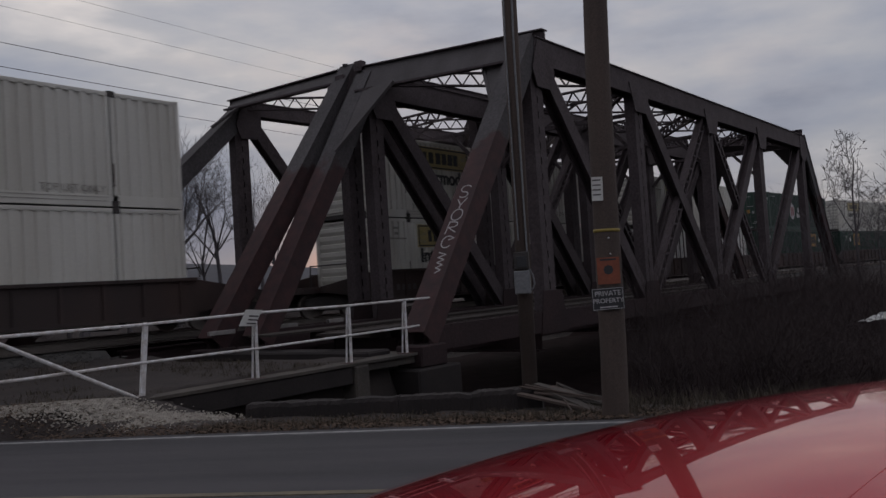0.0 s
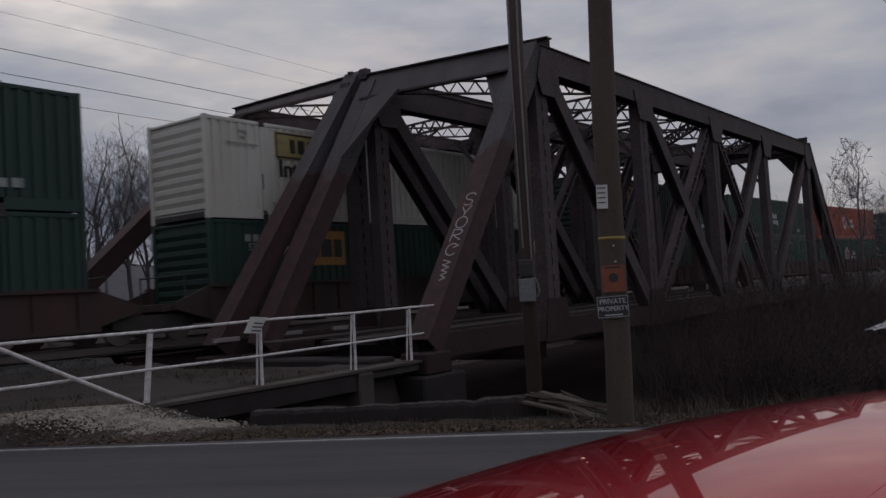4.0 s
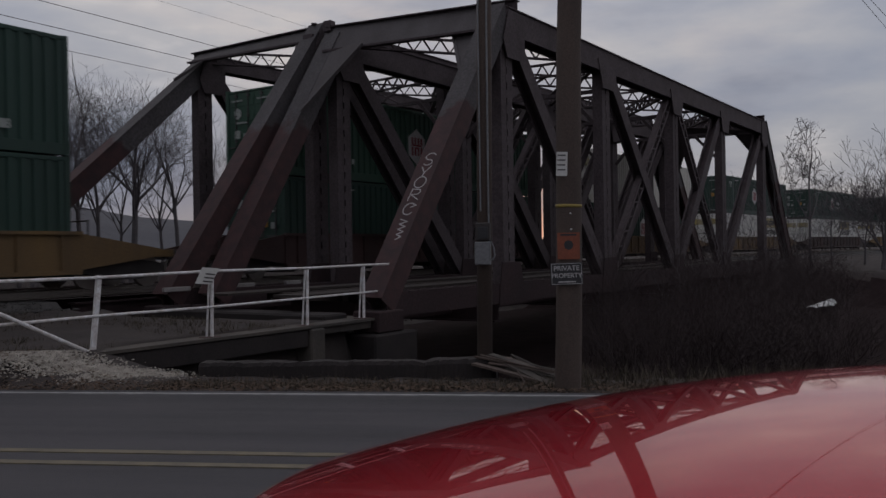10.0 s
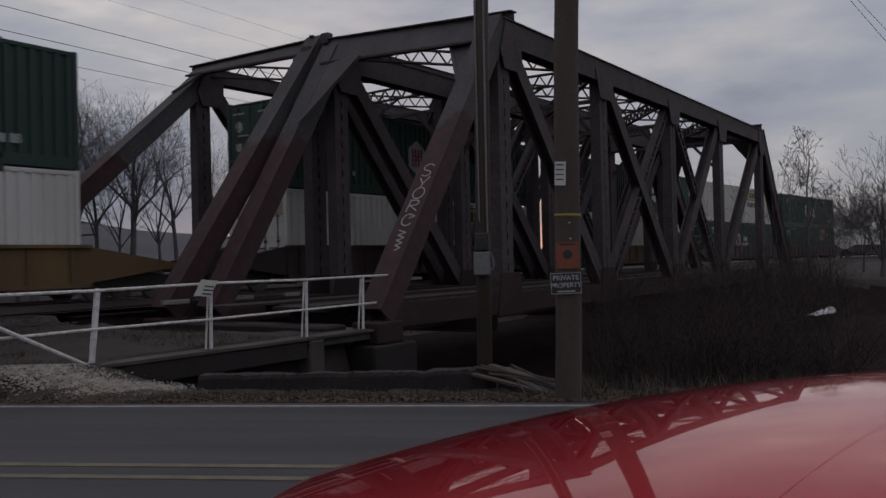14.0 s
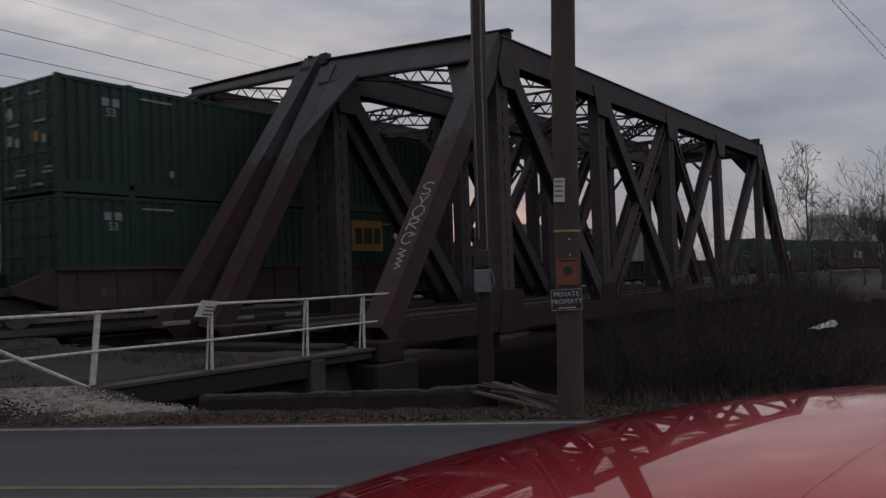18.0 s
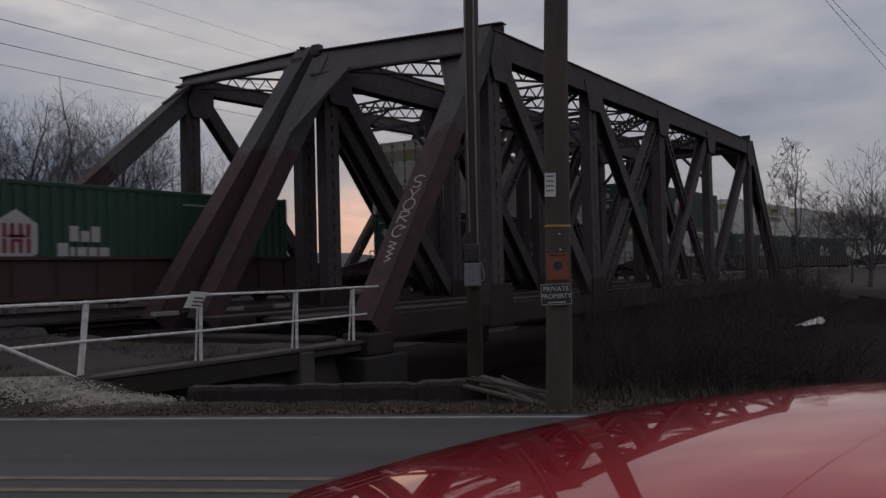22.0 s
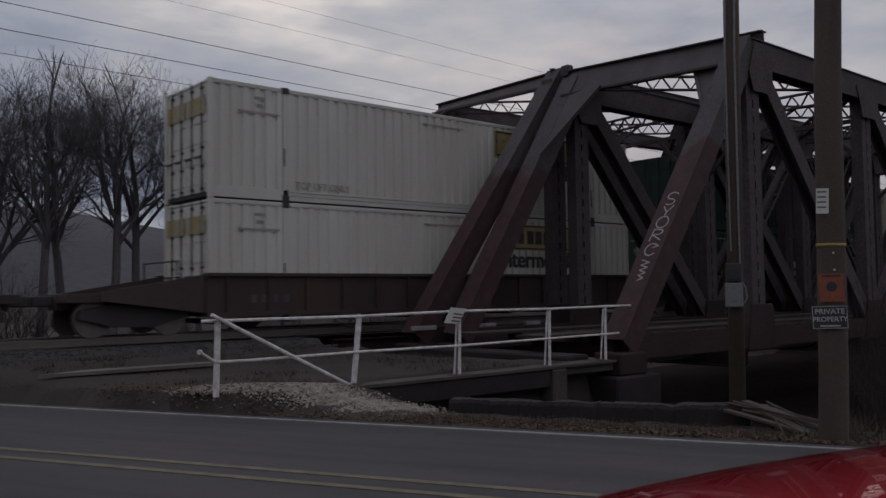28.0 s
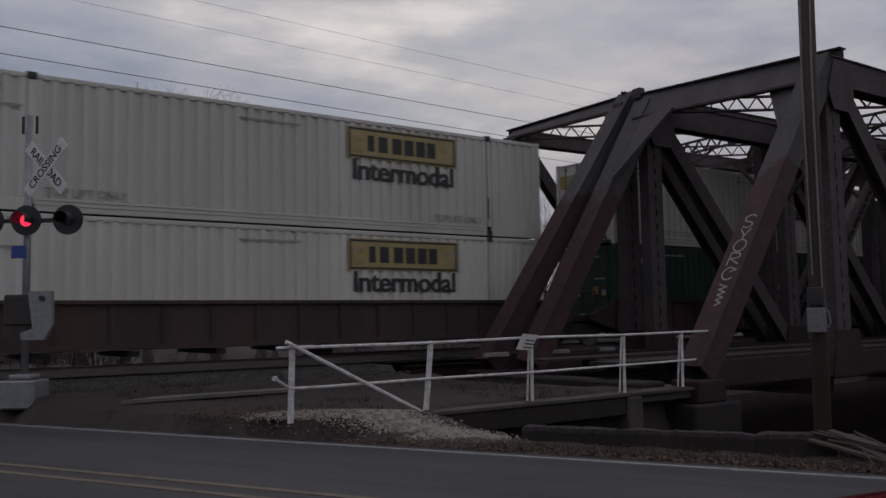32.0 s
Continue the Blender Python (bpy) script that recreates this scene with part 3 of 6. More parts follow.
        bmesh.ops.recalc_face_normals(bm, faces=bm.faces)
        part("diagonal_brace", bm, M_STEEL, parent)
        if i in (1, 2):
            bm = bmesh.new()
            pq = (Vector((q[0], y, zc - 0.15)), Vector((p[0], y, Z_BOT)))
            channel_pair(bm, pq[0], pq[1], 0.4, 0.2, (0, 1, 0), False, 0.34)
            part("laced_counter_brace", bm, M_STEEL, parent)
    # gussets at the inner panel points
    for x in hips[1:-1]:
        bm = bmesh.new()
        plate(bm, [(x - 0.8, y - 0.27, zc - 0.2), (x + 0.8, y - 0.27, zc - 0.2), (x + 0.45, y - 0.27, zc - 1.1), (x - 0.45, y - 0.27, zc - 1.1)], 0.025, (0, 1, 0))
        part("gusset_plate", bm, M_STEEL, parent)
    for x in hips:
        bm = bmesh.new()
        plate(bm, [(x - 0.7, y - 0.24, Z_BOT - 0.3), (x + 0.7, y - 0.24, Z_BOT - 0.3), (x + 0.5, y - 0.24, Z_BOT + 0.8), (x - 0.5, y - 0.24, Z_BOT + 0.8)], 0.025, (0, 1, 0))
        part("gusset_plate", bm, M_RUST_SHADE, parent)


def make_bridge(name, label, y1, y2, feet, hips1, hips2, lip, rise, near_lip=None, deep=0.98, zc=Z_TOP, chord=0.68, knee=(1.4, 2.3), tip=0.0):
    """A single-track through truss span between the trusses y1 and y2."""
    br = thing(name, label, "bridge", "railway bridges")
    f1a, f1b, f2a, f2b = feet
    make_truss(br, y1, f1a, f1b, hips1, zc, chord, tip)
    make_truss(br, y2, f2a, f2b, hips2, zc, chord, tip)
    for hx, hx2, fa, fb, d in ((hips1[0], hips2[0], f1a, f2a, 1), (hips1[-1], hips2[-1], f1b, f2b, -1)):
        # portal: deep plate girder in the plane of the end posts, with knee plates
        a, b = Vector((hx, y1, Z_TOP)), Vector((hx2, y2, Z_TOP))
        sa, sb = (Vector((fa, y1, Z_BOT)) - a).normalized(), (Vector((fb, y2, Z_BOT)) - b).normalized()
        ends = lip if d > 0 else (0.25, 0.25)
        up = rise if d > 0 else rise + tip
        a0, b0 = a + Vector((d * ends[0], 0, up)), b + Vector((d * ends[1], 0, up))
        bm = bmesh.new()
        plate(bm, [a0, b0, b0 + sb * deep, a0 + sa * deep], 0.03, (-d, 0, 1))
        part("portal_beam", bm, M_GREYSTEEL, br)
        # rolled beam along the top, angle along the bottom
        bm = bmesh.new()
        p, q = a0 + Vector((0, -0.28, 0)), b0 + Vector((0, 0.28, 0))
        prof = [(-0.15, 0.045), (0.15, 0.045), (0.15, 0.01), (0.02, 0.01), (0.02, -0.25), (0.15, -0.25), (0.15, -0.285), (-0.15, -0.285), (-0.15, -0.25), (-0.02, -0.25), (-0.02, 0.01), (-0.15, 0.01)]
        rings = [[bm.verts.new(e + Vector((u, 0, v))) for u, v in prof] for e in (p, q)]
        for j in range(12):
            bm.faces.new((rings[0][j], rings[0][(j + 1) % 12], rings[1][(j + 1) % 12], rings[1][j]))
        bm.faces.new(rings[0])
        bm.faces.new(rings[1][::-1])
        bmesh.ops.recalc_face_normals(bm, faces=bm.faces)
        part("portal_top_beam", bm, M_STEEL, br)
        bm = bmesh.new()
        bar(bm, a0 + sa * deep, b0 + sb * deep, 0.22, 0.06, (0, 0, 1))
        part("portal_flange", bm, M_STEEL, br)
        for c, sl, sgn in ((a0, sa, 1), (b0, sb, -1)):
            # knee plate with a straight edge that carries a narrow angle
            bm = bmesh.new()
            leg, run = knee
            e0, e1 = c + sl * (deep - 0.05) + Vector((0, sgn * leg, 0)), c + sl * (deep + run) + Vector((0, sgn * 0.22, 0))
            plate(bm, [c + sl * (deep - 0.05) + Vector((0, sgn * 0.2, 0)), e0, e0 + sl * 0.12, e1], 0.03, (-d, 0, 1))
            kp = part("knee_plate", bm, M_GREYSTEEL, br)
            bm = bmesh.new()
            bar(bm, e0, e1, 0.09, 0.09, (-d, 0, 1))
            part("knee_angle", bm, M_GREYSTEEL, kp)
        if d > 0 and near_lip:
            # splice plate that closes the slot to the neighbouring span's portal
            bm = bmesh.new()
            c0 = Vector(near_lip)
            plate(bm, [b0 + Vector((0, 0.02, 0)), c0, c0 + sb * 2.6, b0 + sb * 2.6 + Vector((0, 0.02, 0))], 0.03, (-d, 0, 1))
            part("splice_plate", bm, M_GREYSTEEL, br)
            bm = bmesh.new()
            box(bm, b0.x - 0.12, b0.x + 0.12, b0.y + 0.1, b0.y + 0.4, b0.z - 0.1, b0.z + 0.22, 0.02)
            part("end_bracket", bm, M_STEEL, br)
    # sway frames and lateral bracing
    for i, (x, x2) in enumerate(zip(hips1, hips2)):
        if 0 < i < len(hips1) - 1:
            bm = bmesh.new()
            lattice_strut(bm, (x, y1 + 0.2, zc - 0.2), (x2, y2 - 0.2, zc - 0.2), 0.42, 0.2, 18)
            part("sway_strut", bm, M_STEEL, br)
            bm = bmesh.new()
            bar(bm, (x, y1 + 0.2, zc - 1.1), (x2, y2 - 0.2, zc - 1.1), 0.12, 0.12)
            part("sway_tie", bm, M_STEEL, br)
            bm = bmesh.new()
            m1, m2 = Vector((x, y1 + 0.2, zc)).lerp(Vector((x2, y2 - 0.2, zc)), 0.36), Vector((x, y1 + 0.2, zc)).lerp(Vector((x2, y2 - 0.2, zc)), 0.64)
            for p, q in (((m1.x, m1.y, zc - 0.4), (m2.x, m2.y, zc - 1.1)), ((m1.x, m1.y, zc - 1.1), (m2.x, m2.y, zc - 0.4))):
                bar(bm, p, q, 0.07, 0.07)
            part("sway_cross", bm, M_STEEL, br)
            for x, ya, sg in ((x, y1, 1), (x2, y2, -1)):
                bm = bmesh.new()
                bar(bm, (x, ya + sg * 0.2, zc - 2.2), (x, ya + sg * 1.2, zc - 1.1), 0.12, 0.12)
                part("knee_brace", bm, M_STEEL, br)
    for a, b, a2, b2 in zip(hips1[:-1], hips1[1:], hips2[:-1], hips2[1:]):
        for p, q in (((a, y1, zc - 0.02), (b2, y2, zc - 0.02)), ((a2, y2, zc + 0.02), (b, y1, zc + 0.02))):
            bm = bmesh.new()
            lattice_strut(bm, p, q, 0.4, 0.16, 30)
            part("lateral_brace", bm, M_STEEL, br)
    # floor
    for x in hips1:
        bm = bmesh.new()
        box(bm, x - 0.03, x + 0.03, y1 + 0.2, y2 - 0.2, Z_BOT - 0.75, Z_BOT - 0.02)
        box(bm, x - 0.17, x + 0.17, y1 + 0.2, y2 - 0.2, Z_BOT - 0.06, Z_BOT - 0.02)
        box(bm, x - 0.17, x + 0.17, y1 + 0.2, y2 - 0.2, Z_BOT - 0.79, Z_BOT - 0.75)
        part("floor_beam", bm, M_RUST_SHADE, br)
    yc = (y1 + y2) / 2
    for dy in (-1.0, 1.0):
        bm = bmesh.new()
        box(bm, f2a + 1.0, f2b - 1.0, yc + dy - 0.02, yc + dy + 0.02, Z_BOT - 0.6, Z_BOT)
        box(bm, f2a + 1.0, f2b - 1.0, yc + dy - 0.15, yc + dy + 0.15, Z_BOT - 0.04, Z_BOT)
        part("stringer", bm, M_RUST_SHADE, br)
    return br


# ---------- tracks ----------
def sweep(bm, y, prof, s0, s1):
    """The closed outline prof (across, up) carried along the line from s0 to s1."""
    stops = [s0] + [v for v in ([CURVE_X + 8 * i for i in range(34)] + [CURVE_X + 0.6 * CURVE_R]) if s0 < v < s1] + [s1]
    rings = [[bm.verts.new(along(st, y + p, z)) for p, z in prof] for st in stops]
    k = len(prof)
    for a, b in zip(rings[:-1], rings[1:]):
        for i in range(k):
            bm.faces.new((a[i], b[i], b[(i + 1) % k], a[(i + 1) % k]))
    bm.faces.new(rings[0])
    bm.faces.new(rings[-1][::-1])
    bmesh.ops.recalc_face_normals(bm, faces=bm.faces)


def make_track(y):
    for sgn in (-0.7175, 0.7175):
        bm = bmesh.new()
        z = RAIL_Z
        sweep(bm, y + sgn, [(-0.07, z - 0.165), (0.07, z - 0.165), (0.07, z - 0.14), (0.009, z - 0.13), (0.009, z - 0.045), (0.035, z - 0.04), (0.035, z), (-0.035, z), (-0.035, z - 0.04), (-0.009, z - 0.045), (-0.009, z - 0.13), (-0.07, z - 0.14)], -640, 760)
        tagged(link("track_rail", bm, M_RAIL), "worn steel rail on wooden ties", "rail track", kind="structure")
    for s0, s1 in ((-640, 11.6), (56.0, 760)):
        bm = bmesh.new()
        zt, zb = RAIL_Z - 0.2, -0.6
        sweep(bm, y, [(-3.6, zb), (-1.9, zt), (1.9, zt), (3.6, zb)], s0, s1)
        tagged(link("ballast_bed", bm, M_BALLAST), "grey crushed stone bed under the rails", "ballast", kind="structure")


def make_stream_shade():
    """Dark sheet over the bed of the stream; its colour stands in for shade."""
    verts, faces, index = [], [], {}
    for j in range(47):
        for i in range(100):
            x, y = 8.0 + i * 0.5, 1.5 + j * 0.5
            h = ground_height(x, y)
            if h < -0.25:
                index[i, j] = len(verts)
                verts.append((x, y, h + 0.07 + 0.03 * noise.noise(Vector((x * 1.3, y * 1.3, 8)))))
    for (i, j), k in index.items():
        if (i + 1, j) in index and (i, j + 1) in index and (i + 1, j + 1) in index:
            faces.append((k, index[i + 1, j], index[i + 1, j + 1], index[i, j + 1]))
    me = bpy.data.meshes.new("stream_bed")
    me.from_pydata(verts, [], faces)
    me.materials.append(M_STREAM_SHADE)
    tagged(new("stream_bed", me), "dark sheet over the stream bed, its colour standing for shade under the bridges", "ground", kind="structure")


make_ground()
make_stream_shade()
make_road()
bridge_near = make_bridge("truss_bridge", "rusted riveted steel through-truss railway bridge beside the road", 11.3, 16.62, (14.5, 53.8, 14.7, 53.9), HIPS, HIPS_N2, (0.45, -0.1), 0.37, (19.9, 17.35, 8.58), tip=0.15)
bridge_far = make_bridge("truss_bridge", "rusted riveted steel through-truss railway bridge carrying the train", 17.5, 23.2, (14.0, 53.8, 11.6, 53.9), HIPS_F1, HIPS_F2, (0.4, -0.05), 0.6, None, 0.6, 8.45, 0.46, (0.75, 1.1), tip=0.4)
make_track(TRACK_FAR)

# ---------- train ----------
M_PALELETTER = mat("faded_lettering", (0.3, 0.32, 0.3), 0.6, 0, None, 5, 0.4, 20, 0.0)
MOVING = []      # thing, x at the start, y, z
CONT_L, CONT_W, CONT_H = 16.15, 2.59, 2.9
NEAR_Y = 19.0


def corrugated(bm, x0, x1, z0, z1, y, out, pitch=0.31, depth=0.05):
    """A pressed steel wall in the plane y, ribs upright, proud towards out."""
    n = int((x1 - x0) / pitch)
    pitch = (x1 - x0) / n
    prof = []
    for i in range(n):
        a = x0 + i * pitch
        prof += [(a, 0.0), (a + pitch * 0.4, 0.0), (a + pitch * 0.48, depth), (a + pitch * 0.92, depth)]
    prof.append((x1, 0.0))
    lo = [bm.verts.new((x, y + out * d, z0)) for x, d in prof]
    hi = [bm.verts.new((x, y + out * d, z1)) for x, d in prof]
    for i in range(len(prof) - 1):
        f = (lo[i], lo[i + 1], hi[i + 1], hi[i])
        bm.faces.new(f if out < 0 else f[::-1])


def flat_panel(bm, x0, x1, z0, z1, y, t=0.006):
    box(bm, x0, x1, y - t, y + t, z0, z1)


def hexagon(bm, cx, cz, r, y, t):
    pts = [(cx + r * 0.9 * math.sin(k * math.pi / 3), y, cz + r * math.cos(k * math.pi / 3)) for k in range(6)]
    plate(bm, pts, t, (0, 1, 0))


M_WORN = mat("worn_dark_lettering", (0.22, 0.2, 0.18), 0.7, 0, (0.42, 0.4, 0.36), 3, 0.8, 20, 0.0)
M_HEXWHITE = mat("dull_white_mark", (0.42, 0.4, 0.4), 0.6, 0, None, 5, 0.3, 20, 0.0)


def make_container(label, paint, brand, flip, group):
    """A 53-foot container; x runs along it, its near side lies at y = 0."""
    c = thing("container", label, "container", group)
    L, W, H = CONT_L, CONT_W, CONT_H
    for y, out in ((0.05, -1), (W - 0.05, 1)):
        bm = bmesh.new()
        if brand == "ribbed":
            box(bm, 0.1, L - 0.1, y - 0.01, y + 0.01, 0.2, H - 0.1)
        elif brand == "panel":
            box(bm, 0.1, L - 0.1, min(y, y + out * 0.045), max(y, y + out * 0.045), 0.28, H - 0.12, 0.004)
        else:
            corrugated(bm, 0.14, L - 0.14, 0.3, H - 0.1, y, out)
        part("side_wall", bm, paint, c)
    if brand == "ribbed":
        for i in range(26):
            bm = bmesh.new()
            x = 0.5 + i * 0.6
            box(bm, x, x + 0.07, 0.0, 0.045, 0.2, H - 0.1)
            part("side_stake", bm, M_WELLBROWN if i % 3 else M_GREYSTEEL, c)
    bm = bmesh.new()
    box(bm, 0.02, L - 0.02, 0.05, W - 0.05, H - 0.1, H - 0.04)
    part("roof_panel", bm, paint, c)
    bm = bmesh.new()
    box(bm, 0.05, L - 0.05, 0.06, W - 0.06, 0.05, 0.2)
    part("floor_panel", bm, M_DARKSTEEL, c)
    for y0 in (0.0, W - 0.07):
        bm = bmesh.new()
        box(bm, 0.1, L - 0.1, y0, y0 + 0.07, 0.02, 0.3, 0.01)
        part("bottom_rail", bm, paint, c)
        bm = bmesh.new()
        box(bm, 0.1, L - 0.1, y0, y0 + 0.07, H - 0.13, H - 0.02, 0.01)
        part("top_rail", bm, paint, c)
    for x in (0.0, L - 0.14):
        for y0 in (0.0, W - 0.14):
            bm = bmesh.new()
            box(bm, x, x + 0.14, y0, y0 + 0.14, 0.0, H, 0.012)
            part("corner_post", bm, paint, c)
    # lifting castings, inboard of the ends
    for x in (1.98, L - 2.1):
        for z in (0.0, H - 0.15):
            bm = bmesh.new()
            box(bm, x, x + 0.2, -0.02, 0.16, z, z + 0.16, 0.01)
            part("lifting_casting", bm, M_DARKSTEEL, c)
        bm = bmesh.new()
        box(bm, x + 0.03, x + 0.17, 0.0, 0.06, 0.16, H - 0.15)
        part("lifting_post", bm, paint, c)
    # ends: doors with lock rods, and a plain pressed end
    xd, xe = (L, 0.0) if flip else (0.0, L)
    sg = -1 if flip else 1
    for k in range(2):
        y0 = 0.14 + k * (W - 0.28) / 2
        y1 = y0 + (W - 0.28) / 2 - 0.015
        bm = bmesh.new()
        box(bm, min(xd + sg * 0.03, xd + sg * 0.08), max(xd + sg * 0.03, xd + sg * 0.08), y0, y1, 0.15, H - 0.12, 0.006)
        for j in range(5):
            z = 0.35 + j * 0.5
            box(bm, min(xd + sg * 0.012, xd + sg * 0.035), max(xd + sg * 0.012, xd + sg * 0.035), y0 + 0.05, y1 - 0.05, z, z + 0.24, 0.005)
        door = part("door", bm, paint, c)
        for dy in (0.25, 0.8):
            bm = bmesh.new()
            tube(bm, (xd - sg * 0.012, y0 + dy, 0.1), (xd - sg * 0.012, y0 + dy, H - 0.06), 0.018, None, 6)
            for z in (0.2, 0.75, 1.2, 2.0, H - 0.25):
                box(bm, xd - 0.03, xd + 0.03, y0 + dy - 0.05, y0 + dy + 0.05, z, z + 0.06)
            box(bm, xd - 0.035, xd + 0.035, y0 + dy, y0 + dy + 0.38, 1.0, 1.04)
            part("lock_rod", bm, M_GREYSTEEL, door)
        if brand in ("yellow", "panel", "green"):
            bm = bmesh.new()
            xx = xd - sg * 0.006
            if brand in ("yellow", "panel"):
                box(bm, xx - 0.012, xx + 0.012, y0 + 0.06, y1 - 0.06, H - 0.85, H - 0.42)
                part("logo_panel", bm, M_FADED, door)
            else:
                bm.free()
                for z, ya, wd, hh, mm in ((0.5, 0.08, 0.4, 0.06, M_PALELETTER), (0.62, 0.08, 0.28, 0.05, M_PALELETTER), (1.25, 0.3, 0.16, 0.2, M_PALELETTER), (1.3, 0.62, 0.24, 0.26, M_LOGOO if k == 0 else M_PALELETTER), (1.78, 0.3, 0.5, 0.05, M_PALELETTER), (2.5, 0.5, 0.5, 0.05, M_PALELETTER), (0.22, 0.5, 0.45, 0.06, M_PALELETTER)):
                    bm = bmesh.new()
                    box(bm, xx - 0.012, xx + 0.012, y0 + ya, y0 + ya + wd, z, z + hh)
                    part("label_bar", bm, mm, door)
                if k == 1:
                    bm = bmesh.new()
                    plate(bm, [(xx, y0 + 0.72 + 0.17 * math.sin(v * math.pi / 3), 2.1 + 0.19 * math.cos(v * math.pi / 3)) for v in range(6)], 0.024, (1, 0, 0))
                    part("hexagon_mark", bm, M_PALELETTER, door)
    bm = bmesh.new()
    prof = [(0.09, 0.1), (0.09, 0.25)]
    for j in range(9):
        z = 0.25 + j * 0.28
        prof += [(0.03, z + 0.03), (0.03, z + 0.15), (0.09, z + 0.18)]
    prof += [(0.09, H - 0.1), (0.12, H - 0.1), (0.12, 0.1)]
    sheets = [[bm.verts.new((xe - sg * dx, yy, z)) for dx, z in prof] for yy in (0.14, W - 0.14)]
    for j in range(len(prof)):
        k = (j + 1) % len(prof)
        bm.faces.new((sheets[0][j], sheets[0][k], sheets[1][k], sheets[1][j]))
    bmesh.ops.recalc_face_normals(bm, faces=bm.faces)
    part("end_wall", bm, paint, c)
    # painted marks on the near side, clear of the ribs
    ym = -0.004

    def marks(name, rects, m, parent, y=ym, dx=0.0):
        for x0, x1, z0, z1 in rects:
            bm = bmesh.new()
            flat_panel(bm, x0 + dx, x1 + dx, z0, z1, y)
            part(name, bm, m, parent)

    if brand in ("yellow", "panel"):
        lx = 2.55 if flip else 9.5
        bm = bmesh.new()
        flat_panel(bm, lx, lx + 3.5, 1.86, 2.68, ym)
        lp = part("logo_panel", bm, M_LOGOY, c, "yellow company panel with dark marks")
        marks("mark_bar", [(dx, dx + w, 2.06, 2.48) for dx, w in ((0.62, 0.2), (0.95, 0.28), (1.38, 0.3), (1.76, 0.3), (2.14, 0.3), (2.5, 0.28))], M_LOGOB, lp, ym - 0.008, lx)
        marks("border", [(0.05, 3.45, 2.6, 2.65), (0.05, 3.45, 1.89, 1.94), (0.05, 0.1, 1.94, 2.6), (3.4, 3.45, 1.94, 2.6)], M_LOGOB, lp, ym - 0.008, lx)
        for k, m in ((0.0, 1), (3.5, -1)):
            for z0, hh in ((1.99, 0.16), (2.28, 0.2)):
                bm = bmesh.new()
                plate(bm, [(lx + k + m * 0.12, ym - 0.008, z0), (lx + k + m * 0.42, ym - 0.008, z0), (lx + k + m * 0.55, ym - 0.008, z0 + hh * 0.5), (lx + k + m * 0.12, ym - 0.008, z0 + hh)], 0.006, (0, 1, 0))
                part("corner_mark", bm, M_FADED, lp)
        if brand == "panel":
            # seams between the smooth sheets
            marks("seam", [(x0, x0 + 0.025, 0.3, H - 0.14) for x0 in (1.2, 3.6, 5.2, 6.8, 8.4, 9.6, 11.2, 12.8, 15.0)], M_WORN, c, 0.003)
        if brand == "yellow":
            words("lettering", "Intermodal", 0.74, M_LOGOB, c, pose(lx + 1.75, ym - 0.006, 1.54, 90, 0, 0), "dark lettering reading Intermodal")
        for wx in (2.3, L - 4.0):
            words("lettering", "TOP LIFT ONLY", 0.24, M_WORN, c, pose(wx + 0.9, ym - 0.006, 0.43, 90, 0, 0), "worn dark lettering reading TOP LIFT ONLY")
        marks("label_bar", [(1.2, 1.5, 2.5, 2.58), (1.25, 1.45, 2.3, 2.4), (0.75, 1.9, 2.14, 2.2), (6.6, 8.2, 2.5, 2.55)], M_WORN, c)
        marks("rail_seam", [(2.2, L - 2.2, 0.14, 0.155), (2.2, L - 2.2, 0.235, 0.25)], M_WORN, c)
        # rust that has run down from the lifting posts
        marks("rust_run", [(2.02, 2.06, 0.9, 1.35), (L - 2.04, L - 2.0, 0.5, 1.1)], M_RUST, c)
    elif brand == "green":
        hx = 7.16 if not flip else 9.0
        bm = bmesh.new()
        hexagon(bm, hx, 1.515, 0.68, ym, 0.012)
        hx_ob = part("logo_hexagon", bm, M_HEXWHITE, c, "white hexagon mark with maroon bars")
        marks("mark_bar", [(dx, dx + 0.1, z0, z0 + 0.33) for dx in (-0.33, -0.14, 0.06, 0.25) for z0 in (1.17, 1.53)] + [(-0.2, 0.22, 1.53, 1.6), (-0.04, 0.06, 1.43, 1.5)], M_LOGOR, hx_ob, ym - 0.01, hx)
        marks("letter_bar", [(1.36, 1.6, 1.46, 1.84), (1.67, 1.9, 1.45, 1.72), (1.96, 2.2, 1.45, 1.84), (1.04, 1.32, 1.04, 1.42), (1.38, 1.5, 1.04, 1.32), (1.56, 1.82, 1.04, 1.32), (1.88, 2.12, 1.04, 1.32), (2.18, 2.46, 0.92, 1.32)], M_HEXWHITE, c, ym, hx)
    elif brand == "square":
        lx = 3.6 if flip else 10.9
        bm = bmesh.new()
        flat_panel(bm, lx, lx + 1.75, 1.55, 2.62, ym)
        sq = part("logo_square", bm, M_LOGOO, c, "orange square mark with dark bars")
        marks("mark_bar", [(0.2, 0.56, 1.8, 2.36), (0.66, 1.14, 1.8, 2.36), (1.24, 1.6, 1.8, 2.36)], M_LOGOB, sq, ym - 0.008, lx)
        bm = bmesh.new()
        dx = lx - 0.95 if flip else lx + 2.6
        plate(bm, [(dx - 0.24, ym, 2.1), (dx, ym, 1.86), (dx + 0.24, ym, 2.1), (dx, ym, 2.34)], 0.012, (0, 1, 0))
        part("diamond_label", bm, M_LOGOW, c)
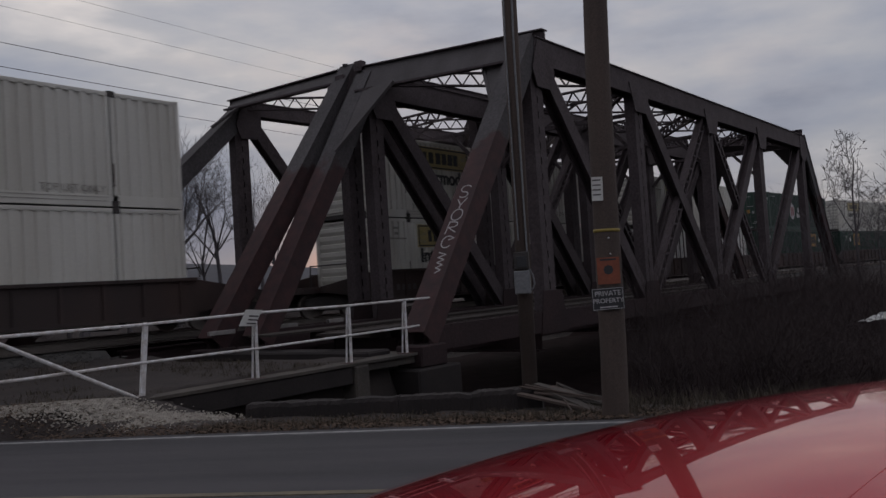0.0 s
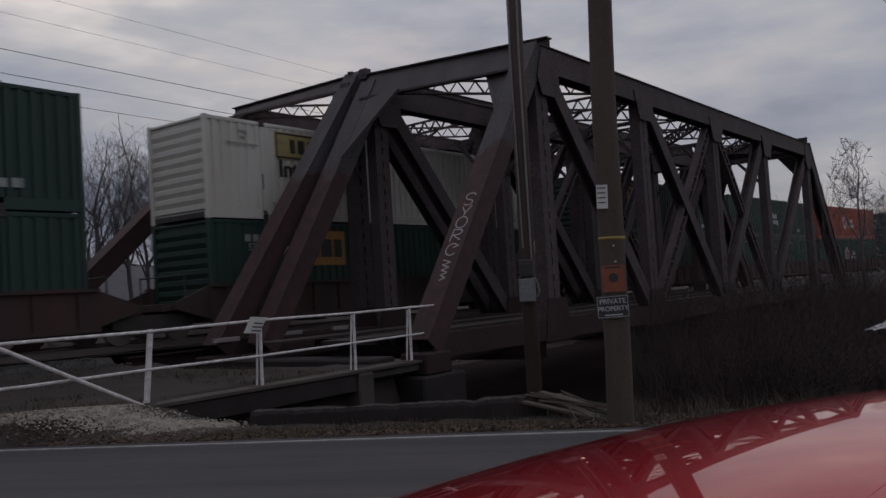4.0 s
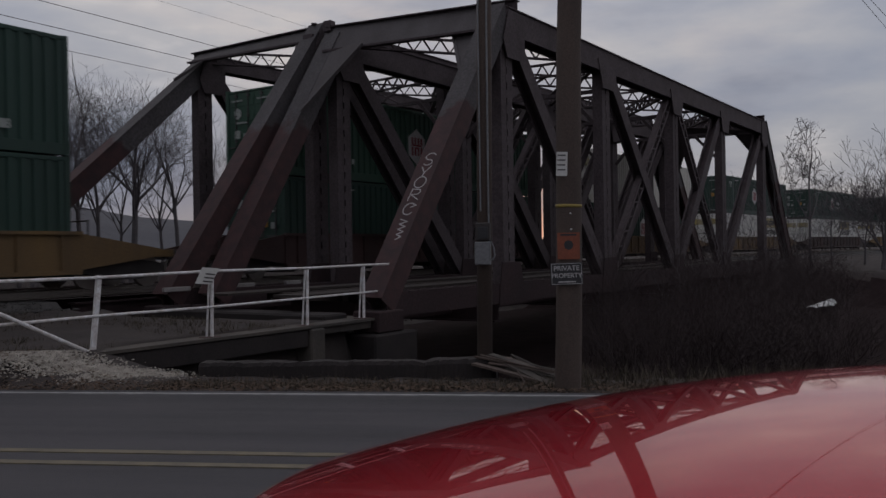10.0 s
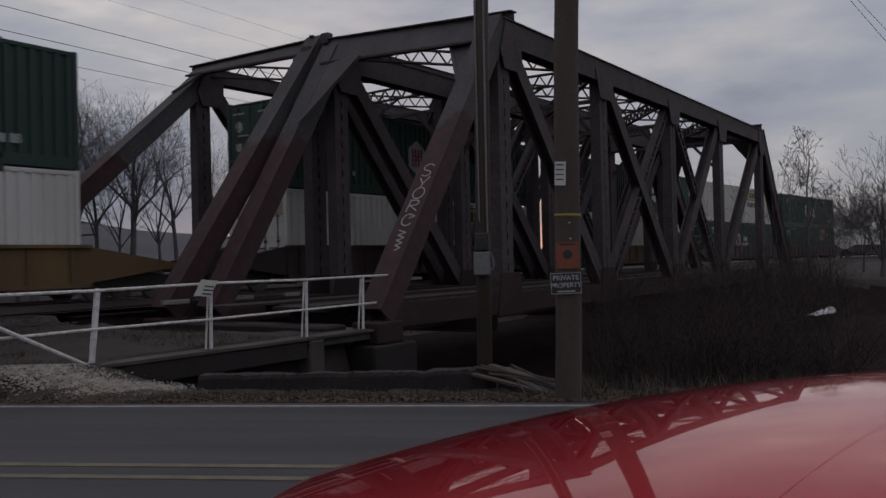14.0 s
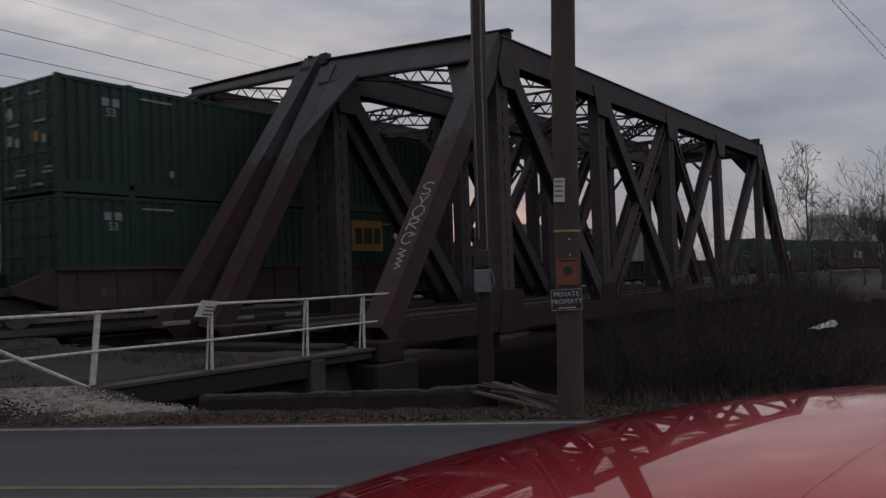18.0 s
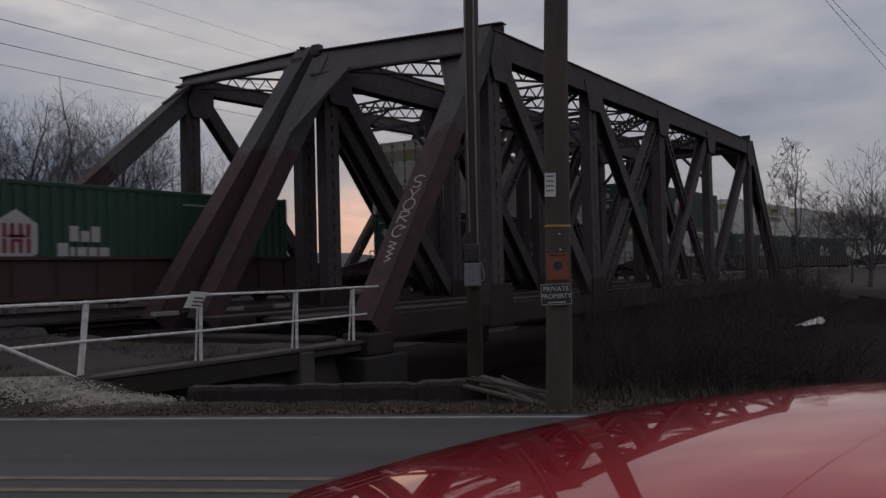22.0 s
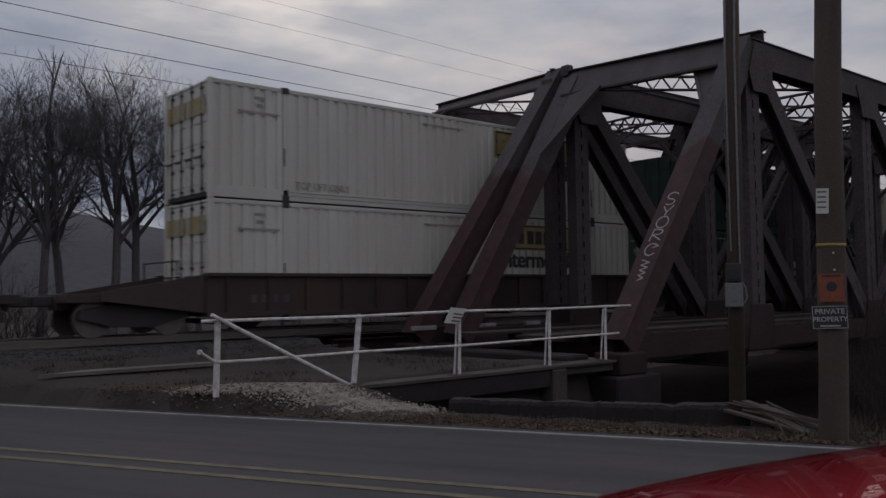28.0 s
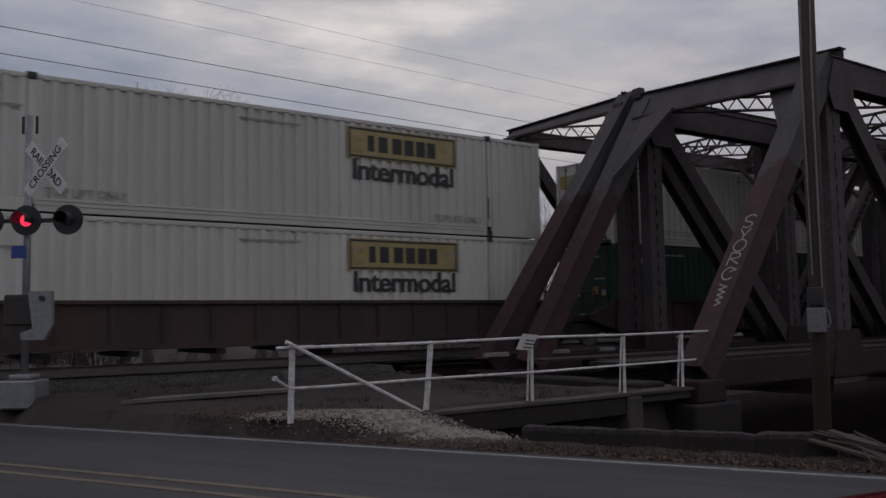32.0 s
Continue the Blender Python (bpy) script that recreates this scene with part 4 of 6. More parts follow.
    if brand in ("green", "square"):
        for wx, wz in ((1.5, 2.1), (L - 1.6, 0.62)):
            words("lettering", "53", 0.3, M_PALELETTER, c, pose(wx, ym - 0.006, wz, 90, 0, 0), "pale figures 53")
        marks("label_bar", [(1.25, 1.45, 2.27, 2.47), (1.55, 1.75, 2.27, 2.47), (2.4, 3.4, 2.57, 2.62), (3.3, 3.42, 0.58, 0.76), (14.1, 14.3, 0.52, 0.72), (14.4, 14.6, 0.52, 0.72), (12.0, 13.1, 2.5, 2.55)], M_PALELETTER, c)
    return c


def make_truck(parent, x, side):
    tk = new("truck")
    tk.parent = parent
    tk.matrix_basis = Matrix.Translation((x, 1.295, 0))
    for sy in (-0.98, 0.98):
        bm = bmesh.new()
        plate(bm, [(-1.25, sy, 0.42), (-1.2, sy, 0.62), (-0.55, sy, 0.72), (0.55, sy, 0.72), (1.2, sy, 0.62), (1.25, sy, 0.42), (0.95, sy, 0.36), (0.5, sy, 0.22), (-0.5, sy, 0.22), (-0.95, sy, 0.36)], 0.16, (0, 1, 0))
        part("side_frame", bm, M_DARKSTEEL, tk)
    bm = bmesh.new()
    box(bm, -0.2, 0.2, -0.98, 0.98, 0.4, 0.66, 0.02)
    part("bolster", bm, M_DARKSTEEL, tk)
    for ax in (-0.88, 0.88):
        bm = bmesh.new()
        tube(bm, (ax, -1.0, 0.42), (ax, 1.0, 0.42), 0.08, None, 8)
        part("axle", bm, M_DARKSTEEL, tk)
        for sy in (-0.74, 0.74):
            bm = bmesh.new()
            tube(bm, (ax, sy - 0.06, 0.42), (ax, sy + 0.06, 0.42), 0.42, None, 20)
            tube(bm, (ax, sy - 0.09, 0.42), (ax, sy + 0.09, 0.42), 0.13, None, 10)
            part("wheel", bm, M_RAIL, tk)
    return tk


def make_well_car(label, paint, ext_l, ext_r):
    """One well unit; its well runs from x = 0 to the container's length, rails at z = 0. ext: a longer end platform with a coupler."""
    w = thing("well_car", label, "rail car", "well cars of the train")
    L, W = CONT_L, CONT_W
    for y0, y1, out in ((-0.16, -0.04, -1), (W + 0.04, W + 0.16, 1)):
        bm = bmesh.new()
        yi, yb = (y1, y0) if out < 0 else (y0, y1)
        prof = [(yi, 0.4), (yb + out * 0.06, 0.4), (yb + out * 0.06, 0.5), (yb, 0.5), (yb, 1.36), (yb + out * 0.1, 1.36), (yb + out * 0.1, 1.44), (yi, 1.44)]
        ends = [[bm.verts.new((x, py, pz)) for py, pz in prof] for x in (-0.15, L + 0.15)]
        for i in range(8):
            bm.faces.new((ends[0][i], ends[0][(i + 1) % 8], ends[1][(i + 1) % 8], ends[1][i]))
        bm.faces.new(ends[0])
        bm.faces.new(ends[1][::-1])
        bmesh.ops.recalc_face_normals(bm, faces=bm.faces)
        part("side_sill", bm, paint, w)
        yo = y0 if out < 0 else y1
        for i in range(15):
            bm = bmesh.new()
            x = 0.35 + i * 1.1
            box(bm, x, x + 0.07, min(yo, yo + out * 0.06), max(yo, yo + out * 0.06), 0.5, 1.36)
            part("side_rib", bm, paint, w)
    bm = bmesh.new()
    box(bm, 0.2, 0.42, 0, W, 0.22, 0.34)
    fb = part("floor_beam", bm, M_DARKSTEEL, w)
    for i in range(1, 9):
        again(fb, "floor_beam", w, Matrix.Translation((i * 1.95, 0, 0)))
    for x0, d, ext in ((-0.15, -1, ext_l), (L + 0.15, 1, ext_r)):
        ln = 3.0 if ext else 1.35
        xa, xb = sorted((x0, x0 + d * ln))
        bm = bmesh.new()
        box(bm, xa, xb, 0.15, W - 0.15, 0.78, 0.98, 0.01)
        box(bm, xa, xb, W / 2 - 0.3, W / 2 + 0.3, 0.62, 0.8)
        part("end_platform", bm, paint, w)
        for sy in (-0.1, W + 0.02):
            bm = bmesh.new()
            plate(bm, [(x0, sy + 0.04, 1.4), (x0 + d * ln * 0.8, sy + 0.04, 1.0), (x0 + d * ln * 0.8, sy + 0.04, 0.82), (x0, sy + 0.04, 0.5)], 0.1, (0, 1, 0))
            part("end_gusset", bm, paint, w)
        bm = bmesh.new()
        for yy in (0.3, W - 0.3):
            tube(bm, (x0 + d * 0.5, yy, 0.98), (x0 + d * 0.5, yy, 1.75), 0.022, None, 6)
        tube(bm, (x0 + d * 0.5, 0.3, 1.72), (x0 + d * 0.5, W - 0.3, 1.72), 0.022, None, 6)
        part("hand_rail", bm, M_DARKSTEEL, w)
        if ext:
            bm = bmesh.new()
            box(bm, min(x0 + d * ln, x0 + d * (ln + 0.45)), max(x0 + d * ln, x0 + d * (ln + 0.45)), W / 2 - 0.14, W / 2 + 0.14, 0.7, 0.95, 0.03)
            part("coupler", bm, M_DARKSTEEL, w)
    make_truck(w, -1.65, -1)
    if ext_r:
        make_truck(w, L + 1.65, 1)
    for x in (1.0, 1.3, 1.6, 1.9):
        bm = bmesh.new()
        flat_panel(bm, x, x + 0.17, 0.72, 0.92, -0.166, 0.004)
        part("number_bar", bm, M_GREYSTEEL, w)
    return w


CONT_KIND = {
    "J": ("cream corrugated steel container with a yellow company panel", M_CREAM, "yellow"),
    "Q": ("white smooth-sided container with a yellow company panel", M_PALE, "panel"),
    "P": ("white corrugated steel container with a yellow company panel", M_PALE, "yellow"),
    "D": ("dark green corrugated steel container with a white hexagon mark", M_DKGREEN, "green"),
    "G": ("bright green corrugated steel container with a white hexagon mark", M_GREEN, "green"),
    "E": ("dark green corrugated steel container with an orange square mark", M_DKGREEN, "square"),
    "O": ("orange-red corrugated steel container with a white hexagon mark", M_ORANGE, "green"),
    "R": ("pale container with upright side stakes", M_PALE, "ribbed"),
}
# left end of each well at the start, what stands on top, what stands below (a small f: turned end for end), colour of the car
CONSIST = [
    (-25.1, "Jf", "Jf", "b"), (-1.7, "Jf", "Jf", "b"), (21.96, "Jf", "Jf", "b"), (45.65, "Jf", "R", "b"), (65.3, "D", "E", "r"), (85.05, "Jf", "Ef", "b"), (108.7, "Ef", "Ef", "r"),
    (128.18, "D", "G", "r"), (147.78, "O", "D", "r"), (171.14, "D", "D", "y"), (194.6, "G", "D", "r"), (218.17, "J", "D", "y"), (241.4, "D", "P", "y"), (264.7, "D", "P", "b"),
    (288.1, "D", "P", "y"), (307.53, "J", "D", "b"), (326.93, "D", "E", "b"), (350.15, "", "P", "b"), (369.6, "", "", "r"), (388.95, "", "G", "r"), (412.95, "J", "D", "r"),
    (436.6, "D", "P", "b"), (456.47, "J", "D", "b"), (475.3, "J", "D", "b"), (498.68, "J", "J", "b"), (518.06, "E", "G", "b"), (537.38, "J", "Q", "b"), (560.9, "J", "J", "b"),
    (580.2, "J", "D", "r"), (599.6, "D", "D", "b"), (623.0, "J", "D", "b"), (646.4, "D", "G", "r"), (669.8, "J", "P", "b"),
]


def make_train():
    made = {}
    cars = {}
    paints = {"b": ("brown well car", M_WELLBROWN), "y": ("faded yellow well car", M_WELLYELLOW), "r": ("dull red-brown well car", M_WELLRED)}
    for i, (x, top, low, col) in enumerate(CONSIST):
        gl = x - CONSIST[i - 1][0] - CONT_L if i else 9
        gr = CONSIST[i + 1][0] - x - CONT_L if i + 1 < len(CONSIST) else 9
        loaded = "empty" if not (top or low) else "with one container" if not top else "with two stacked containers"
        key = (col, gl > 5, gr > 5, loaded)
        if key in cars:
            w = copy_thing(cars[key], Matrix())
        else:
            w = cars[key] = make_well_car(paints[col][0] + " " + loaded + " on the far track", paints[col][1], gl > 5, gr > 5)
        MOVING.append((w, x, NEAR_Y, RAIL_Z))
        for k, z in ((low, RAIL_Z + 0.35), (top, RAIL_Z + 0.35 + CONT_H + 0.005)):
            if not k:
                continue
            if k in made:
                c = copy_thing(made[k], Matrix())
            else:
                lb, pm, br = CONT_KIND[k[0]]
                c = made[k] = make_container(lb, pm, br, k.endswith("f"), "containers on the train")
            MOVING.append((c, x, NEAR_Y, z))


make_train()

# ---------- walkway, walls and bank ----------
def piece(name, label, category, bm, material, kind="", smooth=False):
    return tagged(link(name, bm, material, smooth), label, category, kind=kind)


def make_banks():
    # concrete walkway slab under the railing, with its worn edge
    bm = bmesh.new()
    plate(bm, [(5.5, 11.3, 0.335), (7.4, 11.05, 0.36), (12.45, 11.05, 0.36), (14.3, 11.05, 0.37), (14.3, 12.4, 0.37), (7.4, 12.4, 0.36), (5.5, 12.2, 0.335)], 0.05, (0, 0, 1))
    box(bm, 12.1, 12.5, 11.02, 11.5, -0.6, 0.33, 0.03)
    box(bm, 12.5, 14.3, 11.15, 11.45, 0.18, 0.34, 0.02)
    piece("walkway_slab", "weathered concrete walkway edge on the abutment", "walkway", bm, M_CONC, "structure")
    # beam face: the slab's shade is put into its colour
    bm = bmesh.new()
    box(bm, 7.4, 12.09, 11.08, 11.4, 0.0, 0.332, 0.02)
    piece("walkway_beam", "concrete beam under the walkway, shade put into its dark colour", "beam", bm, M_CONC_SHADE, "structure")
    # abutments: gloom under the bridges put into the concrete's colour
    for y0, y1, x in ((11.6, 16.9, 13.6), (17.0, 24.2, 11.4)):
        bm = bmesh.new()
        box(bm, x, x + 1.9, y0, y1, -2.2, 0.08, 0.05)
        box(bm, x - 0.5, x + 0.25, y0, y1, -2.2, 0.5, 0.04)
        piece("abutment", "concrete bridge abutment, shade put into its dark colour", "abutment", bm, M_CONC_SHADE, "structure")
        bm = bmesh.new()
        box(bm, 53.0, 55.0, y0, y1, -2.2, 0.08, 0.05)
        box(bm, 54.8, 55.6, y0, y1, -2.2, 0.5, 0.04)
        piece("abutment", "concrete bridge abutment, shade put into its dark colour", "abutment", bm, M_CONC_SHADE, "structure")
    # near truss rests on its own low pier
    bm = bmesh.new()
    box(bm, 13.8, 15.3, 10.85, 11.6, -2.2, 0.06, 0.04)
    piece("bearing_pier", "dark concrete pier under the near truss", "pier", bm, M_CONC_SHADE, "structure")
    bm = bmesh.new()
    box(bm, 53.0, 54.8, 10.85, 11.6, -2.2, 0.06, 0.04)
    piece("bearing_pier", "dark concrete pier under the near truss", "pier", bm, M_CONC_SHADE, "structure")
    # pale concrete strip in the grass
    bm = bmesh.new()
    plate(bm, [(4.1, 15.2, 0.52), (7.4, 15.25, 0.52), (7.5, 15.65, 0.52), (5.0, 15.62, 0.52)], 0.06, (0, 0, 1))
    piece("concrete_strip", "pale broken concrete strip in the grass", "pavement", bm, M_CONC_PALE, "structure")
    # plank deck of the near bridge
    deck = tagged(new("bridge_deck"), "grey timber deck of the disused track", "deck", kind="structure")
    rnd = random.Random(4)
    bm = bmesh.new()
    box(bm, -1.2, 1.2, -0.11, 0.11, -0.09, 0.09, 0.012)
    first = part("tie", bm, M_TIE, deck)
    first.matrix_basis = Matrix.Translation((15.2, 14.0, Z_BOT + 0.1)) @ Matrix.Rotation(radians(90), 4, "Z")
    for i in range(1, 74):
        again(first, "tie", deck, Matrix.Translation((15.2 + i * 0.52, 14.0 + rnd.uniform(-0.05, 0.05), Z_BOT + 0.1)) @ Matrix.Rotation(radians(90 + rnd.uniform(-1, 1)), 4, "Z"))
    for y in (12.9, 15.1):
        bm = bmesh.new()
        box(bm, 13.4, 54.0, y - 0.4, y + 0.4, Z_BOT + 0.2, Z_BOT + 0.25)
        part("walk_board", bm, M_TIE, deck, "grey walk board")


make_banks()


def make_low_wall():
    """Old low concrete wall between the verge and the stream, parallel to the road, in a few long pours."""
    w = thing("low_wall", "low crumbling dark concrete wall along the verge", "wall", kind="structure")
    rnd = random.Random(7)
    frame_m = Matrix((RD, RN, (0, 0, 1))).transposed().to_4x4()
    for s0, s1, t0, t1 in ((-4.95, -3.9, 0.27, 0.275), (-3.893, -2.75, 0.275, 0.29), (-2.743, -1.75, 0.285, 0.3), (-1.743, -0.8, 0.31, 0.335)):
        verts, faces = [], []
        n = 26
        prof = [(11.5, -0.5), (11.49, 0.0), (11.5, 0.9), (11.53, 1.0), (11.76, 1.0), (11.8, 0.9), (11.82, -0.5)]
        for i in range(n + 1):
            u = i / n
            top = t0 + (t1 - t0) * u
            for k, (nn, zz) in enumerate(prof):
                z = zz if zz < 0 else -0.2 + (top + 0.2) * zz
                chip = 0.05 * max(0.0, noise.noise(Vector((u * 3.0 + s0 * 3.1, nn * 3, 2))))
                verts.append((s0 + (s1 - s0) * u, nn + rnd.uniform(-0.008, 0.008), z + (rnd.uniform(-0.009, 0.006) - chip if zz > 0 else 0)))
        m = len(prof)
        for i in range(n):
            for k in range(m - 1):
                faces.append((i * m + k, i * m + k + 1, (i + 1) * m + k + 1, (i + 1) * m + k))
        faces.append(tuple(range(m))[::-1])
        faces.append(tuple(n * m + k for k in range(m)))
        me = bpy.data.meshes.new("wall_pour")
        me.from_pydata([frame_m @ Vector(v) for v in verts], [], faces)
        me.materials.append(M_CONC_SHADE)
        o = new("wall_pour", me)
        o.parent = w
    return w


make_low_wall()


def make_planks():
    rnd = random.Random(11)
    for i in range(24):
        a = road(-0.95 + rnd.uniform(-0.15, 0.35), 11.45 + rnd.uniform(-0.1, 0.3), 0.37 - i * 0.007)
        b = road(0.0 + rnd.uniform(-0.2, 0.25), 10.8 + rnd.uniform(-0.15, 0.25), 0.1 + rnd.uniform(0, 0.05))
        bm = bmesh.new()
        if i % 5:
            b = b + Vector((rnd.uniform(-0.25, 0.25), rnd.uniform(-0.25, 0.25), rnd.uniform(0, 0.1)))
            tube(bm, a, b, rnd.uniform(0.01, 0.024), rnd.uniform(0.005, 0.012), 6)
            nm, lb = "fallen_branch", "dry grey fallen branch leaning on the low wall"
        else:
            bar(bm, a, b, rnd.uniform(0.08, 0.16), 0.03)
            nm, lb = "old_plank", "weathered grey plank leaning on the low wall"
        tagged(link(nm, bm, M_WOOD if i % 2 else M_CONC), lb, "debris", "debris by the pole")


make_planks()


# ---------- stones, grass ----------
def scatter_stones():
    rnd = random.Random(3)
    verts, faces = [], []
    base = [(1, 0, 0), (-1, 0, 0), (0, 1, 0), (0, -1, 0), (0, 0, 1), (0, 0, -0.6)]
    tri = [(0, 2, 4), (2, 1, 4), (1, 3, 4), (3, 0, 4), (2, 0, 5), (1, 2, 5), (3, 1, 5), (0, 3, 5)]

    def add(x, y, z, r):
        k = len(verts)
        a = rnd.uniform(0, 6.3)
        c, s = math.cos(a), math.sin(a)
        for p in base:
            q = [p[0] * rnd.uniform(0.6, 1.3) * r, p[1] * rnd.uniform(0.6, 1.3) * r, p[2] * rnd.uniform(0.5, 1.0) * r]
            verts.append((x + c * q[0] - s * q[1], y + s * q[0] + c * q[1], z + q[2]))
        faces.extend([tuple(k + i for i in t) for t in tri])

    for _ in range(12500):
        along_heap = -6.9 + rnd.uniform(-1.6, 1.6) + rnd.gauss(0, 0.2)
        sp = road(along_heap, heap_line(along_heap) - 0.05 + rnd.gauss(0, 0.27))
        x, y = sp.x, sp.y
        if x * RN.x + y * RN.y < 9.62:
            continue
        add(x, y, ground_height(x, y) + 0.01, rnd.uniform(0.009, 0.026))
    me = bpy.data.meshes.new("gravel")
    me.from_pydata(verts, [], faces)
    me.materials.append(M_GRAVEL)
    tagged(new("gravel", me), "pale loose gravel heaped at the railing's foot", "gravel", kind="stuff")
    verts.clear(), faces.clear()
    for _ in range(9000):
        x, y = rnd.uniform(-14, 11.2), 0
        y = rnd.choice((rnd.uniform(16.9, 18.7), rnd.uniform(17.6, 18.9), rnd.uniform(21.9, 23.6)))
        add(x, y, max(ground_height(x, y), RAIL_Z - 0.2 - max(0, (abs(y - TRACK_FAR) - 1.9)) * 0.78) + 0.01, rnd.uniform(0.02, 0.05))
    for _ in range(1500):
        s, n = rnd.uniform(-12, 6), rnd.uniform(9.5, 11.5)
        p = road(s, n)
        add(p.x, p.y, ground_height(p.x, p.y) + 0.0, rnd.uniform(0.006, 0.022))
    me = bpy.data.meshes.new("loose_stones")
    me.from_pydata(verts, [], faces)
    me.materials.append(M_BALLAST)
    tagged(new("loose_stones", me), "grey loose stones along the track and verge", "stones", kind="stuff")


scatter_stones()


def scatter_grass():
    rnd = random.Random(5)
    verts, faces = [], []

    def tuft(x, y, z, h, n):
        for _ in range(n):
            a = rnd.uniform(0, 6.3)
            dx, dy = math.cos(a), math.sin(a)
            w = rnd.uniform(0.004, 0.01)
            l = rnd.uniform(0.2, 0.75) * h
            hh = h * rnd.uniform(0.35, 1.0)
            k = len(verts)
            px, py = x + rnd.uniform(-0.08, 0.08), y + rnd.uniform(-0.08, 0.08)
            verts.extend([(px - dy * w, py + dx * w, z - 0.02), (px + dy * w, py - dx * w, z - 0.02), (px + dx * l, py + dy * l, z + hh)])
            faces.append((k, k + 1, k + 2))

    for _ in range(5200):
        s, n = rnd.uniform(-5.0, 12), 10.0 + abs(rnd.gauss(0, 0.7))
        if n > 11.5:
            continue
        p = road(s, n)
        tuft(p.x, p.y, ground_height(p.x, p.y), rnd.uniform(0.03, 0.1), 5)
    for _ in range(5200):
        x, y = rnd.uniform(-8, 13), rnd.uniform(11.4, 17.2)
        if x * RN.x + y * RN.y < 10.9 or noise.noise(Vector((x * 0.5, y * 0.6, 1))) < -0.05:
            continue
        tuft(x, y, ground_height(x, y), rnd.uniform(0.04, 0.13), 5)
    for _ in range(1400):
        s, n = rnd.uniform(-0.5, 16), rnd.uniform(10.0, 12.4)
        p = road(s, n)
        tuft(p.x, p.y, max(0.0, ground_height(p.x, p.y)), rnd.uniform(0.08, 0.3), 5)
    me = bpy.data.meshes.new("dry_grass")
    me.from_pydata(verts, [], faces)
    me.materials.append(M_GRASS)
    tagged(new("dry_grass", me), "short dead winter grass on the verge", "grass", kind="stuff")


scatter_grass()


def scatter_leaves():
    """Dead leaves and bits of bark along the verge and round the foot of the bank."""
    rnd = random.Random(41)
    verts, faces = [], []
    for _ in range(9000):
        p = road(rnd.uniform(-10, 6), 9.6 + abs(rnd.gauss(0, 0.75)))
        if p.x * RN.x + p.y * RN.y > 11.45:
            continue
        z = ground_height(p.x, p.y) + rnd.uniform(0.0, 0.03)
        r, a = rnd.uniform(0.012, 0.035), rnd.uniform(0, 6.3)
        c, q = math.cos(a) * r, math.sin(a) * r
        k = len(verts)
        verts.extend([(p.x + c, p.y + q, z + rnd.uniform(0, 0.02)), (p.x - q * 0.6, p.y + c * 0.6, z + rnd.uniform(0, 0.02)), (p.x - c, p.y - q, z + rnd.uniform(0, 0.02)), (p.x + q * 0.6, p.y - c * 0.6, z + rnd.uniform(0, 0.02))])
        faces.append((k, k + 1, k + 2, k + 3))
    me = bpy.data.meshes.new("leaf_litter")
    me.from_pydata(verts, [], faces)
    me.materials.append(M_LEAF)
    tagged(new("leaf_litter", me), "brown dead leaves scattered along the verge", "leaf litter", kind="stuff")


scatter_leaves()


